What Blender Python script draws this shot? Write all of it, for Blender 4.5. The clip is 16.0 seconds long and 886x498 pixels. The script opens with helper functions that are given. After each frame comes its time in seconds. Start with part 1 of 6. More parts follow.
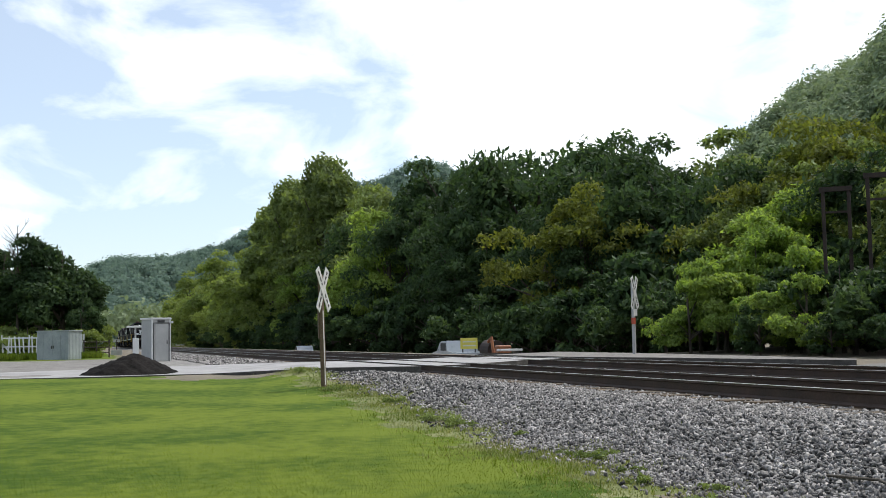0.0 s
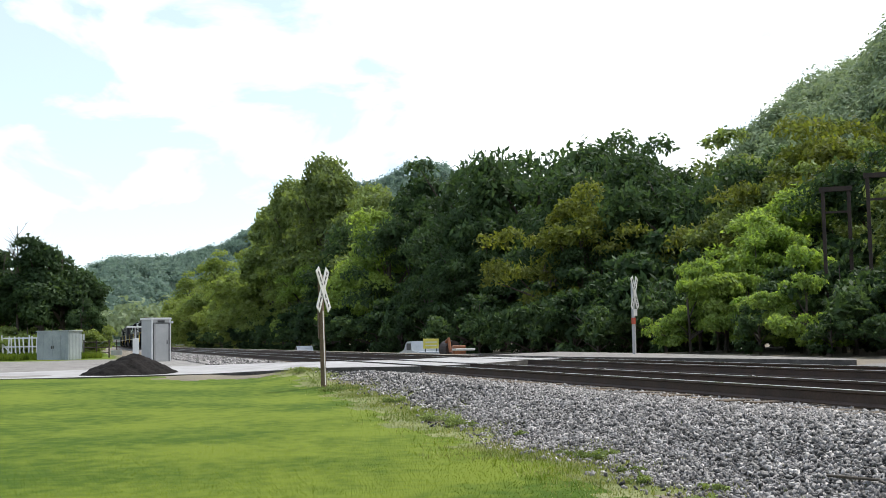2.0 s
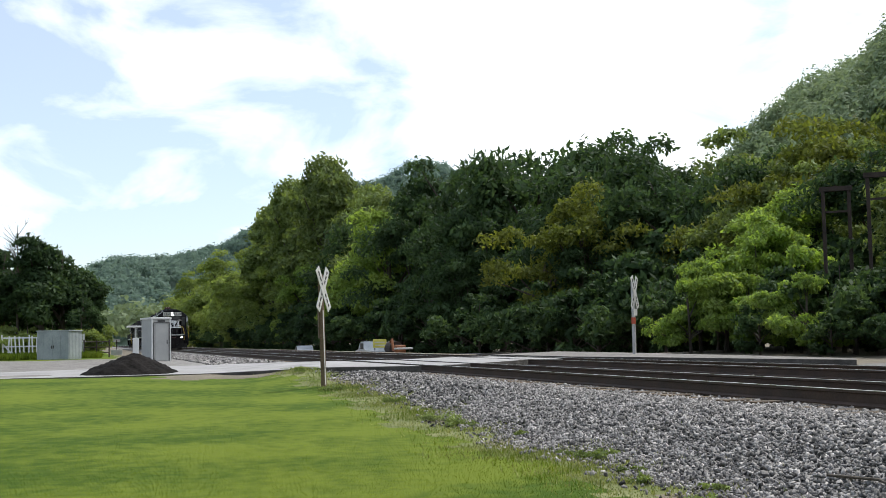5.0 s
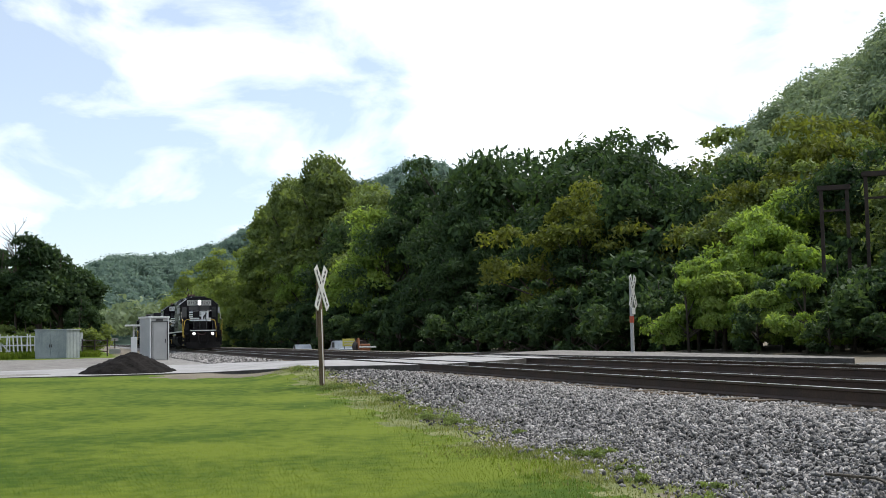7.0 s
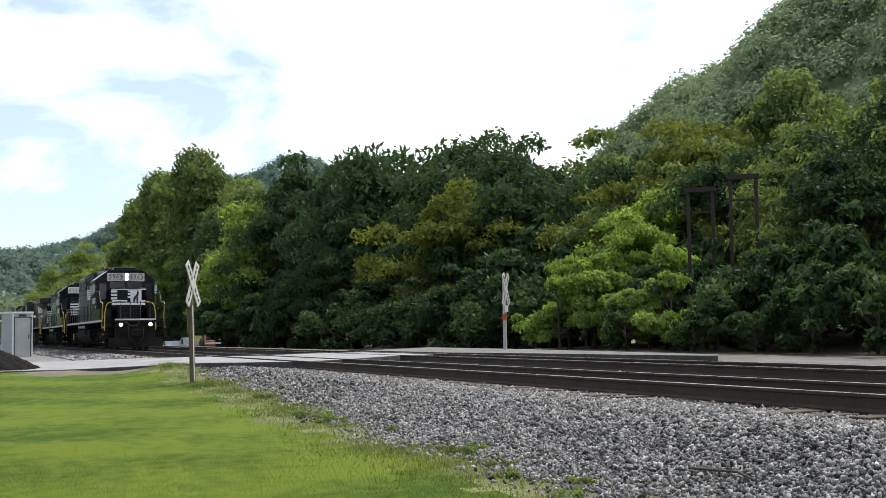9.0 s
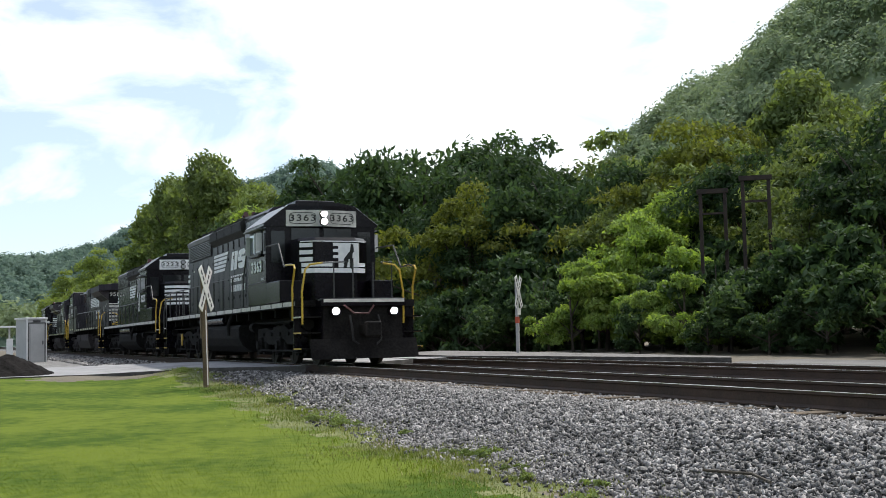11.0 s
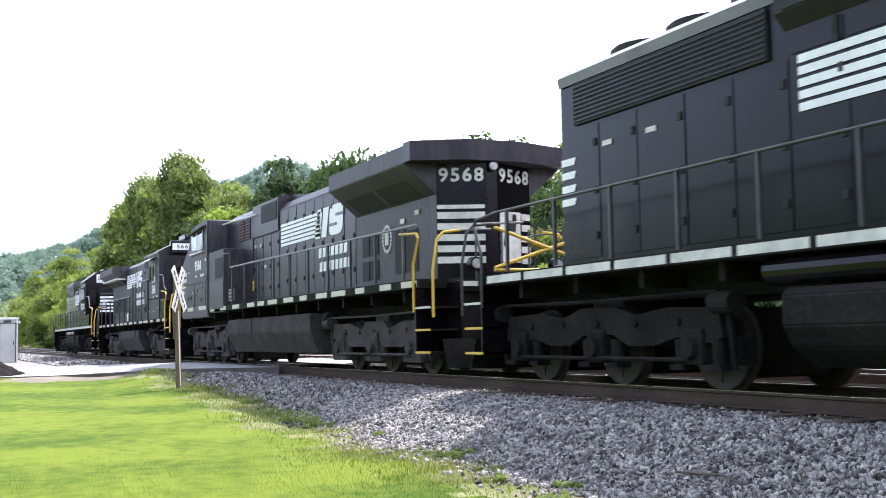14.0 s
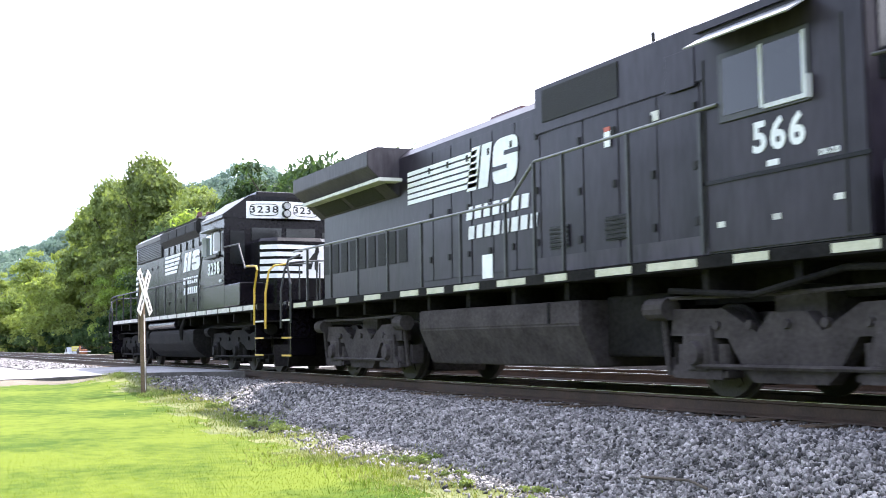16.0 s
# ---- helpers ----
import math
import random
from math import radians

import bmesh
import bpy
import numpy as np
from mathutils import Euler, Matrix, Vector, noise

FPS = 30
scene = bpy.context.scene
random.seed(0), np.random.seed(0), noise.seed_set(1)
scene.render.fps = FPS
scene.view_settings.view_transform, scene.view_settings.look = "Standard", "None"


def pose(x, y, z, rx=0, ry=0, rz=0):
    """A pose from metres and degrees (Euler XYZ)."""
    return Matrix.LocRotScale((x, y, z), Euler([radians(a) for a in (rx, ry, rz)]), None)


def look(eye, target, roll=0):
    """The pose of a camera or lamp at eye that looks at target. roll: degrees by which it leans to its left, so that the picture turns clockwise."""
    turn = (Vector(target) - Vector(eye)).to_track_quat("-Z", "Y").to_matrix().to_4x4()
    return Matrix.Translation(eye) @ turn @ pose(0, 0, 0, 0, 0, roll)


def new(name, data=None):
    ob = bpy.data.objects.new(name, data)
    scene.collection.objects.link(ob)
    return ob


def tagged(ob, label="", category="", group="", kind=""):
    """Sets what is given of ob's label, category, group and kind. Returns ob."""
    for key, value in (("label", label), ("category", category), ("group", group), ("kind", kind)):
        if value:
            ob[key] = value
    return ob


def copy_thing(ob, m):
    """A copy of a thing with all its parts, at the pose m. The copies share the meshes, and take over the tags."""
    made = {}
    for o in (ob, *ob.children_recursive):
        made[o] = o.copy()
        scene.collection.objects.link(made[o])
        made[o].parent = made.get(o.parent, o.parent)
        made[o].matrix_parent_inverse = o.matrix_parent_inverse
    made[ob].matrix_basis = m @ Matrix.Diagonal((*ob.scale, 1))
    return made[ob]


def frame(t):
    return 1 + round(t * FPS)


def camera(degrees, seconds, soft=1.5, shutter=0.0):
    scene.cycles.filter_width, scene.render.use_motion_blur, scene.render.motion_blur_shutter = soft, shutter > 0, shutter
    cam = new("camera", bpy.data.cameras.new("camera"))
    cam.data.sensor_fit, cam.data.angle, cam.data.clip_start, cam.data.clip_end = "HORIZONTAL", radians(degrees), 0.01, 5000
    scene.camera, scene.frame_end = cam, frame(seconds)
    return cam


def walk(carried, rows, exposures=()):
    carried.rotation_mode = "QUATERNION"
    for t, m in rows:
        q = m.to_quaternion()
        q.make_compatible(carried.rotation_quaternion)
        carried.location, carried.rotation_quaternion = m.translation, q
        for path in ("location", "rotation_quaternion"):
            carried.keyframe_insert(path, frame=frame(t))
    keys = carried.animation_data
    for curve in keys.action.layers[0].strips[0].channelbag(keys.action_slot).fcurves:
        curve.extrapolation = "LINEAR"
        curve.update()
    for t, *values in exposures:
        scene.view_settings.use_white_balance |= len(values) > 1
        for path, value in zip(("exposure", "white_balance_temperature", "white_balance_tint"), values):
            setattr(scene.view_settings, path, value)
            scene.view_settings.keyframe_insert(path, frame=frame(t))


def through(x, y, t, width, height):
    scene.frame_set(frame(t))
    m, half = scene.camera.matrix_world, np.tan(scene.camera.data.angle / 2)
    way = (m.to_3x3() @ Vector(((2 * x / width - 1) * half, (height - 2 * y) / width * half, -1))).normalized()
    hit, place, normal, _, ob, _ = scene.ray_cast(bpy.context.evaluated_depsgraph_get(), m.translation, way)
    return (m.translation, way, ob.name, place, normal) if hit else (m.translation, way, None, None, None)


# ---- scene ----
cam = camera(41.1, 16.0, soft=0.9, shutter=0.1)
EYE = 0.64
# seconds, yaw, pitch, roll of a tripod head that stands still and pans
PAN = [
    (0.0, 73.20, 4.35, -0.98),
    (4.2, 73.20, 4.35, -0.99),
    (6.5, 73.21, 4.31, -0.97),
    (7.0, 73.12, 4.28, -1.00),
    (7.5, 71.63, 4.24, -0.79),
    (8.0, 69.38, 4.19, -0.69),
    (8.5, 67.41, 4.05, -0.83),
    (8.7, 67.08, 4.02, -0.80),
    (10.8, 67.37, 4.18, -1.22),
    (11.0, 67.64, 4.21, -1.17),
    (11.5, 67.78, 4.25, -1.16),
    (12.0, 67.81, 4.26, -1.14),
    (12.5, 67.87, 4.24, -1.16),
    (13.0, 67.91, 4.21, -1.15),
    (13.5, 67.89, 4.22, -1.12),
    (14.0, 66.39, 4.26, -1.00),
    (14.5, 66.18, 4.29, -0.90),
    (15.0, 65.17, 4.20, -1.00),
    (15.5, 65.09, 4.23, -1.00),
    (16.0, 64.82, 4.46, -0.80),
]
walk(cam, [(t, pose(0, 0, EYE, 0, 0, yaw) @ pose(0, 0, 0, 90 + pitch) @ pose(0, 0, 0, 0, 0, roll)) for t, yaw, pitch, roll in PAN],
     exposures=[(0.0, 0.02, 6270, 8), (1.0, 0.15, 6270, 8), (2.0, 0.38, 6270, 8), (3.0, 0.2, 6270, 8), (4.0, 0.12, 6270, 8), (7.5, 0.05, 6270, 8), (8.5, 0.15, 6270, 8), (10.8, 0.12, 6270, 8), (11.5, 0.12, 6270, 9), (12.0, 0.28, 6230, 11), (12.5, 0.7, 6170, 14), (13.0, 1.1, 6080, 16), (14.5, 1.6, 6060, 17), (16.0, 1.8, 6060, 18)])

# ---- sky and sun ----
SUN_DIR = Vector((-0.29, 0.46, 0.84)).normalized()
world = bpy.data.worlds.new("sky")
scene.world = world
world.use_nodes = True
wn, wl = world.node_tree.nodes, world.node_tree.links
wn.clear()
w_out = wn.new("ShaderNodeOutputWorld")
w_bg = wn.new("ShaderNodeBackground")
sky = wn.new("ShaderNodeTexSky")
sky.sky_type = "NISHITA"
sky.sun_disc = False
sky.ozone_density = 3.0
sky.dust_density = 0.3
sky.sun_elevation = math.asin(SUN_DIR.z)
sky.sun_rotation = math.atan2(SUN_DIR.x, SUN_DIR.y)
w_tc = wn.new("ShaderNodeTexCoord")
w_map = wn.new("ShaderNodeMapping")
w_map.inputs["Scale"].default_value = (1.0, 1.0, 2.2)
w_map.inputs["Location"].default_value = (0.9, 0.55, 0.1)
w_noise = wn.new("ShaderNodeTexNoise")
w_noise.inputs["Scale"].default_value = 7.0
w_noise.inputs["Detail"].default_value = 9.0
w_noise.inputs["Roughness"].default_value = 0.54
w_noise.inputs["Distortion"].default_value = 0.35
w_ramp = wn.new("ShaderNodeValToRGB")
w_ramp.color_ramp.elements[0].position = 0.47
w_ramp.color_ramp.elements[1].position = 0.71
w_ramp.color_ramp.elements[0].color = (0.3, 0.3, 0.3, 1)
w_mix = wn.new("ShaderNodeMixRGB")
w_mix.inputs["Color2"].default_value = (11.5, 11.7, 12.0, 1)
wl.new(w_tc.outputs["Generated"], w_map.inputs["Vector"])
wl.new(w_map.outputs["Vector"], w_noise.inputs["Vector"])
w_sep = wn.new("ShaderNodeSeparateXYZ")
w_thick = wn.new("ShaderNodeMath")
w_thick.operation = "MULTIPLY_ADD"
w_thick.inputs[1].default_value = 0.42
wl.new(w_tc.outputs["Generated"], w_sep.inputs["Vector"])
wl.new(w_sep.outputs["Y"], w_thick.inputs[0])
wl.new(w_noise.outputs["Fac"], w_thick.inputs[2])
# the cover is thinner over the valley's mouth
w_way = wn.new("ShaderNodeVectorMath")
w_way.operation = "DOT_PRODUCT"
w_way.inputs[1].default_value = Vector((-0.976, 0.105, 0.185)).normalized()
w_thin = wn.new("ShaderNodeMapRange")
w_thin.interpolation_type = "SMOOTHSTEP"
w_thin.inputs["From Min"].default_value, w_thin.inputs["From Max"].default_value = math.cos(radians(12)), math.cos(radians(2))
w_thin.inputs["To Min"].default_value, w_thin.inputs["To Max"].default_value = 0.0, -0.06
w_sum = wn.new("ShaderNodeMath")
wl.new(w_tc.outputs["Generated"], w_way.inputs[0])
wl.new(w_way.outputs["Value"], w_thin.inputs["Value"])
wl.new(w_thin.outputs["Result"], w_sum.inputs[0])
wl.new(w_thick.outputs[0], w_sum.inputs[1])
wl.new(w_sum.outputs[0], w_ramp.inputs["Fac"])
wl.new(w_ramp.outputs["Color"], w_mix.inputs["Fac"])
wl.new(sky.outputs["Color"], w_mix.inputs["Color1"])
wl.new(w_mix.outputs["Color"], w_bg.inputs["Color"])
w_bg.inputs["Strength"].default_value = 0.12
wl.new(w_bg.outputs["Background"], w_out.inputs["Surface"])

sun = new("sun", bpy.data.lights.new("sun", "SUN"))
sun.data.energy = 3.6
sun.data.angle = radians(1.0)
sun.data.color = (1.0, 0.95, 0.86)
sun.matrix_world = look(SUN_DIR * 100, (0, 0, 0))

# ---- materials ----
def mat(name, c1, c2, scale=4.0, rough=0.8, metal=0.0, bump=0.0, fine=40.0, rand=0.0, island=0.0, spread=(0.35, 0.65), spec=0.5, stretch=(1, 1, 1)):
    """Two tones mixed by a coarse and a fine noise, with fine relief; rand and island vary the value piece by piece."""
    m = bpy.data.materials.new(name)
    m.use_nodes = True
    n, l = m.node_tree.nodes, m.node_tree.links
    b = n["Principled BSDF"]
    b.inputs["Metallic"].default_value = metal
    b.inputs["Specular IOR Level"].default_value = spec
    tc = n.new("ShaderNodeTexCoord")
    big, small = n.new("ShaderNodeTexNoise"), n.new("ShaderNodeTexNoise")
    big.inputs["Scale"].default_value, big.inputs["Detail"].default_value = scale, 5.0
    small.inputs["Scale"].default_value, small.inputs["Detail"].default_value = fine, 3.0
    to_size = n.new("ShaderNodeMapping")
    to_size.inputs["Scale"].default_value = stretch
    l.new(tc.outputs["Object"], to_size.inputs["Vector"])
    for q in (big, small):
        l.new(to_size.outputs["Vector"], q.inputs["Vector"])
    mean = n.new("ShaderNodeMath")
    mean.operation = "MULTIPLY_ADD"
    mean.inputs[1].default_value = 0.6
    l.new(big.outputs["Fac"], mean.inputs[0])
    part_of = n.new("ShaderNodeMath")
    part_of.operation = "MULTIPLY"
    part_of.inputs[1].default_value = 0.4
    l.new(small.outputs["Fac"], part_of.inputs[0])
    l.new(part_of.outputs[0], mean.inputs[2])
    ramp = n.new("ShaderNodeValToRGB")
    ramp.color_ramp.elements[0].position, ramp.color_ramp.elements[1].position = spread
    ramp.color_ramp.elements[0].color, ramp.color_ramp.elements[1].color = (*c1, 1), (*c2, 1)
    l.new(mean.outputs[0], ramp.inputs["Fac"])
    colour = ramp.outputs["Color"]
    for amount, node, socket in ((rand, "ShaderNodeObjectInfo", "Random"), (island, "ShaderNodeNewGeometry", "Random Per Island")):
        if amount:
            src, hsv, to = n.new(node), n.new("ShaderNodeHueSaturation"), n.new("ShaderNodeMapRange")
            to.inputs["To Min"].default_value, to.inputs["To Max"].default_value = 1 - amount, 1 + amount
            l.new(src.outputs[socket], to.inputs["Value"])
            l.new(to.outputs["Result"], hsv.inputs["Value"])
            l.new(colour, hsv.inputs["Color"])
            colour = hsv.outputs["Color"]
    l.new(colour, b.inputs["Base Color"])
    rr = n.new("ShaderNodeMapRange")
    rr.inputs["To Min"].default_value, rr.inputs["To Max"].default_value = max(0.02, rough - 0.1), min(1.0, rough + 0.1)
    l.new(big.outputs["Fac"], rr.inputs["Value"])
    l.new(rr.outputs["Result"], b.inputs["Roughness"])
    if bump:
        bp = n.new("ShaderNodeBump")
        bp.inputs["Strength"].default_value, bp.inputs["Distance"].default_value = bump, 0.02
        l.new(small.outputs["Fac"], bp.inputs["Height"])
        l.new(bp.outputs["Normal"], b.inputs["Normal"])
    return m


def leaf_mat(name, c1, c2, through=0.42, rand=0.12, scale=0.35, island=0.35, warm=0.6):
    """Foliage: two greens in patches, varied leaf by leaf, with some light passing through the blade."""
    m = mat(name, c1, c2, scale=scale, rough=0.7, fine=2.0, rand=rand, island=island, spread=(0.38, 0.62), spec=0.15)
    n, l = m.node_tree.nodes, m.node_tree.links
    b, out = n["Principled BSDF"], n["Material Output"]
    src = b.inputs["Base Color"].links[0].from_socket
    tr, mix, gain = n.new("ShaderNodeBsdfTranslucent"), n.new("ShaderNodeMixShader"), n.new("ShaderNodeMixRGB")
    gain.blend_type, gain.inputs["Fac"].default_value = "MULTIPLY", 1.0
    gain.inputs["Color2"].default_value = (1.5, 1.5, warm, 1)
    l.new(src, gain.inputs["Color1"])
    l.new(gain.outputs["Color"], tr.inputs["Color"])
    mix.inputs["Fac"].default_value = through
    l.new(b.outputs["BSDF"], mix.inputs[1])
    l.new(tr.outputs["BSDF"], mix.inputs[2])
    l.new(mix.outputs["Shader"], out.inputs["Surface"])
    return m


def glow_mat(name, colour, strength):
    m = bpy.data.materials.new(name)
    m.use_nodes = True
    b = m.node_tree.nodes["Principled BSDF"]
    b.inputs["Base Color"].default_value = (*colour, 1)
    b.inputs["Emission Color"].default_value = (*colour, 1)
    b.inputs["Emission Strength"].default_value = strength
    return m


M_GRASS_SOIL = mat("lawn_soil", (0.051, 0.088, 0.013), (0.126, 0.16, 0.024), scale=0.42, rough=0.95, bump=0.35, fine=4.0, spread=(0.4, 0.6), spec=0.03)
M_VERGE = mat("dry_verge", (0.085, 0.105, 0.035), (0.215, 0.22, 0.105), scale=1.1, rough=0.95, bump=0.5, fine=16.0, spec=0.05)
M_BALLAST = mat("ballast_bed", (0.085, 0.078, 0.074), (0.2, 0.19, 0.182), scale=1.0, rough=0.9, bump=0.9, fine=22.0)
M_STONE = mat("ballast_stone", (0.065, 0.06, 0.058), (0.33, 0.31, 0.298), scale=6.0, rough=0.85, bump=0.3, fine=60, island=0.85)
M_GRAVEL = mat("gravel_road", (0.11, 0.1, 0.095), (0.26, 0.245, 0.23), scale=1.6, rough=0.95, bump=0.9, fine=11.0, spec=0.15)
M_GRAVEL_COARSE = mat("coarse_grey_gravel", (0.12, 0.113, 0.108), (0.3, 0.285, 0.27), scale=2.6, rough=0.95, bump=1.0, fine=9.0, spec=0.15)
M_ASPHALT = mat("worn_asphalt", (0.235, 0.225, 0.225), (0.37, 0.36, 0.36), scale=0.9, rough=0.9, bump=0.3, fine=30.0, spec=0.2)
M_ASPHALT_EDGE = mat("dark_asphalt_edge", (0.05, 0.047, 0.043), (0.13, 0.12, 0.11), scale=3.0, rough=0.95, bump=0.8, fine=20.0, spec=0.2)
M_DIRT = mat("bare_dirt", (0.080, 0.064, 0.044), (0.192, 0.160, 0.112), scale=1.3, rough=0.95, bump=0.6, fine=18.0)
M_COAL = mat("dark_cinder", (0.006, 0.0055, 0.005), (0.024, 0.021, 0.02), scale=2.0, rough=0.95, bump=1.0, fine=12.0, spec=0.06)
M_TIE = mat("tie_wood", (0.04, 0.03, 0.021), (0.16, 0.105, 0.055), scale=3.0, rough=0.9, bump=0.5, fine=25.0, rand=0.35)
M_RAIL = mat("rail_rust", (0.035, 0.022, 0.015), (0.075, 0.045, 0.03), scale=3.0, rough=0.8, bump=0.2, fine=40.0)
M_RAILTOP = mat("rail_polished", (0.45, 0.45, 0.46), (0.6, 0.6, 0.6), scale=2.0, rough=0.28, metal=1.0)
M_BARK = mat("bark", (0.05, 0.04, 0.03), (0.13, 0.105, 0.08), scale=2.0, rough=0.95, bump=0.8, fine=18.0)
M_LEAF = leaf_mat("leaf_green", (0.128, 0.17, 0.066), (0.205, 0.252, 0.1), through=0.36)
# pale green for far trees, with some distance haze in the colour
M_LEAF_PALE = leaf_mat("leaf_pale_green", (0.17, 0.22, 0.075), (0.25, 0.3, 0.11), through=0.45, island=0.25)
M_LEAF_DARK = leaf_mat("leaf_dark", (0.034, 0.062, 0.028), (0.075, 0.118, 0.05), through=0.36, warm=0.8)
M_LEAF_LIGHT = leaf_mat("leaf_light", (0.17, 0.25, 0.062), (0.3, 0.38, 0.12), through=0.45)
M_LEAF_YELLOW = leaf_mat("leaf_yellowing", (0.105, 0.128, 0.03), (0.18, 0.19, 0.05), through=0.4)
# distance haze put into the leaf colours: paler, then bluer farther off
M_LEAF_FAR = leaf_mat("leaf_hillside_haze", (0.16, 0.21, 0.13), (0.225, 0.28, 0.165), through=0.3, warm=1.1, scale=0.02, island=0.15)
M_LEAF_HAZE = leaf_mat("leaf_distant_haze", (0.12, 0.18, 0.15), (0.16, 0.225, 0.185), through=0.42, warm=1.3, scale=0.01, island=0.08)
M_GRASS = leaf_mat("grass_blade", (0.054, 0.093, 0.013), (0.132, 0.169, 0.024), through=0.4, scale=0.42, island=0.1)
M_WEED = leaf_mat("dry_weed", (0.17, 0.2, 0.08), (0.3, 0.31, 0.15), through=0.3, scale=0.6, island=0.3)

# ---- mesh helpers ----
def mesh_from(name, verts, faces, material, parent=None, label="", smooth=False):
    me = bpy.data.meshes.new(name)
    me.from_pydata(verts, [], faces)
    me.update()
    if smooth:
        me.polygons.foreach_set("use_smooth", [True] * len(me.polygons))
    for q in (material if isinstance(material, (list, tuple)) else [material]):
        me.materials.append(q)
    ob = new(name, me)
    if parent:
        ob.parent = parent
    if label:
        tagged(ob, label)
    return ob


def part(name, bm, material, parent=None, label="", smooth=False):
    """Links a bmesh as one mesh object under a thing or part."""
    bmesh.ops.recalc_face_normals(bm, faces=bm.faces)
    me = bpy.data.meshes.new(name)
    bm.to_mesh(me)
    bm.free()
    if smooth:
        me.polygons.foreach_set("use_smooth", [True] * len(me.polygons))
    for q in (material if isinstance(material, (list, tuple)) else [material]):
        me.materials.append(q)
    ob = new(name, me)
    if parent:
        ob.parent = parent
    if label:
        tagged(ob, label)
    return ob


def add_box(bm, x0, x1, y0, y1, z0, z1, bevel=0.0, m=None):
    """Adds a box, bevelled if asked, to a bmesh; m moves it."""
    vs = bmesh.ops.create_cube(bm, size=1.0)["verts"]
    for q in vs:
        q.co = Vector(((x0 + x1) / 2 + q.co.x * (x1 - x0), (y0 + y1) / 2 + q.co.y * (y1 - y0), (z0 + z1) / 2 + q.co.z * (z1 - z0)))
    if bevel:
        es = list({e for q in vs for e in q.link_edges})
        r = bmesh.ops.bevel(bm, geom=es, offset=bevel, segments=2, affect="EDGES", profile=0.5)
        vs = list({q for fc in r["faces"] for q in fc.verts} | {q for q in vs if q.is_valid})
    if m is not None:
        bmesh.ops.transform(bm, matrix=m, verts=vs)
    return vs


def box(name, x0, x1, y0, y1, z0, z1, material, parent=None, label="", bevel=0.0, m=None):
    bm = bmesh.new()
    add_box(bm, min(x0, x1), max(x0, x1), min(y0, y1), max(y0, y1), min(z0, z1), max(z0, z1), bevel, m)
    return part(name, bm, material, parent, label)


def add_tube(bm, pts, r, seg=8):
    """Adds a round bar through the points, with mitred joints and closed ends."""
    pts = [Vector(q) for q in pts]
    rings = []
    up0 = None
    for i, q in enumerate(pts):
        a = (q - pts[i - 1]).normalized() if i else (pts[1] - q).normalized()
        b = (pts[i + 1] - q).normalized() if i < len(pts) - 1 else a
        d = (a + b).normalized() if (a + b).length > 1e-6 else a
        ref = Vector((0, 0, 1)) if abs(d.z) < 0.9 else Vector((1, 0, 0))
        u = d.cross(ref).normalized() if up0 is None else (up0 - d * up0.dot(d)).normalized()
        up0 = u
        w = d.cross(u)
        rad = r[i] if isinstance(r, (list, tuple)) else r
        rings.append([bm.verts.new(q + (u * math.cos(2 * math.pi * k / seg) + w * math.sin(2 * math.pi * k / seg)) * rad) for k in range(seg)])
    for ra, rb in zip(rings, rings[1:]):
        for k in range(seg):
            bm.faces.new((ra[k], ra[(k + 1) % seg], rb[(k + 1) % seg], rb[k]))
    bm.faces.new(rings[0][::-1])
    bm.faces.new(rings[-1])


def tube(name, pts, r, material, parent=None, label="", seg=8):
    bm = bmesh.new()
    add_tube(bm, pts, r, seg)
    return part(name, bm, material, parent, label)


def add_prism(bm, outline, y0, y1):
    """Adds a solid whose outline (x, z) is swept from y0 to y1."""
    a = [bm.verts.new((x, y0, z)) for x, z in outline]
    b = [bm.verts.new((x, y1, z)) for x, z in outline]
    n = len(a)
    bm.faces.new(a)
    bm.faces.new(b[::-1])
    for i in range(n):
        bm.faces.new((a[i], b[i], b[(i + 1) % n], a[(i + 1) % n]))
    return a + b


def add_sweep(bm, outline, x0, x1):
    """Adds a solid whose outline (y, z) is swept from x0 to x1."""
    a = [bm.verts.new((x0, y, z)) for y, z in outline]
    b = [bm.verts.new((x1, y, z)) for y, z in outline]
    n = len(a)
    bm.faces.new(a)
    bm.faces.new(b[::-1])
    for i in range(n):
        bm.faces.new((a[i], b[i], b[(i + 1) % n], a[(i + 1) % n]))
    return a + b


def smoothstep(a, b, x):
    t = np.clip((x - a) / (b - a), 0, 1)
    return t * t * (3 - 2 * t)


# ---- ground ----
TRACK_Y = (8.89, 13.25)


def ground_z(x, y):
    """Height of the ground: a lawn that rises towards the crossing, the track bed, and the flat beyond."""
    x, y = np.asarray(x, float), np.asarray(y, float)
    lawn = -0.86 + 0.0155 * np.clip(-x - 3, 0, 36) + 0.02 * np.sin(x * 0.7) * np.sin(y * 0.9 + 1)
    foot = 5.15 + 1.05 * smoothstep(-12, -27, x)
    bed = -0.235
    near = lawn + (bed - lawn) * smoothstep(foot, 7.1, y)
    far = bed + (-0.1 - bed) * smoothstep(15.2, 16.0, y)
    z = np.where(y < 11, near, far)
    z = z + 0.27 * np.exp(-((x + 32.5) / 4.0) ** 2 - ((y - 5.9) / 1.1) ** 2)
    # the far road dips below the line beyond the crossing; a low wooded rise follows
    z = z - 1.25 * smoothstep(-44, -60, x) * smoothstep(17.2, 19.2, y)
    z = z + 0.9 * smoothstep(22, 45, y) + 0.0 * x
    return z


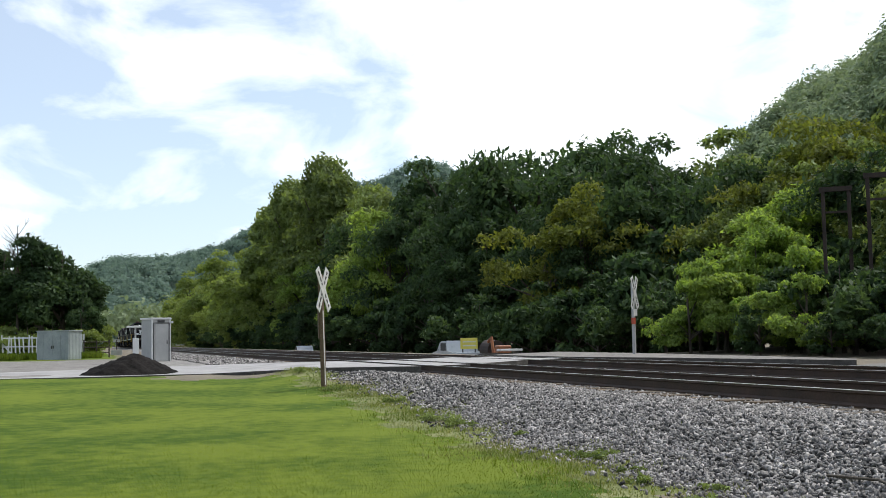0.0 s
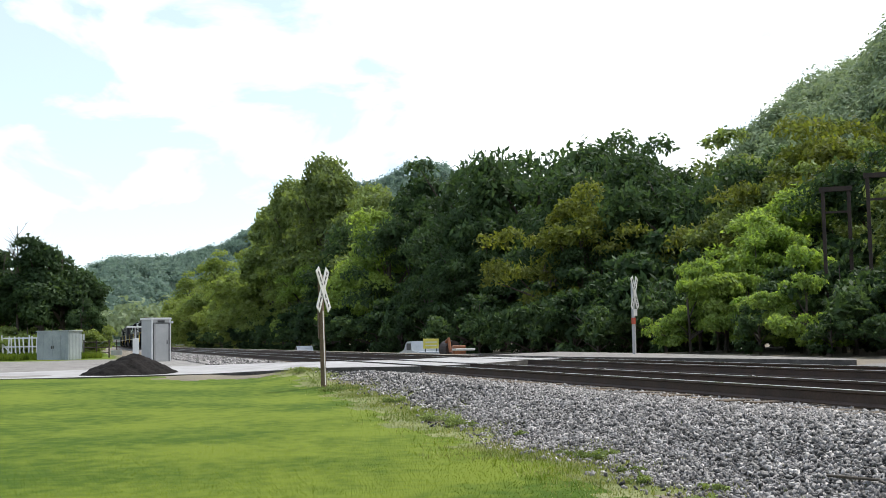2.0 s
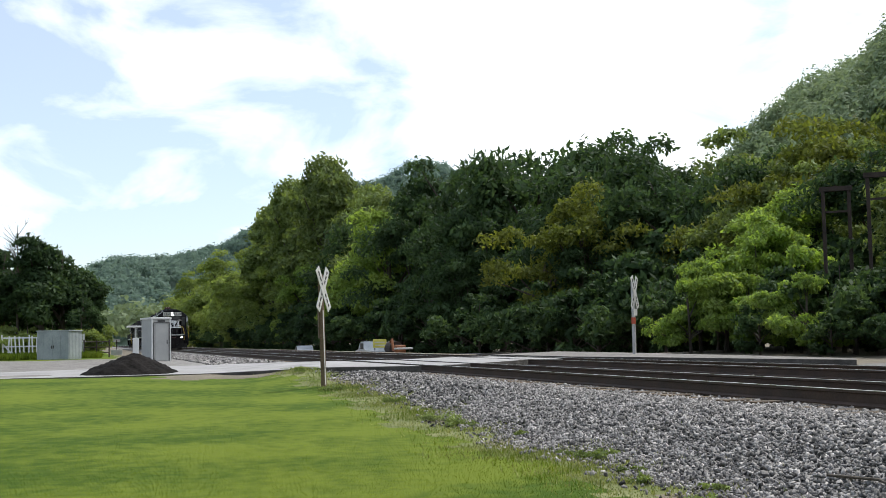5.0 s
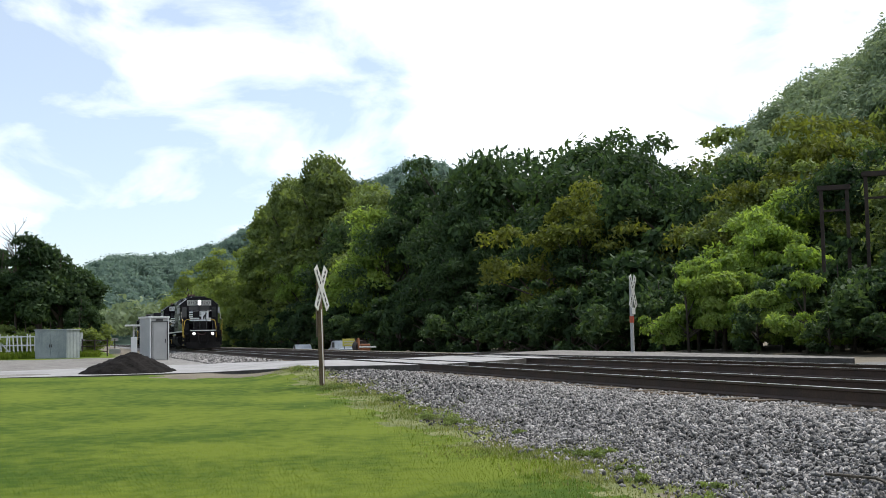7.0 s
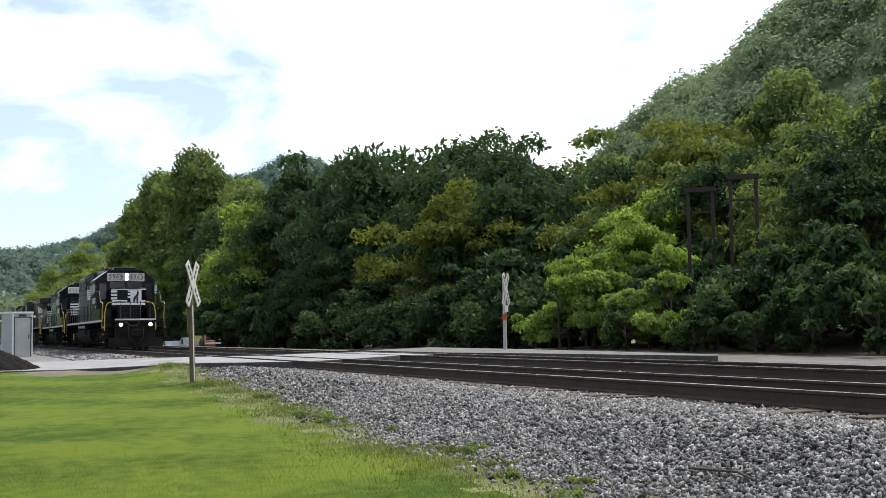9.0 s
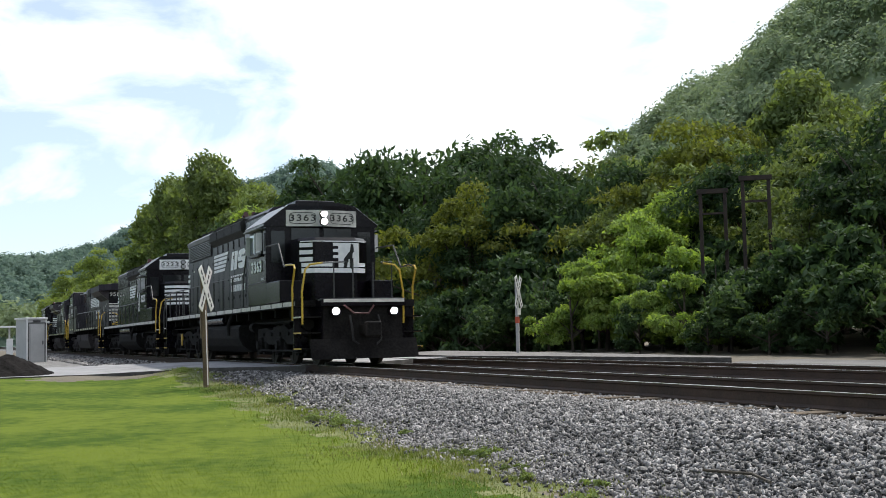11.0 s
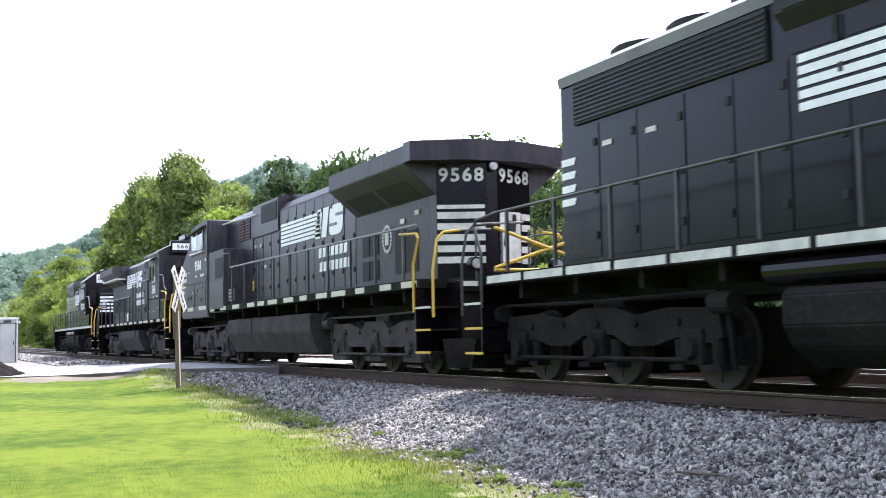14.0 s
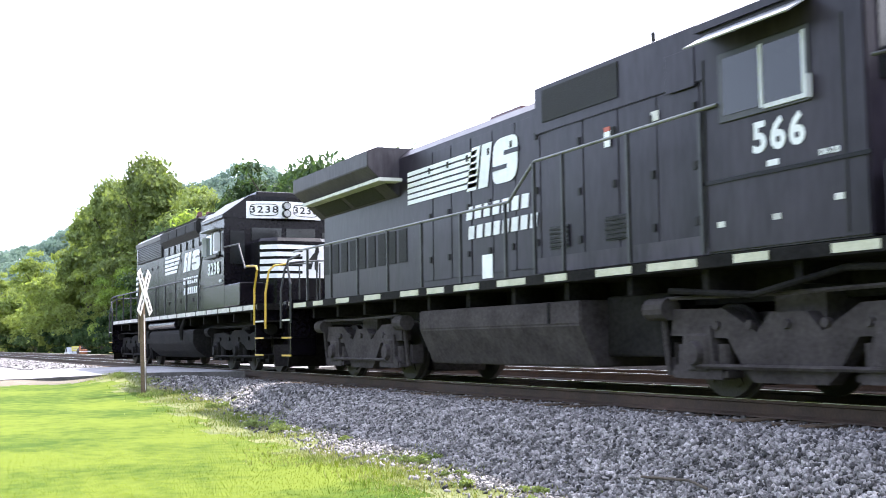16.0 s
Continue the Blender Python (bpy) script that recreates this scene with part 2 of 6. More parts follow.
def axis(*spans):
    out = []
    for a, b, step in spans:
        out += list(np.arange(a, b, step))
    return np.array(out + [spans[-1][1]])


def grid_mesh(name, xs, ys, zf, material, label="", pick=None):
    X, Y = np.meshgrid(xs, ys, indexing="ij")
    Z = zf(X, Y)
    nx, ny = len(xs), len(ys)
    verts = np.stack([X, Y, Z], -1).reshape(-1, 3)
    i, j = np.meshgrid(np.arange(nx - 1), np.arange(ny - 1), indexing="ij")
    a = (i * ny + j).ravel()
    faces = np.stack([a, a + ny, a + ny + 1, a + 1], -1)
    ob = mesh_from(name, verts.tolist(), faces.tolist(), material, smooth=True)
    if pick is not None:
        c = verts[faces].mean(1)
        ob.data.polygons.foreach_set("material_index", pick(c[:, 0], c[:, 1]).astype(np.int32))
    return tagged(ob, label, "ground", kind="structure")


def wob(x, y, s=1.0):
    return s * (0.35 * np.sin(1.7 * x + 0.6 * y) + 0.25 * np.sin(3.9 * x - 2.3 * y + 1) + 0.15 * np.sin(8.3 * x + 5.1 * y))


def ground_kind(x, y):
    """0 lawn, 1 ballast, 2 gravel, 3 dirt, 4 coarse gravel, 5 dry verge."""
    foot = 5.15 + 1.05 * smoothstep(-12, -27, x) + wob(x, y, 0.5)
    k = np.where((y > foot - 0.1) & (y < 15.8), 1, 0)
    k = np.where((y > foot - 1.1 + 0.55 * smoothstep(-20, -12, x)) & (y <= foot + 0.1) & (x > -36), 5, k)
    k = np.where((y > foot - 0.3) & (y <= foot + 0.25) & (np.sin(x * 1.3) + np.sin(x * 0.37) > 0.5), 3, k)
    k = np.where((x < -33.5 + wob(y, x, 1.2)) & (y > 2.2 + wob(x, y, 0.8)) & (y < foot + 0.2), 3, k)
    road = (x < -37.3 + wob(y, x, 0.6)) & (x > -78) & (y > -60) & (y < 4.8 + wob(x, y, 0.6))
    k = np.where(road, 2, k)
    k = np.where((x < -43) & (x > -170) & (y > -0.056 * x + wob(x, y, 0.4)) & (y < 7), 4, k)
    k = np.where((y >= 15.8) & (y < 19), np.where(x > -23 + wob(y, x, 1.0), 1, 3), k)
    k = np.where((y >= 19), 3, k)
    return k


ground = grid_mesh("ground", axis((-4000, -400, 300), (-400, -120, 20), (-120, -60, 2), (-60, 6, 0.25), (6, 40, 3), (40, 4000, 400)),
                   axis((-4000, -60, 300), (-60, -10, 5), (-10, 17, 0.25), (17, 60, 2), (60, 4000, 300)), ground_z,
                   [M_GRASS_SOIL, M_BALLAST, M_GRAVEL, M_DIRT, M_GRAVEL_COARSE, M_VERGE], "mown green lawn, grey ballast bed and pale gravel yard", ground_kind)


def slab(name, corners, z0, z1, material, label, category):
    bm = bmesh.new()
    lo = [bm.verts.new((x, y, z0)) for x, y in corners]
    hi = [bm.verts.new((x, y, z if not callable(z) else z(x, y))) for (x, y), z in ((c, z1) for c in corners)]
    n = len(lo)
    bm.faces.new(lo[::-1])
    bm.faces.new(hi)
    for i in range(n):
        bm.faces.new((lo[i], lo[(i + 1) % n], hi[(i + 1) % n], hi[i]))
    # top face takes the road material, all other faces the darker one
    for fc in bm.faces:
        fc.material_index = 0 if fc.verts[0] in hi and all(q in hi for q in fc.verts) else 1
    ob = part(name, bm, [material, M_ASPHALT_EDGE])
    return tagged(ob, label, category, kind="structure")


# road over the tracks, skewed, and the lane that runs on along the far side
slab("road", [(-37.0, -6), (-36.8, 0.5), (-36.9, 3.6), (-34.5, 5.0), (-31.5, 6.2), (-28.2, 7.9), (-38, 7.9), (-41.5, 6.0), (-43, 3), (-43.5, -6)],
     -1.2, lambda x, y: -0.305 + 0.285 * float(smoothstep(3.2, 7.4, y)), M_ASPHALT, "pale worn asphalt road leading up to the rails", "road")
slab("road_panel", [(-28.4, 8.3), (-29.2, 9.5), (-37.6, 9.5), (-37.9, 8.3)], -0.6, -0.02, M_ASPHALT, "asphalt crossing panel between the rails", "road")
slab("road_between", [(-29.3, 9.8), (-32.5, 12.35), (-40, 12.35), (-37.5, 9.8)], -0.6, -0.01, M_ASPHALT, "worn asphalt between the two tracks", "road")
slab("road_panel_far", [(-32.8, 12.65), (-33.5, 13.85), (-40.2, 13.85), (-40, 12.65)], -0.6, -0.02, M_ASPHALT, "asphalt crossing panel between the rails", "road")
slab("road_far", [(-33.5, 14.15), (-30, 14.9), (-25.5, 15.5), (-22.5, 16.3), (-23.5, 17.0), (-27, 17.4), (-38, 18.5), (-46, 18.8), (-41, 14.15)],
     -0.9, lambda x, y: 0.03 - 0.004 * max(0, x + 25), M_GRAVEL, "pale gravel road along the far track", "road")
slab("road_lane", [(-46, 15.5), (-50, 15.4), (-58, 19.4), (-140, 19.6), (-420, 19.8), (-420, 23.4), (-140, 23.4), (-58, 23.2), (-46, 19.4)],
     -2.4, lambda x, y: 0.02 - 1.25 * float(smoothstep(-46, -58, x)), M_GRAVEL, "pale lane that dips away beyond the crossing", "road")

# ---- tracks ----
RAIL = [(-0.07, -0.18), (0.07, -0.18), (0.07, -0.165), (0.012, -0.14), (0.012, -0.045), (0.036, -0.032), (0.036, -0.004), (-0.036, -0.004), (-0.036, -0.032), (-0.012, -0.045), (-0.012, -0.14), (-0.07, -0.165)]
for ty, who in zip(TRACK_Y, ("near", "far")):
    track = new("railway_track")
    track.location = (0, ty, 0)
    tagged(track, f"rusty steel rails on wooden ties, {who} of two tracks", "railway track", kind="structure")
    for side in (-0.753, 0.753):
        bm = bmesh.new()
        add_sweep(bm, [(side + a, b) for a, b in RAIL], -900, 60)
        rail = part("rail", bm, M_RAIL, track, "rusty brown steel rail")
        box("rail_head", -900, 60, side - 0.034, side + 0.034, -0.006, 0.0, M_RAILTOP, rail, "polished running surface")
    x = 4.0
    tie_me = None
    n = 0
    rng = random.Random(5)
    while x > -75:
        if not ((-38.2 < x < -28) if who == "near" else (-40.6 < x < -32.6)):
            if tie_me is None:
                bm = bmesh.new()
                add_box(bm, -0.115, 0.115, -1.3, 1.3, -0.36, -0.185, 0.012)
                tie = part("tie", bm, M_TIE, track)
                tie_me = tie.data
            else:
                tie = new("tie", tie_me)
                tie.parent = track
            tie.location = (x, rng.uniform(-0.07, 0.07), rng.uniform(-0.015, 0.01))
            tie.rotation_euler = (0, 0, rng.uniform(-0.02, 0.02))
        x -= 0.52

# ---- trees and wooded hills ----
def leaf_cloud(rng, centres, radii, per, size, flat=0.75, droop=0.25, mess=0.65, up=0.3):
    """Leaf blades scattered through round clumps: a diamond each, facing mostly outwards and up."""
    k = len(centres)
    c = np.repeat(centres, per, 0)
    r = np.repeat(radii, per)[:, None]
    d = rng.normal(size=(k * per, 3))
    d /= np.linalg.norm(d, axis=1)[:, None]
    d[:, 2] = np.where(d[:, 2] < -0.3, -d[:, 2] * 0.6, d[:, 2])
    pos = c + d * r * (0.55 + 0.5 * rng.random((k * per, 1))) * np.array([1, 1, flat])
    nrm = d * 0.7 + rng.normal(size=d.shape) * mess + np.array([0, 0, up])
    nrm /= np.linalg.norm(nrm, axis=1)[:, None]
    a = np.cross(nrm, rng.normal(size=d.shape))
    a /= np.linalg.norm(a, axis=1)[:, None]
    a[:, 2] -= droop
    b = np.cross(nrm, a)
    s = size * (0.6 + 0.8 * rng.random((k * per, 1)))
    v = np.stack([pos - a * s, pos - b * s * 0.42 + a * s * 0.1, pos + a * s, pos + b * s * 0.42 + a * s * 0.1], 1).reshape(-1, 3)
    f = np.arange(len(v)).reshape(-1, 4)
    return v, f


def fast_mesh(name, v, f, material, parent=None):
    me = bpy.data.meshes.new(name)
    n, w = f.shape
    me.vertices.add(len(v))
    me.vertices.foreach_set("co", np.ascontiguousarray(v, np.float32).ravel())
    me.loops.add(n * w)
    me.loops.foreach_set("vertex_index", f.astype(np.int32).ravel())
    me.polygons.add(n)
    me.polygons.foreach_set("loop_start", np.arange(0, n * w, w, dtype=np.int32))
    me.update(calc_edges=True)
    me.materials.append(material)
    ob = new(name, me)
    if parent:
        ob.parent = parent
    return ob


def make_tree(seed, wide, low, clumps, per, leaf, material, label, lobes=1.0, top=1.0, category="tree"):
    """A tree one metre high: tapered trunk with limbs, and a crown of leafy clumps with gaps."""
    rng = np.random.default_rng(seed)
    tree = new("tree" if category == "tree" else "bush")
    tagged(tree, label, category)
    cs, rs = [], []
    while len(cs) < clumps:
        if len(cs) % 7 == 0:
            q = rng.normal(size=3)
            q /= np.linalg.norm(q)
            heart = q * rng.random() ** 0.3 * 0.92
        q = heart + rng.normal(size=3) * 0.17
        q /= max(1.0, np.linalg.norm(q) / 1.05)
        z = low + (1 - low) * (0.5 + 0.5 * q[2]) * 0.93
        t = (z - low) / (1 - low)
        env = wide * (0.62 + 0.5 * math.sin(math.pi * min(1, t * 0.9 + 0.12))) * (1.0 if t < 0.75 else top)
        ang = math.atan2(q[1], q[0])
        env *= 1 + 0.22 * lobes * math.sin(3 * ang + seed) * math.sin(5 * z + seed * 2)
        cs.append((q[0] * env, q[1] * env, z - 0.02))
        rs.append(rng.uniform(0.07, 0.135) * (0.75 + 0.5 * wide))
    cs, rs = np.array(cs), np.array(rs)
    v, f = leaf_cloud(rng, cs, rs, per, leaf)
    fast_mesh("crown", v, f, material, tree)
    bm = bmesh.new()
    add_tube(bm, [(0, 0, -0.03), (0.006, 0.004, low + 0.1), (0.012, -0.008, 0.5), (0.0, 0.01, 0.74)], [0.024, 0.019, 0.011, 0.003], 7)
    for k in rng.choice(clumps, min(12, clumps), replace=False):
        e = cs[k]
        z0 = max(low * 0.7, e[2] * 0.55)
        add_tube(bm, [(0.006, 0, z0), (e[0] * 0.5, e[1] * 0.5, (z0 + e[2]) * 0.52), tuple(e)], [0.009, 0.006, 0.002], 5)
    part("trunk", bm, M_BARK, tree)
    return tree


def plant(tree, spots, rng, wide=1.0, group="", rise=1.1):
    """Stands copies of a tree at (x, y, height)."""
    for i, (x, y, h) in enumerate(spots):
        z = float(ground_z(x, y))
        s = (h - z) * rise
        m = pose(x, y, z, rng.uniform(-2, 2), rng.uniform(-2, 2), rng.uniform(0, 360)) @ Matrix.Diagonal((s * wide * rng.uniform(0.9, 1.1), s * wide * rng.uniform(0.9, 1.1), s, 1))
        if i == 0:
            tree.matrix_basis = m
            tagged(tree, group=group)
        else:
            c = copy_thing(tree, Matrix())
            c.matrix_basis = m


trng = random.Random(3)
WOODS = "trees of the wood behind the tracks"
tall_a = make_tree(11, 0.185, 0.1, 85, 200, 0.0125, M_LEAF, "tall green broadleaf tree at the wood's edge", 2.0, 0.55)
tall_b = make_tree(12, 0.3, 0.08, 84, 200, 0.0128, M_LEAF, "full green broadleaf tree in the wood", 1.2)
dark_a = make_tree(13, 0.36, 0.06, 90, 190, 0.0145, M_LEAF_DARK, "dark green broadleaf tree with drooping fronds", 1.0)
dark_b = make_tree(14, 0.4, 0.05, 90, 190, 0.014, M_LEAF_DARK, "dark green spreading tree in the wood", 1.4)
yellow = make_tree(15, 0.36, 0.2, 70, 210, 0.013, M_LEAF_YELLOW, "yellowing broadleaf tree in front of darker ones", 1.6)
light_a = make_tree(16, 0.34, 0.08, 72, 250, 0.0142, M_LEAF_LIGHT, "light green young tree lit from above", 1.4)
pale_a = make_tree(19, 0.28, 0.06, 84, 190, 0.0125, M_LEAF_PALE, "tall pale green tree far down the line", 1.4)
pale_b = make_tree(20, 0.36, 0.04, 80, 190, 0.0148, M_LEAF_PALE, "round pale yellow-green tree far down the line", 1.3)
shrub = make_tree(17, 0.46, 0.0, 56, 230, 0.022, M_LEAF_LIGHT, "bright green roadside shrub", 1.4, category="bush")
thicket = make_tree(18, 0.6, 0.0, 50, 95, 0.035, M_LEAF_DARK, "dark green undergrowth bush", 1.2, category="bush")

plant(tall_a, [(-196, 31.5, 26.5), (-163, 32, 26.8), (-180, 32, 26), (-186, 38, 26.5), (-150, 36, 21.2), (-143, 35, 19.2), (-52, 43, 13.2), (-50.5, 41.2, 14.2)], trng, 1.0, WOODS)
plant(pale_a, [(-242, 32, 21.5), (-460, 30, 17), (-350, 30, 21), (-279, 31, 21.6), (-310, 33, 20), (-400, 32, 18), (-225, 36, 23), (-205, 31, 19), (-330, 29, 17)], trng, 1.15, WOODS)
plant(tall_b, [(-131, 34, 15.6), (-174, 37, 20.5), (-69, 40, 13.6), (-69, 42, 14.0), (-39, 34, 10.0),
               (-35, 34, 10), (-33, 33, 10), (-47, 35, 9.4), (-57, 40, 12.3), (-29, 30, 8.3), (-24, 29, 8), (-34, 31, 8.2), (-40, 33, 9.2), (-46, 31.5, 8.2), (-36, 29.5, 7.4), (-33, 27, 5.2), (-52, 33, 9.0)], trng, 1.1, WOODS)
plant(dark_a, [(-123, 36, 13.8), (-106, 38, 19.3), (-94, 37, 17.2), (-83, 38, 14.1), (-74, 38, 11.4), (-91, 31, 12.2), (-66, 36, 11), (-140, 36, 16), (-48, 36, 9.5), (-40, 36, 9.4)], trng, 1.0, WOODS, 1.22)
plant(dark_b, [(-117, 38, 17.7), (-89, 38, 15.4), (-82, 39, 14.0), (-69, 37, 11.5), (-102, 29.5, 9.8), (-78, 31, 8.5), (-68, 31, 7.4), (-89, 28.5, 7.3), (-60, 37, 10), (-42, 32, 7.5), (-30, 32, 8.6), (-112, 31, 12), (-150, 31, 13), (-30, 28, 6.4)], trng, 0.95, WOODS, 1.22)
plant(yellow, [(-69, 30, 10.1), (-53.5, 36, 11.3), (-48.5, 34.5, 10.4)], trng, 0.95, WOODS)
plant(light_a, [(-115, 29, 13.2), (-123, 28, 8.8), (-160, 29, 12), (-42, 26, 5.4), (-44.5, 29, 6.6)], trng, 1.1, WOODS)
plant(pale_b, [(-195, 29, 17), (-227, 28.5, 15), (-288, 28, 15), (-260, 29, 12), (-340, 28, 12), (-430, 28, 10), (-178, 28.5, 11), (-210, 28, 10)], trng, 1.1, WOODS)
plant(shrub, [(-41.2, 22.4, 3.1), (-42.2, 23.4, 4.0), (-41, 23.8, 4.0), (-39.5, 24, 3.2), (-33.2, 22.3, 2.8), (-32, 23.2, 2.6), (-36.5, 23.5, 2.6), (-38, 25.4, 4.2)], trng, 0.95, "shrubs along the far road")
hedge = [(x + trng.uniform(-1, 1), 25.6 + trng.uniform(-0.8, 1.2) - (2.6 if x > -36 else 0), trng.uniform(2.2, 4.2)) for x in np.arange(-30, -70, -2.6)]
hedge += [(x + trng.uniform(-2, 2), 27 + trng.uniform(-0.5, 1.5), trng.uniform(3.2, 6)) for x in np.arange(-70, -300, -6.0)]
hedge += [(-31.6, 24.5, 3.4), (-29.5, 23.2, 3.0), (-27.6, 23.6, 3.6), (-34.6, 24.6, 3.6)]
hedge += [(-28, 21.6, 1.5), (-31, 21.6, 1.4), (-35, 21.6, 1.9), (-26, 22, 2), (-24, 22.4, 2.4), (-22, 23, 3), (-27, 25, 4), (-23, 26, 5)]
# added past the view's right edge, to darken reflections in the engine fronts
hedge += [(x, 27 + 0.06 * x + trng.uniform(-1, 2), trng.uniform(8, 11)) for x in np.arange(-14, 90, 5.0)]
# another added row, out of view ahead of the train, for those reflections
hedge += [(48 + trng.uniform(-4, 4), y, trng.uniform(11, 15)) for y in np.arange(-52, 4, 6.0)]
hedge += [(x, 30 + trng.uniform(-1, 2), trng.uniform(4, 6)) for x in np.arange(-22, -64, -4.0)]
plant(thicket, hedge, trng, 0.95, "undergrowth along the wood")

# trees behind the yard
YARD = "trees behind the yard"
yard_a = make_tree(21, 0.22, 0.05, 75, 230, 0.0155, M_LEAF_DARK, "green tree behind the metal shed", 2.0, 0.6)
yard_b = make_tree(22, 0.5, 0.0, 50, 200, 0.022, M_LEAF_PALE, "green bush beside the yard", 1.2, category="bush")
plant(yard_a, [(-107.8, -6.9, 10.6), (-104, -3.7, 11.4), (-104, -2.0, 10.6), (-104, -0.9, 8.8), (-109, -9.5, 9.2), (-112, -4.9, 7.6), (-101, -0.2, 5.4), (-106, -4.2, 7.0)], trng, 1.0, YARD)
plant(yard_b, [(-99.9, -4.5, 3.4), (-97.5, -6.6, 2.8), (-100, -0.4, 4.0), (-98.5, -2.6, 3.0), (-102, -7.4, 4.6), (-100, 0.6, 2.2)], trng, 1.0, YARD)
bm = bmesh.new()
brng = random.Random(4)
for k in range(26):
    a, l = brng.uniform(-1, 1), brng.uniform(1.2, 2.6)
    p0 = Vector((-103, -5.5 + brng.uniform(-0.25, 0.25), 6.2 + 0.14 * k))
    p1 = p0 + Vector((brng.uniform(-0.3, 0.3), a * 0.75, l * 0.4))
    p2 = p1 + Vector((brng.uniform(-0.2, 0.2), a * 0.45, l * 0.35))
    add_tube(bm, [p0, p1, p2], [0.035, 0.02, 0.007], 5)
    for w in (-1, 1):
        add_tube(bm, [p1, p1 + Vector((0, a * 0.3 + w * 0.25, l * 0.25))], [0.015, 0.006], 4)
add_tube(bm, [(-103, -5.4, -0.4), (-103, -5.5, 4), (-103, -5.5, 10.0)], [0.14, 0.1, 0.03], 7)
tagged(part("dead_tree", bm, M_BARK), "bare grey dead tree among green ones", "tree")


def hill(name, xs, ys, zf, label, material=M_LEAF_FAR):
    ob = grid_mesh(name, xs, ys, zf, material, label)
    return ob


def crest_near(x):
    return np.clip(81 + 0.13 * (x + 316) - 0.9 * np.clip(-292 - x, 0, 40), 8, 170)


def hill_near(x, y):
    return -1 + (crest_near(x) * 0.93 - 6) * smoothstep(112, 212, y) * (1 + 0.05 * np.sin(x * 0.05) + 0.04 * np.sin(x * 0.11 + y * 0.04)) - 40 * smoothstep(230, 420, y)


def hill_far(x, y):
    return (np.clip(58 + 8 * smoothstep(90, 20, y) + 22 * smoothstep(130, 175, y) - 18 * smoothstep(255, 320, y) + 0.22 * y + 0.27 * np.clip(y - 180, 0, 150) - 0.6 * np.clip(y - 330, 0, 400), 25, 260) * smoothstep(-820, -1200, x) * (1 + 0.04 * np.sin(y * 0.021) + 0.025 * np.sin(y * 0.06))) - 2


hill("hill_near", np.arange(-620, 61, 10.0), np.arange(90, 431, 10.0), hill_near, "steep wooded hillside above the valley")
# added behind the eye, never in view, to darken what the engines mirror
hill("hill_behind", np.arange(-700, 701, 25.0), np.arange(-420, -59, 20.0), lambda x, y: -2 + 48 * smoothstep(-60, -230, y) * (1 + 0.1 * np.sin(x * 0.02)), "unseen hillside added to darken reflections", M_LEAF_DARK)
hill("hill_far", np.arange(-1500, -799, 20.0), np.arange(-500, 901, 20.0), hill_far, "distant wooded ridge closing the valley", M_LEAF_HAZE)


def canopy(name, seed, n, xr, yr, zf, radius, per, leaf, material, label):
    rng = np.random.default_rng(seed)
    x, y = rng.uniform(*xr, n), rng.uniform(*yr, n)
    r = rng.uniform(0.6, 1.25, n) * radius
    c = np.stack([x, y, zf(x, y) + r * 0.45 + rng.random(n) * radius * 0.5], 1)
    v, f = leaf_cloud(rng, c, r, per, leaf, flat=1.0, droop=0.03, mess=0.3, up=0.25)
    ob = fast_mesh(name, v, f, material)
    return tagged(ob, label, "woods", kind="stuff")


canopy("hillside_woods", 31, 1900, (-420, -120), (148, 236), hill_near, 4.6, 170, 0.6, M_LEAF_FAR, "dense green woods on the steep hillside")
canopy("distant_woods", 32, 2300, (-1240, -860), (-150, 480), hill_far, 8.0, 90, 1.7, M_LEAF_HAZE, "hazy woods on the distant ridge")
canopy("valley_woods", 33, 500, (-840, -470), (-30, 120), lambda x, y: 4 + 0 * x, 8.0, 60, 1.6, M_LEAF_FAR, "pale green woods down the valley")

# ---- things along the line ----
M_POST = mat("weathered_post", (0.09, 0.06, 0.035), (0.2, 0.14, 0.09), scale=3.0, rough=0.85, bump=0.4, fine=30.0)
M_SIGN = mat("sign_white", (0.55, 0.54, 0.5), (0.74, 0.73, 0.7), scale=4.0, rough=0.5)
M_SIGNBACK = mat("dull_aluminium", (0.16, 0.13, 0.09), (0.24, 0.2, 0.15), scale=4.0, rough=0.5)
M_INK = mat("faded_black", (0.03, 0.03, 0.03), (0.07, 0.07, 0.07), scale=4.0, rough=0.7)
M_RED = mat("sign_red", (0.4, 0.06, 0.03), (0.5, 0.1, 0.05), scale=4.0, rough=0.5)
M_GALV = mat("galvanised_sheet", (0.25, 0.28, 0.3), (0.4, 0.43, 0.45), scale=1.4, rough=0.5, bump=0.1, fine=12)
M_HUT = mat("pale_grey_paint", (0.36, 0.36, 0.36), (0.48, 0.48, 0.47), scale=1.5, rough=0.55, bump=0.05)
M_HUTTRIM = mat("white_trim", (0.62, 0.62, 0.61), (0.75, 0.75, 0.74), scale=2.0, rough=0.5)
M_FENCE = mat("white_fence_paint", (0.6, 0.6, 0.58), (0.78, 0.78, 0.76), scale=2.0, rough=0.6)
M_RUST = mat("rusty_steel", (0.02, 0.014, 0.011), (0.055, 0.036, 0.028), scale=4.0, rough=0.8, bump=0.3)
M_CARWHITE = mat("white_car_paint", (0.36, 0.39, 0.43), (0.48, 0.51, 0.55), scale=1.0, rough=0.3)
M_ORANGE = mat("orange_machine_paint", (0.22, 0.075, 0.03), (0.34, 0.13, 0.05), scale=3.0, rough=0.6)
M_BOARD = mat("yellow_board", (0.62, 0.56, 0.08), (0.75, 0.68, 0.14), scale=2.0, rough=0.5)
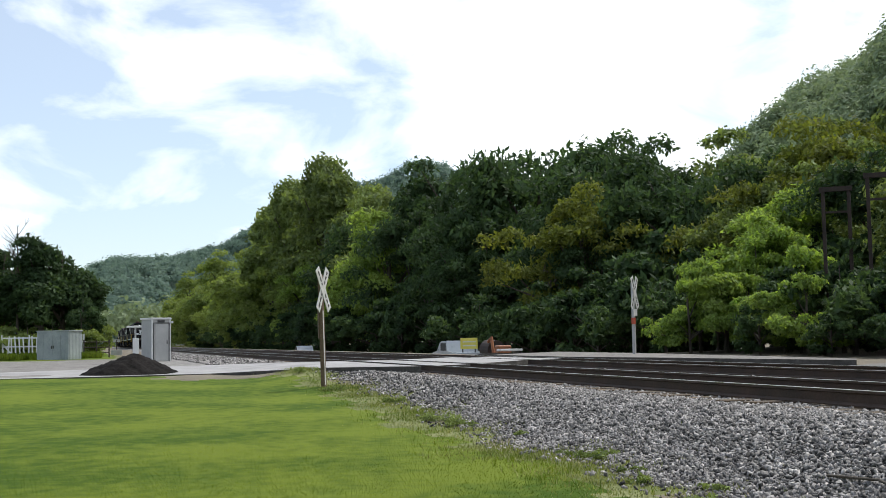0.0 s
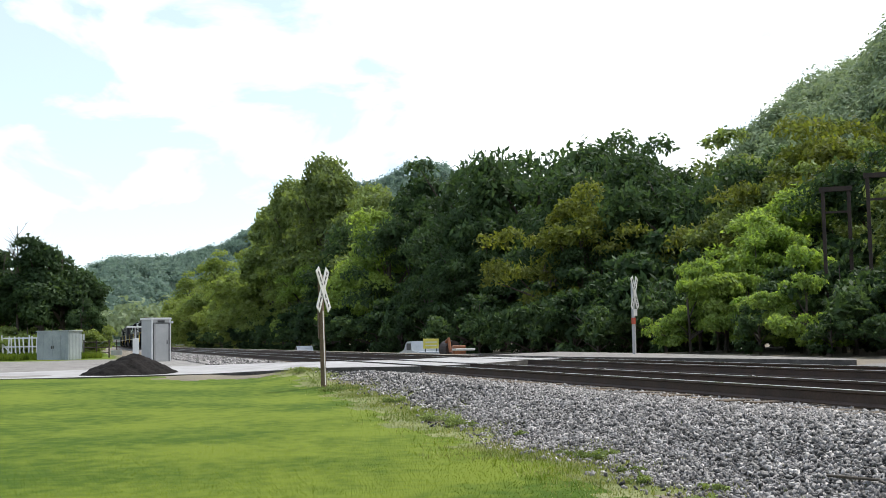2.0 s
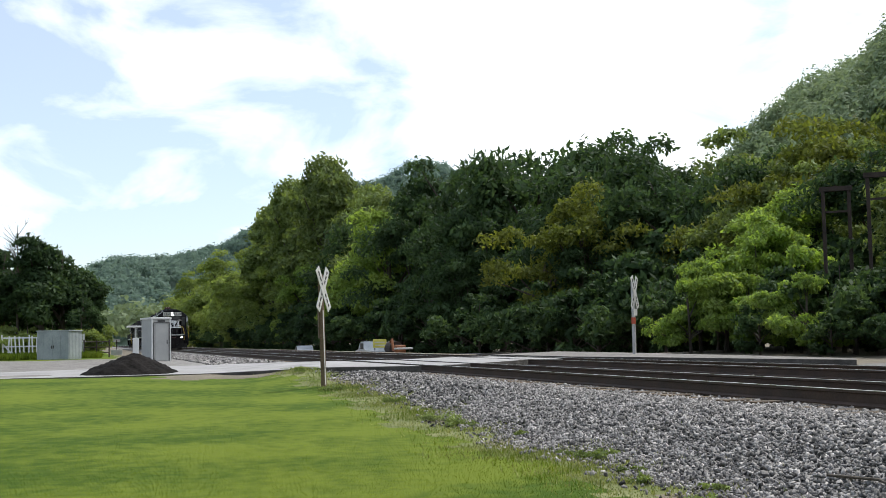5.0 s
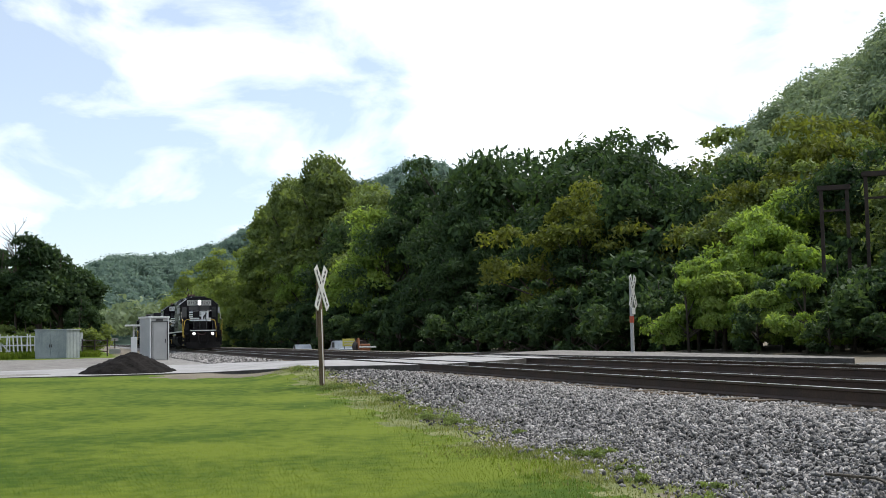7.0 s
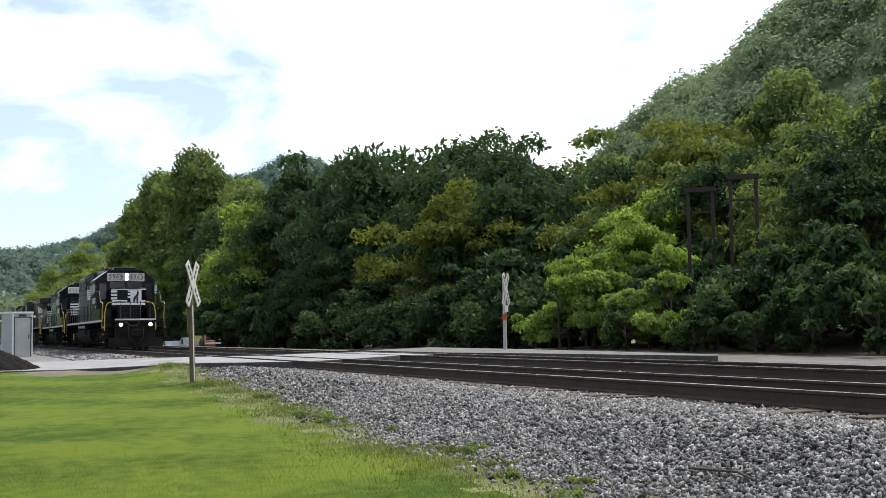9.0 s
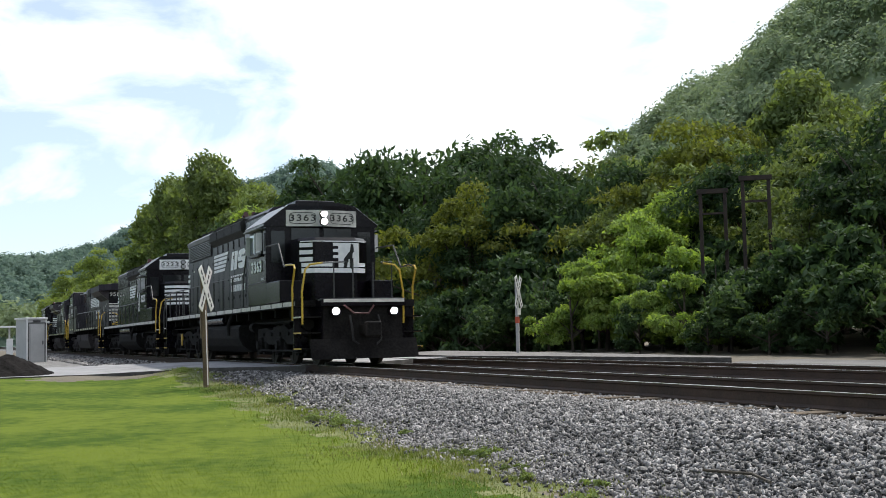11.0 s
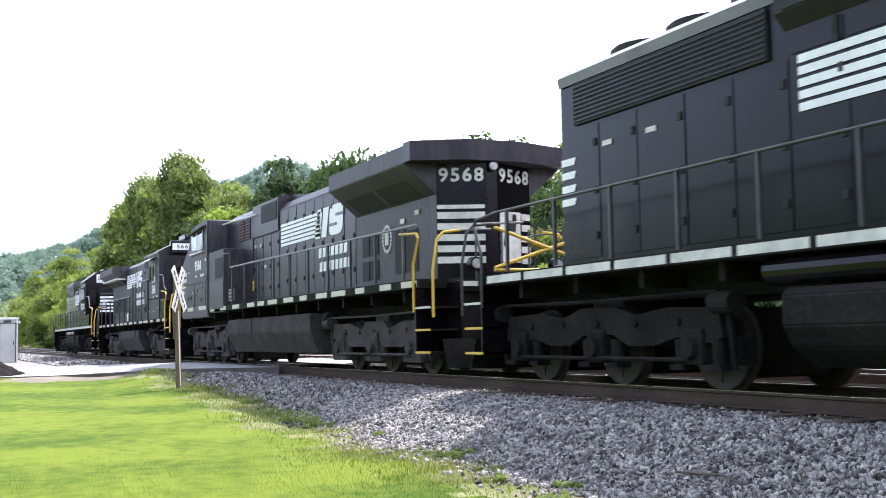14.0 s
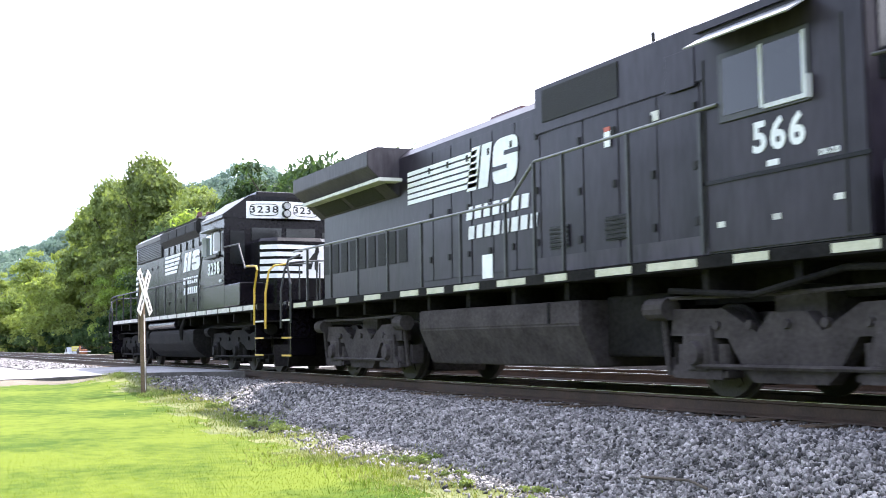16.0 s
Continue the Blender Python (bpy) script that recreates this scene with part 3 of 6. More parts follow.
M_TYRE = mat("tyre_rubber", (0.012, 0.012, 0.012), (0.03, 0.03, 0.03), scale=5.0, rough=0.85)


def crossbuck(x, y, height, turn, arm, label, second):
    """A wooden post with two crossed white blades; turn is the bearing of the sign's width."""
    z = float(ground_z(x, y))
    top = new("crossbuck_sign")
    away = Vector((x, y, 0)).normalized()
    top.matrix_basis = pose(x, y, z) @ Matrix.Rotation(radians(-1.4 if not second else 0), 4, away) @ pose(0, 0, 0, 0, 0, turn)
    tagged(top, label, "railway sign")
    h = height - z
    post = box("post", -0.06, 0.06, -0.05, 0.05, -0.3, h - 0.1, M_POST if not second else M_HUT, top, "weathered brown wooden post" if not second else "white-painted post", 0.012)
    if not second:
        box("post_edge_strip", -0.05, -0.005, -0.0545, -0.05, 0.05, h - 0.95, M_SIGN, post, "white strip down one edge of the post")
    for s in (-1, 1):
        bm = bmesh.new()
        add_box(bm, -0.58, 0.58, -0.006, 0.006, -0.115, 0.115)
        blade = part("blade", bm, M_SIGN, top, "white crossed blade")
        blade.location, blade.rotation_euler = (0, -0.062 - 0.008 * s, h - 0.45), (0, radians(s * arm), 0)
        for u0, u1 in ((-0.5, -0.38), (-0.34, -0.22), (-0.18, -0.12), (0.14, 0.24), (0.28, 0.38), (0.42, 0.5)):
            box("word_bar", u0, u1, -0.0105, -0.0065, -0.028, 0.028, M_INK, blade, "black lettering as bars")
        box("blade_back", -0.58, 0.58, 0.0062, 0.0082, -0.113, 0.113, M_SIGN, blade)
    if second:
        box("track_plate", -0.16, 0.16, -0.075, -0.065, h - 1.22, h - 1.0, M_SIGN, top, "small white track plate")
        box("red_band", -0.065, 0.065, -0.056, 0.056, h - 1.5, h - 1.28, M_RED, top, "red band on the post")
    else:
        plt = box("rear_plate", -0.1, 0.26, 0.055, 0.063, h - 1.6, h - 0.92, M_SIGNBACK, top, "dull back of a sign plate", 0.0)
    return top


crossbuck(-27.5, 5.33, 2.3, 146, 56, "white crossbuck sign on a brown wooden post beside the crossing", False)
crossbuck(-36.0, 17.47, 2.52, 134, 62, "white crossbuck sign on a white post across the tracks", True)

# equipment hut with its door
hut = new("equipment_hut")
hut.location, hut.rotation_euler = (-65.3, 3.5, -0.38), (0, 0, radians(20))
tagged(hut, "pale grey metal railway equipment hut with a closed door", "hut")
box("body", -0.6, 0.8, -0.52, 0.52, 0.0, 2.3, M_HUT, hut, bevel=0.02)
box("roof", -0.66, 0.86, -0.58, 0.58, 2.3, 2.4, M_HUTTRIM, hut, "white flat roof edge", 0.02)
door = box("door", 0.8, 0.825, -0.34, 0.36, 0.12, 2.08, M_HUT, hut, "grey steel door", 0.006)
box("door_handle", 0.825, 0.86, 0.3, 0.34, 1.0, 1.2, M_INK, door, "black handle")
for y0, y1, z0, z1 in ((-0.45, -0.41, 0.1, 2.14), (0.43, 0.47, 0.1, 2.14), (-0.41, 0.43, 2.1, 2.14)):
    box("door_frame", 0.8, 0.84, y0, y1, z0, z1, M_INK, hut)
box("vent", 0.8, 0.82, -0.2, 0.2, 2.16, 2.26, M_INK, hut, "dark vent over the door")
box("corner_trim", 0.78, 0.83, -0.54, -0.46, 0.0, 2.3, M_HUTTRIM, hut)
box("corner_trim", 0.78, 0.83, 0.46, 0.54, 0.0, 2.3, M_HUTTRIM, hut)
box("lamp", 0.8, 0.92, 0.56, 0.64, 2.1, 2.22, M_HUTTRIM, hut, "small white lamp")

case = new("relay_case")
case.location = (-74.9, 2.85, -0.35)
tagged(case, "white relay case under a flat hood on a post", "relay case")
box("case_body", -0.2, 0.2, -0.16, 0.2, 0.0, 1.35, M_HUTTRIM, case, bevel=0.02)
box("case_post", -0.05, 0.05, -0.05, 0.05, 1.35, 2.0, M_HUT, case)
box("hood", -0.3, 0.3, -0.52, 0.4, 2.0, 2.1, M_HUTTRIM, case, "flat white hood", 0.02)

# ribbed metal shed
shed = new("metal_shed")
shed.location, shed.rotation_euler = (-83.3, -1.75, -0.42), (0, 0, radians(-24))
tagged(shed, "weathered grey ribbed metal garden shed with double doors", "shed")
box("body", -1.0, 1.0, -1.1, 1.1, 0.0, 1.98, M_GALV, shed, bevel=0.01)
box("roof", -1.06, 1.06, -1.16, 1.16, 1.98, 2.05, M_GALV, shed, "flat sheet roof", 0.01)
for k in range(12):
    y = -1.05 + k * 0.19
    box("rib", 1.0, 1.018, y, y + 0.05, 0.02, 1.96, M_GALV, shed)
for k in range(9):
    x = -0.95 + k * 0.22
    box("rib", x, x + 0.05, 1.1, 1.118, 0.02, 1.96, M_GALV, shed)
for s in (-1, 1):
    d = box("door", 1.02, 1.035, min(0.01 * s, 0.55 * s), max(0.01 * s, 0.55 * s), 0.06, 1.8, M_GALV, shed, "ribbed door leaf")
    box("door_handle", 1.035, 1.06, min(0.03 * s, 0.1 * s), max(0.03 * s, 0.1 * s), 0.85, 1.05, M_INK, d)

# cinder pile


def pile_z(x, y):
    dx, dy = (x + 38.7) / 1.35, (y - 1.33) / 1.58
    r = np.sqrt(dx * dx + dy * dy)
    return -0.36 + 0.72 * np.clip(1 - r, 0, 1) ** 0.8 * (1 + 0.08 * np.sin(4 * x + 3 * y)) + 0.03 * np.sin(9 * x) * np.sin(11 * y) + 0.02 * np.sin(23 * x + 5) * np.sin(19 * y)


pile = grid_mesh("cinder_pile", np.arange(-40.2, -37.2, 0.07), np.arange(-0.4, 3.1, 0.07), pile_z, M_COAL)
tagged(pile, "dark heap of cinders at the road's edge", "gravel heap")
pile["kind"] = "stuff"

# white fence behind the shed
fence = new("white_fence")
fence.location = (-95.9, -4.8, -0.35)
tagged(fence, "white wooden picket fence with leaning pickets", "fence")
frng = random.Random(6)
for z in (0.9, 1.55):
    box("fence_rail", -0.03, 0.03, -1.3, 1.3, z, z + 0.1, M_FENCE, fence)
for k in range(9):
    y = -1.25 + k * 0.3
    p = box("picket", 0.03, 0.06, -0.05, 0.05, 0.0, 1.75 + frng.uniform(-0.15, 0.15), M_FENCE, fence)
    p.location, p.rotation_euler = (0, y, 0), (radians(frng.uniform(-7, 7)), 0, 0)
p = box("brace", 0.06, 0.09, -0.05, 0.05, 0.0, 1.3, M_FENCE, fence)
p.location, p.rotation_euler = (0, -0.6, 0.3), (radians(40), 0, 0)
fence2 = new("white_fence")
fence2.location = (-95.9, -0.35, -0.35)
tagged(fence2, "short run of white picket fence beside the shed", "fence")
for k in range(3):
    p = box("picket", 0.03, 0.06, -0.06, 0.06, 0.0, 1.85, M_FENCE, fence2)
    p.location = (0, -0.2 + k * 0.16, 0)
box("fence_rail", -0.03, 0.03, -0.3, 0.3, 1.2, 1.3, M_FENCE, fence2)

# rusty pipe gate and switch stands down the line
gate = new("pipe_gate")
gate.location = (-92, 0.7, -0.35)
tagged(gate, "rusty pipe gate beside the yard", "gate")
for z in (0.4, 0.8, 1.2):
    tube("gate_bar", [(0, -0.9, z), (0, 0.9, z)], 0.035, M_RUST, gate)
for y in (-0.9, 0.0, 0.9):
    tube("gate_post", [(0, y, 0), (0, y, 1.35)], 0.05, M_RUST, gate)
stand = new("switch_stand")
stand.location = (-112, 2.6, -0.35)
tagged(stand, "weathered track-side stand down the line", "switch stand")
box("stand_base", -0.3, 0.3, -0.5, 0.5, 0, 0.5, M_HUT, stand, bevel=0.03)
tube("stand_mast", [(0, 0, 0.5), (0, 0, 1.4)], 0.05, M_RUST, stand)
box("stand_target", -0.02, 0.02, -0.3, 0.3, 1.2, 1.45, M_HUT, stand)


# steel frames standing in the wood
def pole_frame(x, y, top, w):
    fr = new("steel_frame")
    fr.location, fr.rotation_euler = (x, y, 0), (0, 0, radians(52))
    tagged(fr, "dark rusty steel frame standing among the trees", "steel frame", group="steel frames in the wood")
    for s in (-1, 1):
        bm = bmesh.new()
        add_box(bm, s * w / 2 - 0.06, s * w / 2 + 0.06, -0.06, 0.06, 0.0, top)
        part("frame_leg", bm, M_RUST, fr)
    box("frame_beam", -w / 2 - 0.12, w / 2 + 0.12, -0.1, 0.1, top, top + 0.16, M_RUST, fr)
    box("frame_brace", -w / 2, w / 2, -0.04, 0.04, top - 0.75, top - 0.68, M_RUST, fr)


pole_frame(-35.0, 24.8, 5.5, 0.85)
pole_frame(-32.8, 25.0, 5.7, 0.85)


# vehicles on the far road
def wheel(parent, x, y, r, w=0.2):
    bm = bmesh.new()
    res = bmesh.ops.create_cone(bm, cap_ends=True, segments=20, radius1=r, radius2=r, depth=w)
    bmesh.ops.transform(bm, matrix=pose(0, 0, 0, 90), verts=res["verts"])
    wh = part("wheel", bm, M_TYRE, parent, "black tyre")
    wh.location = (x, y, r)
    bm = bmesh.new()
    res = bmesh.ops.create_cone(bm, cap_ends=True, segments=14, radius1=r * 0.55, radius2=r * 0.5, depth=w + 0.02)
    bmesh.ops.transform(bm, matrix=pose(0, 0, 0, 90), verts=res["verts"])
    part("rim", bm, M_GALV, wh, "grey rim")


ROAD_Z = -1.23
pickup = new("work_truck")
tagged(pickup, "white work truck with a yellow sign board on its bed", "truck")
bm = bmesh.new()
add_prism(bm, [(-2.7, 0.45), (-2.7, 0.95), (-2.55, 1.08), (-1.3, 1.15), (-0.75, 1.75), (0.5, 1.78), (0.75, 1.12), (2.6, 1.1), (2.6, 0.45)], -0.92, 0.92)
bmesh.ops.bevel(bm, geom=list(bm.edges), offset=0.06, segments=2, affect="EDGES")
part("body", bm, M_CARWHITE, pickup)
for s in (-1, 1):
    box("side_window", -0.62, 0.45, s * 0.9, s * 0.925, 1.2, 1.64, M_INK, pickup, "dark side window")
    box("headlight", -2.72, -2.66, s * 0.5, s * 0.8, 0.75, 0.92, M_SIGN, pickup)
    for x in (-1.7, 1.65):
        wheel(pickup, x, s * 0.82, 0.38)
board = box("sign_board", 2.3, 2.36, -0.62, 0.4, 1.3, 1.92, M_BOARD, pickup, "yellow board on the truck bed", 0.02)
for k in range(2):
    box("word_bar", 2.361, 2.366, -0.5, 0.28, 1.45 + k * 0.22, 1.52 + k * 0.22, M_SIGN, board)
for y in (-0.5, 0.25):
    box("board_post", 2.24, 2.3, y, y + 0.06, 1.05, 1.7, M_INK, pickup)
trailer = new("equipment_trailer")
tagged(trailer, "flat trailer carrying an orange machine and a brown load", "trailer")
box("trailer_bed", 0, 5.2, -0.95, 0.95, 0.55, 0.72, M_INK, trailer, bevel=0.02)
box("trailer_side", 0.2, 2.6, -0.97, -0.95, 0.72, 1.05, M_CARWHITE, trailer, "pale side panel")
bm = bmesh.new()
res = bmesh.ops.create_cone(bm, cap_ends=True, segments=18, radius1=0.55, radius2=0.5, depth=1.3)
bmesh.ops.transform(bm, matrix=pose(1.7, 0.1, 1.27, 0, 90, 0), verts=res["verts"])
part("tank_load", bm, M_RUST, trailer, "rounded brown load")
box("machine_body", 3.3, 3.9, -0.35, 0.4, 0.72, 1.5, M_ORANGE, trailer, "orange machine", 0.08)
tube("machine_arm", [(3.0, -0.3, 1.1), (2.7, -0.3, 1.9), (2.2, -0.3, 1.7)], 0.09, M_ORANGE, trailer, "orange arm")
box("machine_guard", 4.3, 5.0, -0.6, 0.6, 1.2, 1.32, M_SIGN, trailer, "pale guard", 0.03)
for x in (4.35, 4.95):
    tube("guard_post", [(x, -0.5, 0.72), (x, -0.5, 1.25)], 0.05, M_ORANGE, trailer)
tube("tow_bar", [(-1.4, 0, 0.55), (0, 0, 0.62)], 0.05, M_INK, trailer)
for s in (-1, 1):
    for x in (2.6, 3.4):
        wheel(trailer, x, s * 0.85, 0.34)
car = new("parked_car")
car.location, car.rotation_euler = (-129, 22.8, ROAD_Z), (0, 0, radians(-4))
tagged(car, "white car standing on the far road", "car")
bm = bmesh.new()
add_prism(bm, [(-2.2, 0.3), (-2.2, 0.7), (-1.2, 0.85), (-0.6, 1.35), (0.9, 1.38), (1.6, 0.9), (2.2, 0.8), (2.2, 0.3)], -0.85, 0.85)
bmesh.ops.bevel(bm, geom=list(bm.edges), offset=0.07, segments=2, affect="EDGES")
part("body", bm, M_CARWHITE, car)
for s in (-1, 1):
    box("side_window", -0.6, 0.95, s * 0.84, s * 0.86, 0.9, 1.28, M_INK, car, "dark side window")
    for x in (-1.35, 1.35):
        wheel(car, x, s * 0.78, 0.32)

# ---- locomotives ----
M_BLACK = mat("black_engine_paint", (0.0028, 0.0021, 0.0035), (0.008, 0.0065, 0.0095), scale=0.9, rough=0.24, bump=0.04, fine=14.0, spec=0.2)
M_BLACK_DULL = mat("weathered_black_paint", (0.0105, 0.0082, 0.013), (0.038, 0.031, 0.043), scale=2.2, rough=0.38, bump=0.05, fine=12.0, spec=0.26, stretch=(1, 1, 0.25))
# sun reflected off the lead cab's roof slope, put into the colour
M_ROOF_PALE = mat("sunlit_pale_paint", (0.2, 0.2, 0.21), (0.34, 0.34, 0.36), scale=1.2, rough=0.4, bump=0.05)
M_DUST = mat("dust_grey_engine_paint", (0.022, 0.018, 0.023), (0.075, 0.066, 0.075), scale=1.6, rough=0.5, bump=0.05, fine=12.0, spec=0.3, stretch=(1, 1, 0.25))
M_ROOF = mat("pale_grey_roof_paint", (0.10, 0.10, 0.105), (0.2, 0.2, 0.21), scale=1.2, rough=0.5, bump=0.05)
M_DARK = mat("grille_black", (0.006, 0.006, 0.006), (0.016, 0.015, 0.015), scale=3.0, rough=0.75, bump=0.3, fine=60.0)
M_GEAR = mat("dusty_running_gear", (0.004, 0.0036, 0.0038), (0.022, 0.02, 0.019), scale=1.6, rough=0.85, bump=0.3, fine=18.0, spec=0.12)
M_GEAR_DUSTY = mat("grey_dusted_truck_casting", (0.026, 0.021, 0.021), (0.072, 0.062, 0.062), scale=2.2, rough=0.9, bump=0.3, fine=18.0, spec=0.2)
M_WHEEL = mat("wheel_steel", (0.03, 0.027, 0.024), (0.07, 0.06, 0.055), scale=3.0, rough=0.7, metal=0.3)
M_WHITE = mat("white_engine_paint", (0.66, 0.67, 0.68), (0.86, 0.86, 0.86), scale=1.4, rough=0.5, fine=9.0, spread=(0.3, 0.6))
M_OFFWHITE = mat("dusty_white_paint", (0.42, 0.41, 0.38), (0.68, 0.67, 0.62), scale=2.0, rough=0.6, fine=9.0)
M_YELLOW = mat("yellow_handrail_paint", (0.42, 0.27, 0.02), (0.62, 0.42, 0.05), scale=4.0, rough=0.45)
# light along black rail tops put into the grey; also colours the step box
M_RAILGREY = mat("sunlit_handrail_grey", (0.09, 0.09, 0.095), (0.22, 0.22, 0.23), scale=3.0, rough=0.4)
M_RAILBLACK = mat("black_handrail_paint", (0.015, 0.015, 0.016), (0.05, 0.05, 0.05), scale=3.0, rough=0.45)
M_CHROME = mat("bright_steel", (0.5, 0.5, 0.5), (0.7, 0.7, 0.7), scale=5.0, rough=0.25, metal=1.0)
M_PANE = mat("cab_glass", (0.01, 0.011, 0.012), (0.024, 0.026, 0.027), scale=1.0, rough=0.08, spec=0.5)
# mirror metal standing in for sky seen through the solid cabs' windows
M_GLINT = mat("sky_bright_glass", (0.2, 0.23, 0.24), (0.3, 0.34, 0.36), scale=1.0, rough=0.12, metal=1.0)
M_BLIND = mat("pale_window_frame", (0.45, 0.46, 0.46), (0.62, 0.62, 0.62), scale=3.0, rough=0.4)
M_LIT = glow_mat("lit_headlamp", (1.0, 0.84, 0.78), 45.0)
M_LENS = mat("lamp_lens", (0.2, 0.2, 0.21), (0.45, 0.45, 0.45), scale=9.0, rough=0.25, metal=0.0)
M_HORN = mat("red_brown_horn", (0.06, 0.02, 0.02), (0.12, 0.04, 0.04), scale=4.0, rough=0.5)
M_REFLECT = mat("yellowed_reflector", (0.42, 0.41, 0.3), (0.6, 0.58, 0.45), scale=5.0, rough=0.5)


def ux(points):
    """Outline points given as metres behind the front coupler and height, as x and z."""
    return [(-u, z) for u, z in points]


def prism(name, outline, y0, y1, material, parent, label="", bevel=0.0):
    bm = bmesh.new()
    add_prism(bm, ux(outline), y0, y1)
    if bevel:
        bmesh.ops.bevel(bm, geom=list(bm.edges), offset=bevel, segments=2, affect="EDGES")
    return part(name, bm, material, parent, label)


def sweep(name, outline, u0, u1, material, parent, label="", bevel=0.0):
    bm = bmesh.new()
    add_sweep(bm, outline, -u1, -u0)
    if bevel:
        bmesh.ops.bevel(bm, geom=list(bm.edges), offset=bevel, segments=2, affect="EDGES")
    return part(name, bm, material, parent, label)


def ubox(name, u0, u1, y0, y1, z0, z1, material, parent, label="", bevel=0.0):
    return box(name, -u1, -u0, y0, y1, z0, z1, material, parent, label, bevel)


def plate(name, corners, material, parent, label="", thick=0.006):
    """A thin painted shape: corners in 3D, lifted along their own normal."""
    bm = bmesh.new()
    c = [Vector(q) for q in corners]
    nrm = (c[1] - c[0]).cross(c[2] - c[0]).normalized() * thick
    a = [bm.verts.new(q) for q in c]
    b = [bm.verts.new(q + nrm) for q in c]
    bm.faces.new(a[::-1])
    bm.faces.new(b)
    for i in range(len(c)):
        bm.faces.new((a[i], a[(i + 1) % len(c)], b[(i + 1) % len(c)], b[i]))
    return part(name, bm, material, parent, label)


def side_shape(name, pts, y, material, parent, label="", thick=0.006):
    """A painted shape on the side towards the lawn; pts are (u, z)."""
    return plate(name, [(-u, -y, z) for u, z in pts], material, parent, label, thick)


def lettering(name, text, size, m, material, parent, label="", stretch=1.0, bold=0.012):
    """Raised characters; a road number is laid out numeral by numeral."""
    if name == "road_number":
        for k, ch in enumerate(text):
            step = (k - (len(text) - 1) / 2) * 0.6 * size * stretch
            lettering("numeral", ch, size, m @ Matrix.Translation((step, 0, 0)), material, parent, label, stretch, bold)
        return
    cu = bpy.data.curves.new(name, "FONT")
    cu.body, cu.size, cu.extrude, cu.offset = text, size, 0.003, bold * size
    cu.align_x, cu.align_y = "CENTER", "CENTER"
    cu.resolution_u = 3
    tmp = bpy.data.objects.new(name, cu)
    me = bpy.data.meshes.new_from_object(tmp)
    bpy.data.objects.remove(tmp)
    me.transform(m @ Matrix.Diagonal((stretch, 1, 1, 1)))
    me.materials.clear()
    me.materials.append(material)
    ob = new(name, me)
    ob.parent = parent
    if label:
        tagged(ob, label)
    return ob


SIDE = pose(0, 0, 0, 90, 0, 0)
FRONT = Matrix(((0, 0, 1, 0), (1, 0, 0, 0), (0, 1, 0, 0), (0, 0, 0, 1)))


def disc(name, u, y, z, r, depth, material, parent, label="", axis_dir="x", seg=20):
    bm = bmesh.new()
    bmesh.ops.create_cone(bm, cap_ends=True, segments=seg, radius1=r, radius2=r * 0.94, depth=depth)
    turn = {"x": pose(0, 0, 0, 0, 90, 0), "y": pose(0, 0, 0, 90, 0, 0), "z": pose(0, 0, 0)}[axis_dir]
    bmesh.ops.transform(bm, matrix=pose(-u, y, z) @ turn, verts=bm.verts)
    return part(name, bm, material, parent, label)


WHEELSETS = []


def wheelset(parent, x):
    bm = bmesh.new()
    for s in (-1, 1):
        for r, y, d in ((0.51, 0.745, 0.12), (0.545, 0.69, 0.03), (0.19, 0.82, 0.16)):
            res = bmesh.ops.create_cone(bm, cap_ends=True, segments=28, radius1=r, radius2=r, depth=d)
            bmesh.ops.transform(bm, matrix=pose(0, s * y, 0, 90), verts=res["verts"])
        for k in range(5):
            res = add_box(bm, 0.2, 0.42, s * 0.81 - 0.01, s * 0.81 + 0.01, -0.05, 0.05)
            bmesh.ops.rotate(bm, verts=res, cent=(0, 0, 0), matrix=Matrix.Rotation(k * 2 * math.pi / 5, 3, "Y"))
    res = bmesh.ops.create_cone(bm, cap_ends=True, segments=12, radius1=0.09, radius2=0.09, depth=1.4)
    bmesh.ops.transform(bm, matrix=pose(0, 0, 0, 90), verts=res["verts"])
    ob = part("wheelset", bm, M_WHEEL, parent, "steel wheels with shiny worn treads")
    ob.location = (x, 0, 0.51)
    WHEELSETS.append(ob)
    return ob


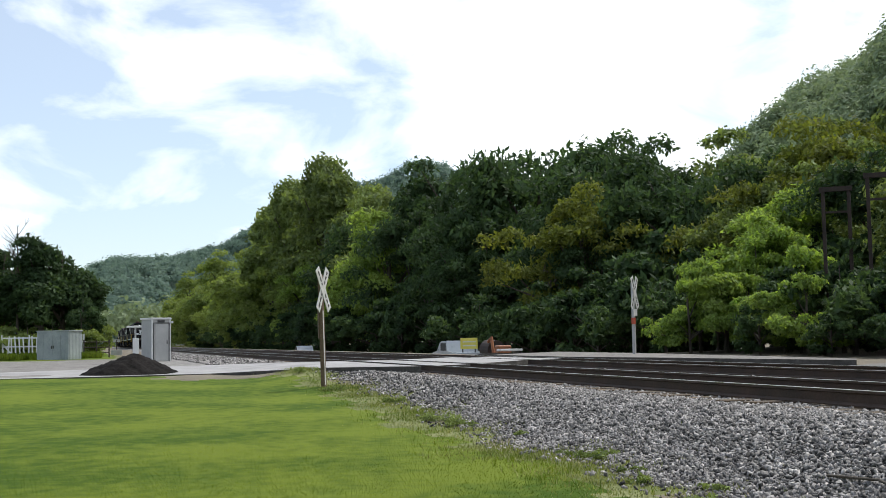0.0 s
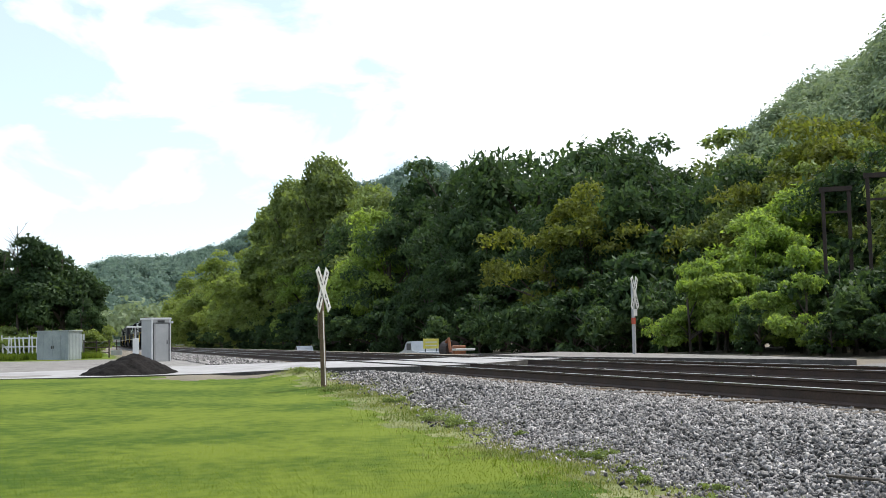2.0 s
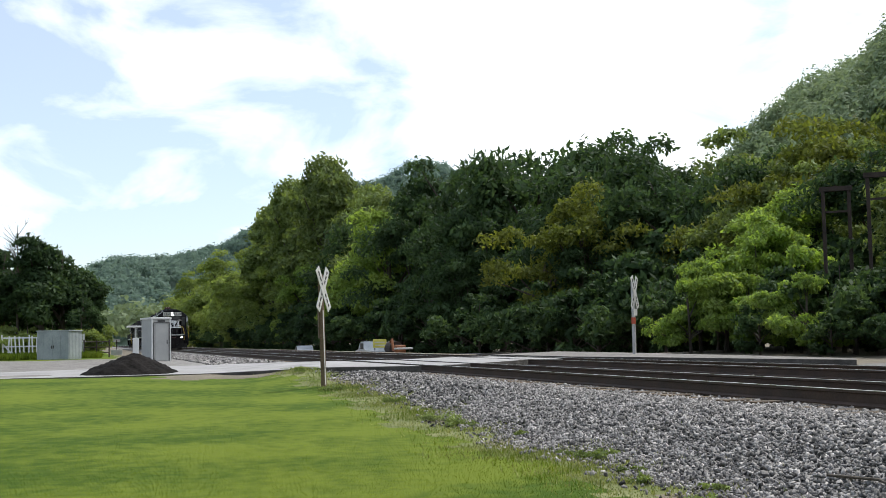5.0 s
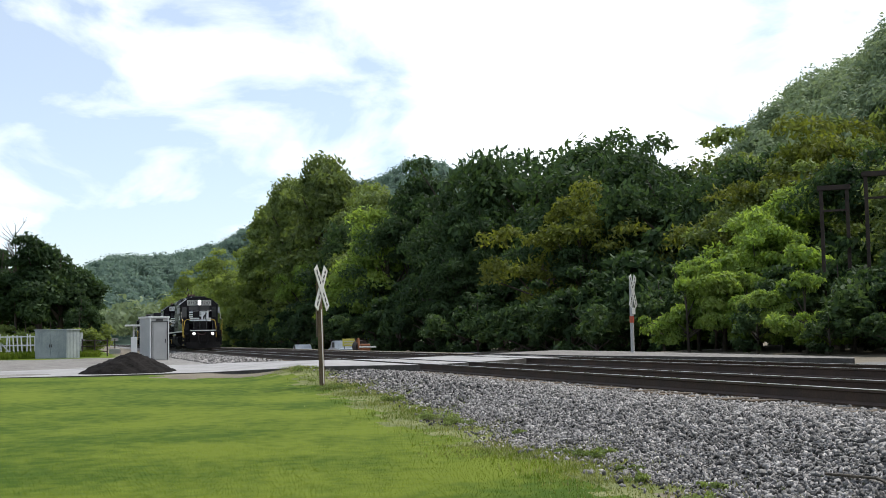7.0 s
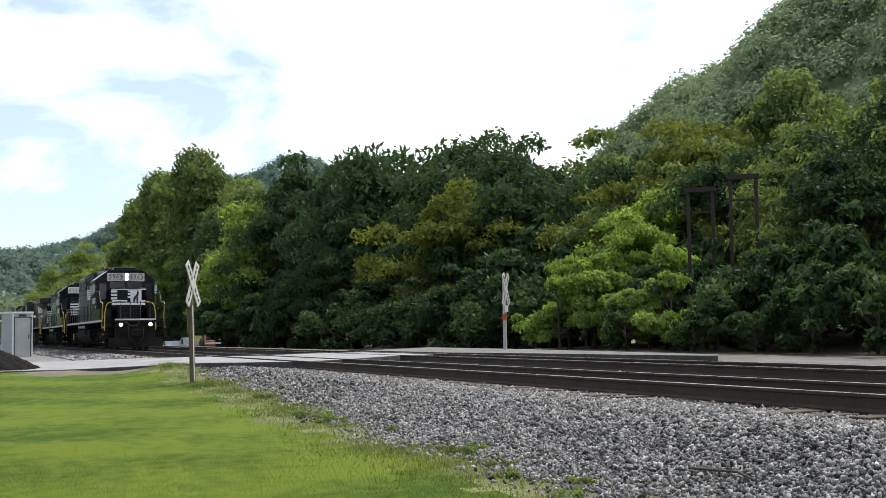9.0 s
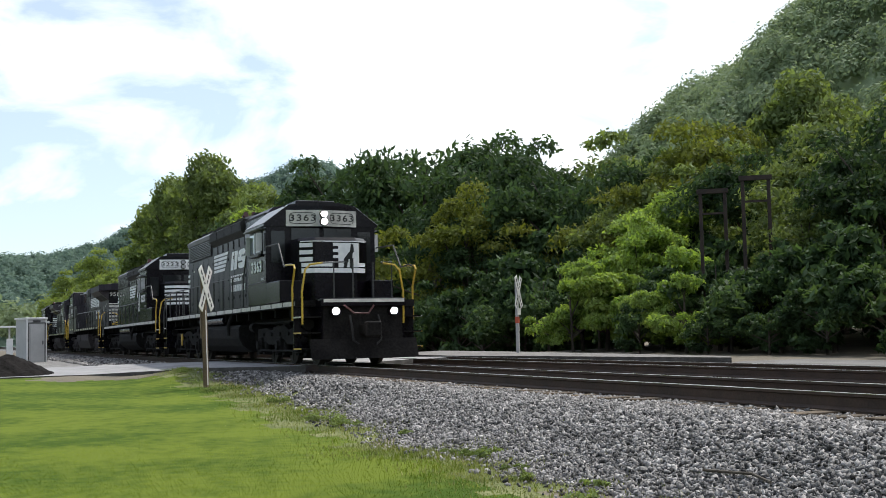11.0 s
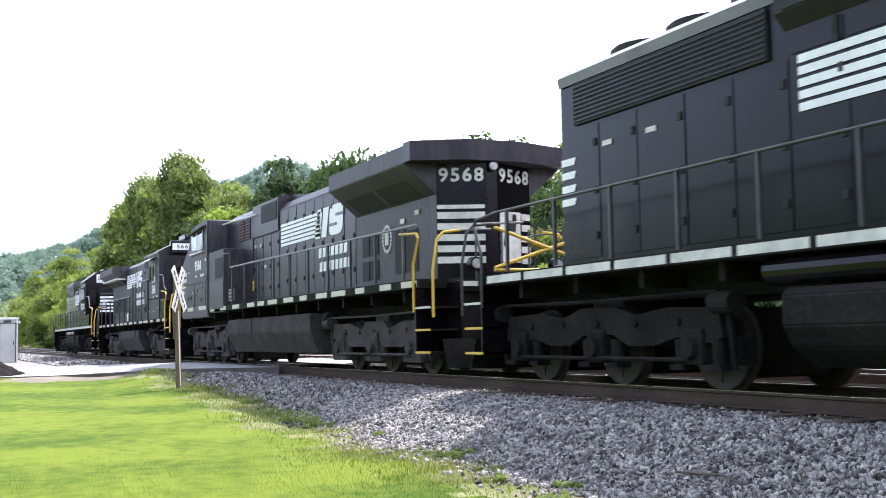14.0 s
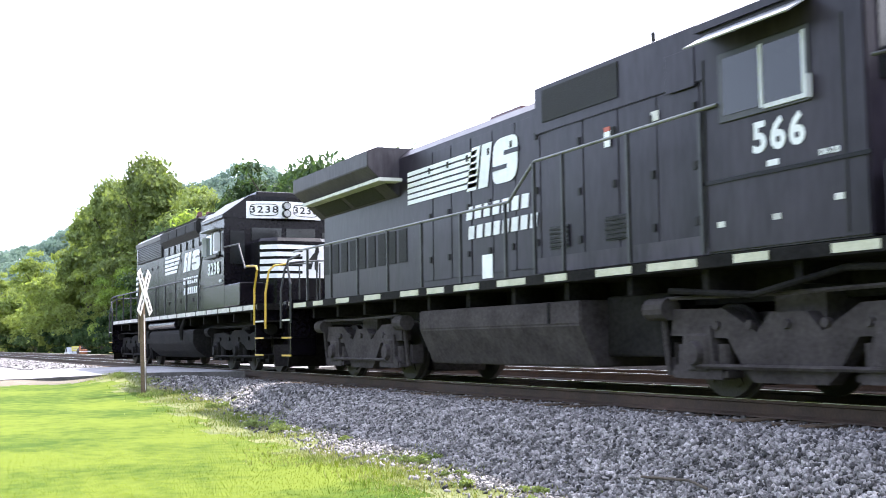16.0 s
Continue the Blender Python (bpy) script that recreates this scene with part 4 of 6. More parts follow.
def truck(parent, axles, style):
    """A truck with cast side frames, journals, springs and brake gear; axles as metres behind the coupler."""
    u0, u1 = min(axles), max(axles)
    ctr = (u0 + u1) / 2
    cast = M_GEAR if style == "three" else M_GEAR_DUSTY
    bm = bmesh.new()
    for s in (-1, 1):
        y0, y1 = s * 1.0, s * 1.16
        if style == "three":
            line = [(u0 - 0.5, 0.62), (u0 - 0.42, 0.95), (u0 + 0.5, 0.98), (ctr - 0.85, 0.9), (ctr - 0.4, 1.02), (ctr + 0.4, 1.02), (ctr + 0.85, 0.9), (u1 - 0.5, 0.98),
                    (u1 + 0.42, 0.95), (u1 + 0.5, 0.62), (u1 + 0.3, 0.55), (u1 - 0.35, 0.62), (u1 - 0.8, 0.52), (ctr + 0.7, 0.52), (ctr + 0.35, 0.66), (ctr - 0.35, 0.66), (ctr - 0.7, 0.52), (u0 + 0.8, 0.52), (u0 + 0.35, 0.62), (u0 - 0.3, 0.55)]
        elif style == "three_ge":
            line = [(u0 - 0.55, 0.7), (u0 - 0.5, 0.98), (u0 + 0.5, 0.98), (ctr - 0.7, 0.84), (ctr - 0.5, 1.0), (ctr + 0.5, 1.0), (ctr + 0.7, 0.84), (u1 - 0.5, 0.98),
                    (u1 + 0.5, 0.98), (u1 + 0.55, 0.7), (u1 + 0.3, 0.62), (u1 - 0.3, 0.62), (u1 - 0.5, 0.5), (ctr + 0.5, 0.5), (ctr + 0.3, 0.6), (ctr - 0.3, 0.6), (ctr - 0.5, 0.5), (u0 + 0.5, 0.5), (u0 + 0.3, 0.62), (u0 - 0.3, 0.62)]
        else:
            line = [(u0 - 0.5, 0.7), (u0 - 0.45, 1.0), (u0 + 0.4, 0.98), (ctr - 0.45, 0.72), (ctr - 0.25, 0.92), (ctr + 0.25, 0.92), (ctr + 0.45, 0.72), (u1 - 0.4, 0.98), (u1 + 0.45, 1.0), (u1 + 0.5, 0.7),
                    (u1 - 0.45, 0.66), (ctr + 0.62, 0.3), (ctr + 0.5, 0.2), (ctr - 0.5, 0.2), (ctr - 0.62, 0.3), (u0 + 0.45, 0.66)]
        a = [bm.verts.new((-u, y0, z)) for u, z in line]
        b = [bm.verts.new((-u, y1, z)) for u, z in line]
        n = len(a)
        for q in (a, b[::-1]):
            fc = bm.faces.new(q)
        for i in range(n):
            bm.faces.new((a[i], b[i], b[(i + 1) % n], a[(i + 1) % n]))
        # bosses and ribs on the casting
        for k in range(5):
            uu = u0 + 0.3 + (u1 - u0 - 0.6) * k / 4
            r = bmesh.ops.create_cone(bm, cap_ends=True, segments=10, radius1=0.05, radius2=0.05, depth=0.06)
            bmesh.ops.transform(bm, matrix=pose(-uu, s * 1.17, 0.8, 90), verts=r["verts"])
    add_box(bm, -ctr - 0.35, -ctr + 0.35, -1.0, 1.0, 0.7, 1.1)
    add_box(bm, -u1 - 0.4, -u0 + 0.4, -0.55, 0.55, 0.45, 0.95)
    for u in axles:
        add_box(bm, -u - 0.75, -u + 0.3, -0.5, 0.5, 0.14, 0.62, 0.04)
    tr = part("truck", bm, cast, parent, "dusty cast steel truck")
    for u in axles:
        wheelset(tr, -u)
        for s in (-1, 1):
            bm = bmesh.new()
            add_box(bm, -u - 0.19, -u + 0.19, s * 1.0 - 0.1, s * 1.0 + 0.22 * s + (0.1 if s < 0 else 0) * 0, 0.3, 0.72, 0.03) if s > 0 else add_box(bm, -u - 0.19, -u + 0.19, -1.22, -0.9, 0.3, 0.72, 0.03)
            for w in (-0.34, 0.34):
                add_tube(bm, [(-u + w, s * 1.08, 0.3), (-u + w, s * 1.08, 0.6)], 0.085, 10)
                add_box(bm, -u + w - 0.13, -u + w + 0.13, s * 1.08 - 0.1, s * 1.08 + 0.1, 0.24, 0.31)
            if style != "three":
                add_prism(bm, [(-u - 0.22, 0.8), (-u + 0.22, 0.8), (-u + 0.27, 0.42), (-u + 0.4, 0.34), (-u + 0.4, 0.22), (-u - 0.4, 0.22), (-u - 0.4, 0.34), (-u - 0.27, 0.42)], min(s * 1.02, s * 1.2), max(s * 1.02, s * 1.2))
            r = bmesh.ops.create_cone(bm, cap_ends=True, segments=16, radius1=0.15, radius2=0.12, depth=0.08)
            bmesh.ops.transform(bm, matrix=pose(-u, s * 1.25, 0.5, 90), verts=r["verts"])
            part("journal_box", bm, cast, tr, "dusty grey journal box with springs")
    for u in (u0 - 0.62, u1 + 0.62):
        for s in (-1, 1):
            bm = bmesh.new()
            add_tube(bm, [(-u - 0.18, s * 1.2, 1.0), (-u + 0.18, s * 1.2, 1.0)], 0.13, 14)
            add_tube(bm, [(-u, s * 1.16, 0.9), (-u, s * 1.1, 0.25)], 0.04, 6)
            add_box(bm, -u - 0.05, -u + 0.05, s * 0.95 - 0.1, s * 0.95 + 0.1, 0.3, 0.62)
            part("brake_cylinder", bm, cast, tr, "dusty brake cylinder and hanger")
    for s in (-1, 1):
        bm = bmesh.new()
        add_tube(bm, [(-u1 - 0.5, s * 1.2, 1.12), (-ctr, s * 1.24, 1.1), (-u0 + 0.5, s * 1.2, 1.13)], 0.025, 6)
        add_tube(bm, [(-u1, s * 1.22, 0.36), (-u0, s * 1.22, 0.36)], 0.03, 6)
        part("brake_pipe", bm, cast, tr)
    return tr


def handrail(parent, pts, post_us, zb, material, y, label, post_top=None):
    """A rail along (u, z) points on both sides, each side with its posts."""
    for s in (-1, 1):
        rail = tube("handrail", [(-u, s * y, z) for u, z in pts], 0.021, material, parent, label)
        for u in post_us:
            zt = np.interp(u, [q[0] for q in pts], [q[1] for q in pts]) if pts[0][0] < pts[-1][0] else np.interp(u, [q[0] for q in pts[::-1]], [q[1] for q in pts[::-1]])
            box("handrail_post", -u - 0.022, -u + 0.022, s * y - 0.02, s * y + 0.02, zb, zt, M_RAILBLACK, rail)


def end_steps(parent, u_out, u_in, facing, material=M_YELLOW, rails=None):
    """Stair wells at one end, with treads, yellow grab rails, pilot plate, coupler and hoses. facing: +1 front, -1 rear."""
    rails = rails or material
    note = "yellow painted grab rail" if rails is M_YELLOW else "black grab rail"
    for s in (-1, 1):
        bm = bmesh.new()
        add_box(bm, min(-u_in, -u_in + 0.03 * facing), max(-u_in, -u_in + 0.03 * facing), s * 1.0 if s > 0 else -1.52, 1.52 if s > 0 else -1.0, 0.4, 1.6)
        add_box(bm, min(-u_in, -u_out), max(-u_in, -u_out), s * 1.0 - 0.015, s * 1.0 + 0.015, 0.4, 1.6)
        well = part("step_well", bm, M_BLACK, parent, "black sheet steel step well")
        for z in (0.42, 0.8, 1.18):
            tr = box("step_tread", -u_in, -u_out - 0.08 * facing, s * 1.02, s * 1.5, z - 0.02, z + 0.01, M_GEAR, well)
            box("step_edge", -u_in, -u_out - 0.08 * facing, s * 1.5, s * 1.525, z - 0.025, z + 0.012, material if z < 1 else M_OFFWHITE, well, "yellow painted tread edge")
        f = facing
        tube("grab_rail", [(-u_in - 0.62 * f, s * 1.53, 2.5), (-u_in + 0.12 * f, s * 1.53, 2.45), (-u_in + 0.2 * f, s * 1.53, 2.36), (-u_in - 0.03 * f, s * 1.53, 1.92), (-u_in - 0.03 * f, s * 1.53, 1.1)], 0.024, rails, parent, note)
        w = 1.5 if s < 0 else 1.0
        tube("grab_rail", [(-u_out + 0.02 * f, s * (w - 0.5), 2.47), (-u_out + 0.02 * f, s * (w - 0.2), 2.43), (-u_out + 0.03 * f, s * (w - 0.08), 2.3), (-u_out + 0.04 * f, s * w, 1.8), (-u_out + 0.04 * f, s * w, 1.0)], 0.024, rails, parent, note)
        tube("end_rail", [(-u_out + 0.02 * f, s * (w - 0.5), 2.47), (-u_out + 0.02 * f, s * 0.45, 2.5)], 0.02, M_RAILGREY, parent)
        tube("end_rail", [(-u_out + 0.02 * f, s * 0.72, 1.6), (-u_out + 0.02 * f, s * 0.72, 2.5), (-u_out + 0.02 * f, s * 0.25, 2.5), (-u_out + 0.02 * f, s * 0.25, 1.6)], 0.02, M_RAILBLACK, parent)
    # pilot plate with raked foot
    f = facing
    upper = [(-u_out, 1.48), (-u_out, 0.6), (-u_out - 0.04 * f, 0.6), (-u_out - 0.04 * f, 1.48)]
    plough = [(-u_out + 0.02 * f, 0.64), (-u_out + 0.2 * f, 0.16), (-u_out + 0.15 * f, 0.16), (-u_out - 0.03 * f, 0.64)]
    for kind, half, prof, note_p in (("pilot", 1.0, upper, "black pilot plate"), ("plough", 1.32, plough, "raked black plough grey with dust")):
        bm = bmesh.new()
        a = [bm.verts.new((x, -half, z)) for x, z in prof]
        b = [bm.verts.new((x, half, z)) for x, z in prof]
        bm.faces.new(a)
        bm.faces.new(b[::-1])
        for i in range(len(a)):
            bm.faces.new((a[i], b[i], b[(i + 1) % len(a)], a[(i + 1) % len(a)]))
        part(kind, bm, M_GEAR, parent, note_p)
    box("anticlimber", -u_out - 0.05, -u_out + 0.1 * f, -1.05, 1.05, 1.42, 1.62, M_BLACK, parent, bevel=0.015)
    plate_x = -u_out + 0.105 * f
    box("anticlimber_stripe", plate_x - 0.004, plate_x + 0.004, -1.0, 1.0, 1.52, 1.6, M_OFFWHITE, parent, "white edge stripe")
    bm = bmesh.new()
    add_box(bm, min(-u_out, -u_out + 0.65 * f), max(-u_out, -u_out + 0.65 * f), -0.1, 0.1, 0.74, 0.98, 0.02)
    add_box(bm, min(-u_out + 0.6 * f, -u_out + 0.88 * f), max(-u_out + 0.6 * f, -u_out + 0.88 * f), -0.19, 0.16, 0.68, 1.04, 0.04)
    part("coupler", bm, M_GEAR, parent, "rusty cast knuckle coupler")
    for s in (-1, 1):
        tube("air_hose", [(-u_out + 0.05 * f, s * 0.35, 1.2), (-u_out + 0.2 * f, s * 0.36, 1.0), (-u_out + 0.28 * f, s * 0.34, 0.6), (-u_out + 0.3 * f, s * 0.22, 0.5)], 0.025, M_DARK, parent)
    tube("jumper_cable", [(-u_out + 0.11 * f, -0.5, 1.45), (-u_out + 0.22 * f, -0.3, 1.25), (-u_out + 0.24 * f, 0.05, 1.24), (-u_out + 0.2 * f, 0.2, 1.44)], 0.022, M_HORN, parent, "dull red jumper cable")


def fan(parent, u, z, r):
    bm = bmesh.new()
    for rr, z0, z1 in ((r, 0, 0.12), (r * 0.92, 0.12, 0.16)):
        add_tube(bm, [(-u, 0, z + z0), (-u, 0, z + z1)], rr, 24)
    part("roof_fan", bm, M_DARK, parent, "round black roof fan housing")


def hood_doors(parent, us, z0, z1, y, material, rng):
    """Hinged doors along both sides, each a little proud, with a dark latch on each."""
    for a, b in zip(us, us[1:]):
        for s in (-1, 1):
            e = rng.uniform(0.008, 0.014)
            d = box("hood_door", -b + 0.02, -a - 0.02, s * y, s * (y + e), z0, z1, material, parent, bevel=0.004)
            if s < 0:
                bm = bmesh.new()
                for zz in (z0 + 0.16 * (z1 - z0), z0 + 0.5 * (z1 - z0), z0 + 0.86 * (z1 - z0)):
                    add_box(bm, -a - 0.14, -a - 0.07, -y - e - 0.018, -y - e, zz - 0.05, zz + 0.05)
                tagged(part("latch", bm, M_DARK, d), kind="stuff")


def monogram(parent, u_l, u_r, z0, z1, y, slant):
    """The maker's side emblem as plain shapes: slanted white stripes, two blocks and two bars."""
    w = u_l - u_r
    n = 5 if slant else 6
    h = (z1 - z0) / (n + (n - 1) * 0.45)
    for k in range(n):
        zb = z0 + k * h * 1.45
        e0 = u_l - w * (0.36 + 0.13 * k / n * (1 if slant else 0.3)) if slant else u_l - w * 0.66
        side_shape("stripe", [(u_l, zb), (e0, zb), (e0 - 0.07, zb + h), (u_l, zb + h)], y, M_WHITE, parent, "white painted stripe")
    x0 = u_l - w * (0.55 if slant else 0.58)
    zt, zb = z1 - (0.07 if slant else -0.05), z0 - 0.05
    q, hh = x0 - u_r, zt - zb
    # a slanted block cut by two dark slits, then a rounded block with two dark notches
    side_shape("emblem_block", [(x0, zb), (x0 - 0.42 * q, zb), (x0 - 0.52 * q, zt), (x0 - 0.12 * q, zt)], y, M_WHITE, parent, "white painted emblem shape")
    for k in (0.2,):
        o = x0 - k * q
        side_shape("emblem_slit", [(o, zb - 0.002), (o - 0.035 * q, zb - 0.002), (o - 0.13 * q, zt + 0.002), (o - 0.1 * q, zt + 0.002)], y + 0.007, M_DARK, parent, "", 0.003)
    ring = [(x0 - 0.76 * q + math.copysign(abs(math.cos(t)) ** 0.5, math.cos(t)) * 0.23 * q - math.sin(t) * 0.03 * q, (zt + zb) / 2 + math.copysign(abs(math.sin(t)) ** 0.5, math.sin(t)) * 0.51 * hh) for t in np.linspace(0, 2 * math.pi, 24, endpoint=False)]
    side_shape("emblem_block", ring[::-1], y, M_WHITE, parent, "white painted emblem shape")
    side_shape("emblem_notch", [(x0 - 0.74 * q, zb + 0.6 * hh), (u_r - 0.02, zb + 0.6 * hh), (u_r - 0.03, zb + 0.7 * hh), (x0 - 0.75 * q, zb + 0.7 * hh)], y + 0.007, M_BLACK, parent, "", 0.003)
    side_shape("emblem_notch", [(x0 - 0.53 * q, zb + 0.3 * hh), (x0 - 0.79 * q, zb + 0.3 * hh), (x0 - 0.8 * q, zb + 0.4 * hh), (x0 - 0.53 * q, zb + 0.4 * hh)], y + 0.007, M_BLACK, parent, "", 0.003)


def name_bars(parent, u_l, u_r, z0, z1, y):
    h = (z1 - z0) * 0.4
    for row, (zz, words) in enumerate(((z1 - h, (0.0, 0.9)), (z0, (0.03, 1.0)))):
        n = 7 if row == 0 else 8
        lo, hi = words
        for k in range(n):
            a = u_l + (u_r - u_l) * (lo + (hi - lo) * (k + 0.08) / n)
            b = u_l + (u_r - u_l) * (lo + (hi - lo) * (k + 0.78) / n)
            side_shape("word_bar", [(a, zz), (b, zz), (b - 0.03, zz + h), (a - 0.03, zz + h)], y, M_WHITE, parent, "white painted bar")


def sill(parent, length, z0, z1, ge=False):
    e = 0.62
    bm = bmesh.new()
    add_box(bm, -length + e, -e, -0.75, 0.75, z0 - 0.35, z0)
    deck_bm = bmesh.new()
    ring = [(-e, -1.0), (-e - 0.5, -1.0), (-e - 0.5, -1.5), (-length + e + 0.5, -1.5), (-length + e + 0.5, -1.0), (-length + e, -1.0),
            (-length + e, 1.0), (-length + e + 0.5, 1.0), (-length + e + 0.5, 1.5), (-e - 0.5, 1.5), (-e - 0.5, 1.0), (-e, 1.0)]
    lo_v, hi_v = [deck_bm.verts.new((x, y, z0)) for x, y in ring], [deck_bm.verts.new((x, y, z1 - 0.01)) for x, y in ring]
    deck_bm.faces.new(lo_v[::-1])
    deck_bm.faces.new(hi_v)
    for i in range(12):
        deck_bm.faces.new((lo_v[i], lo_v[(i + 1) % 12], hi_v[(i + 1) % 12], hi_v[i]))
    part("walkway_deck", deck_bm, M_GEAR, parent, "black steel walkway deck")
    frame_part = part("underframe", bm, M_GEAR, parent, "black steel underframe with walkways")
    for k in range(12):
        u = 2.2 + (length - 4.4) * k / 11
        for s in (-1, 1):
            box("bearer", -u - 0.05, -u + 0.05, s * 0.75, s * 1.35, z0 - 0.22, z0 - 0.002, M_GEAR, frame_part)
    for s in (-1, 1):
        u = e + 0.62
        rng = random.Random(9)
        while u < length - e - 1.2:
            w = rng.uniform(0.5, 0.9) if ge else 1.05
            gap = rng.uniform(0.25, 0.9) if ge else 0.1
            box("sill_stripe", -u - w, -u, s * 1.5, s * 1.508, z0 + 0.02, z1 - 0.03, M_OFFWHITE if not ge else M_REFLECT, parent, "white reflective sill stripe")
            u += w + gap


def locomotive(label):
    lo = new("diesel_locomotive")
    return tagged(lo, label, "locomotive", group="locomotives of the train")


def number_boards(parent, u, w, z0, z1, sweep_back, text, board, ink, lit):
    """A white board across the cab front, folded back to both sides, with two numbers and a pair of lamps."""
    for s in (-1, 1):
        c = [(-u, 0.0, z0), (-u - sweep_back, s * w, z0), (-u - sweep_back, s * w, z1), (-u, 0.0, z1)]
        if s < 0:
            c = [c[1], c[0], c[3], c[2]]
        nb = plate("number_board", c, board, parent, "white number board", 0.02)
        mid = Vector((-u - sweep_back * 0.56 + 0.028, s * w * 0.56, (z0 + z1) / 2))
        ang = math.atan2(sweep_back, w) * s
        turn = Matrix.Translation(mid) @ Matrix.Rotation(ang, 4, "Z") @ FRONT
        bx, bz = w * 0.36, (z1 - z0) * 0.34
        ring = [Vector((math.copysign(abs(math.cos(a)) ** 0.45, math.cos(a)) * bx, math.copysign(abs(math.sin(a)) ** 0.45, math.sin(a)) * bz, 0)) for a in np.linspace(0, 2 * math.pi, 25)]
        tube("number_border", [turn @ q for q in ring], 0.009, ink, nb, "black border line", 4)
        lettering("road_number", text, (z1 - z0) * 0.56, turn, ink, nb, "black numerals", 1.25)
    for k, dz in enumerate((0.27, 0.73)):
        rim = disc("headlight", u - 0.05, 0, z0 + (z1 - z0) * dz, 0.11, 0.1, M_BLACK, parent, "twin headlamp", seg=18)
        disc("lens", u - 0.105, 0, z0 + (z1 - z0) * dz, 0.085, 0.02, M_LIT if lit else M_LENS, rim, "lit headlamp" if lit else "unlit headlamp")


def sd_engine(number, lit, label, mask):
    """Six-axle road switcher with a flat low nose, running cab first. Distances run back from the front coupler."""
    lo = locomotive(label)
    rng = random.Random(int(number))
    LEN = 20.98
    sill(lo, LEN, 1.44, 1.6)
    truck(lo, (1.85, 3.9, 5.95), "three")
    truck(lo, (15.03, 17.08, 19.13), "three")
    end_steps(lo, 0.6, 1.28, 1)
    end_steps(lo, LEN - 0.6, LEN - 1.28, -1, rails=M_RAILBLACK)
    # fuel tank and reservoirs
    sweep("fuel_tank", [(-1.48, 1.02), (-1.42, 1.1), (1.42, 1.1), (1.48, 1.02), (1.48, 0.72), (1.36, 0.5), (1.1, 0.3), (-1.1, 0.3), (-1.36, 0.5), (-1.48, 0.72)], 7.35, 13.2, M_GEAR, lo, "dusty black fuel tank with rounded belly", 0.02)
    for s in (-1, 1):
        tube("air_reservoir", [(-9.8, s * 1.3, 1.28), (-13.5, s * 1.3, 1.28)], 0.15, M_BLACK, lo, "black air reservoir", 16)
        tube("filler_pipe", [(-8.6, s * 1.49, 0.8), (-8.6, s * 1.52, 1.1), (-8.6, s * 1.4, 1.4)], 0.06, M_GEAR, lo)
    # long hood
    top = [(-0.92, 1.6), (-0.92, 4.3), (-0.8, 4.42), (-0.4, 4.5), (0.4, 4.5), (0.8, 4.42), (0.92, 4.3), (0.92, 1.6)]
    HM = M_BLACK_DULL if lit else M_BLACK
    hood = sweep("long_hood", top, 6.0, 18.3, HM, lo, "black engine hood with weathered doors")
    hood_doors(hood, [7.0, 8.05, 8.75, 9.55, 10.35, 11.15, 11.95, 12.75, 13.6, 14.5, 15.4, 16.4, 17.3, 18.2], 1.72, 3.55, 0.92, HM, rng)
    hood_doors(hood, [8.8, 9.6, 10.4, 11.2, 12.0, 12.8, 13.6], 3.58, 3.82, 0.92, HM, rng)
    for s in (-1, 1):
        bm = bmesh.new()
        add_sweep(bm, [(s * 0.92, 3.85), (s * 1.06, 4.02), (s * 1.06, 4.3), (s * 0.9, 4.42), (s * 0.85, 3.85)], -13.65, -8.85)
        bx = part("intake_box", bm, M_DARK, lo, "dark air intake box along the roof edge")
        for a in np.arange(8.95, 13.5, 1.16):
            box("intake_screen", -a - 1.08, -a, s * 1.062, s * 1.075, 4.04, 4.28, M_DARK, bx)
        grille = box("radiator_grille", -17.9, -13.9, s * 0.92, s * 0.96, 3.6, 4.18, M_DARK, lo, "dark louvred radiator grille")
        for k in range(9):
            z = 3.64 + k * 0.06
            box("slat", -17.88, -13.92, s * 0.96, s * 0.975, z, z + 0.02, M_BLACK, grille)
        sweep("roof_edge", [(s * 0.95, 4.2), (s * 0.97, 4.34), (s * 0.8, 4.46), (s * 0.4, 4.53), (s * 0.4, 4.5), (s * 0.9, 4.3)], 13.7, 18.3, M_ROOF, lo, "pale grey roof edge")
        sweep("roof_edge", [(s * 1.0, 4.4), (s * 0.8, 4.47), (s * 0.4, 4.54), (s * 0.4, 4.5), (s * 0.9, 4.36)], 8.8, 13.68, M_ROOF, lo, "pale grey roof edge")
    for s in (-1, 1):
        fb = box("filter_box", -8.76, -6.3, s * 0.9, s * 0.965, 3.6, 4.3, M_DARK, lo, "dark inertial filter box beside the cab", 0.015)
        for a in (6.34, 7.15, 7.96):
            box("filter_screen", -a - 0.76, -a, s * 0.965, s * 0.972, 3.66, 4.22, M_BLACK, fb)
    for u, r in ((14.7, 0.62), (16.0, 0.62), (17.3, 0.62), (9.8, 0.5), (11.2, 0.5)):
        fan(lo, u, 4.5, r)
    sweep("exhaust_stack", [(-0.3, 4.5), (-0.25, 4.78), (0.25, 4.78), (0.3, 4.5)], 12.4, 13.0, M_DARK, lo)
    bm = bmesh.new()
    for a, b in ((0.0, 0.35), (0.16, 0.3), (-0.16, 0.3), (0.08, -0.2), (-0.08, -0.2)):
        add_tube(bm, [(-12.0, a * 1.6, 4.82), (-12.0 + b, a * 1.6, 4.84)], [0.02, 0.085], 8)
    add_box(bm, -12.06, -11.94, -0.3, 0.3, 4.5, 4.82)
    part("air_horn", bm, M_HORN, lo, "red-brown air horn cluster on the roof")
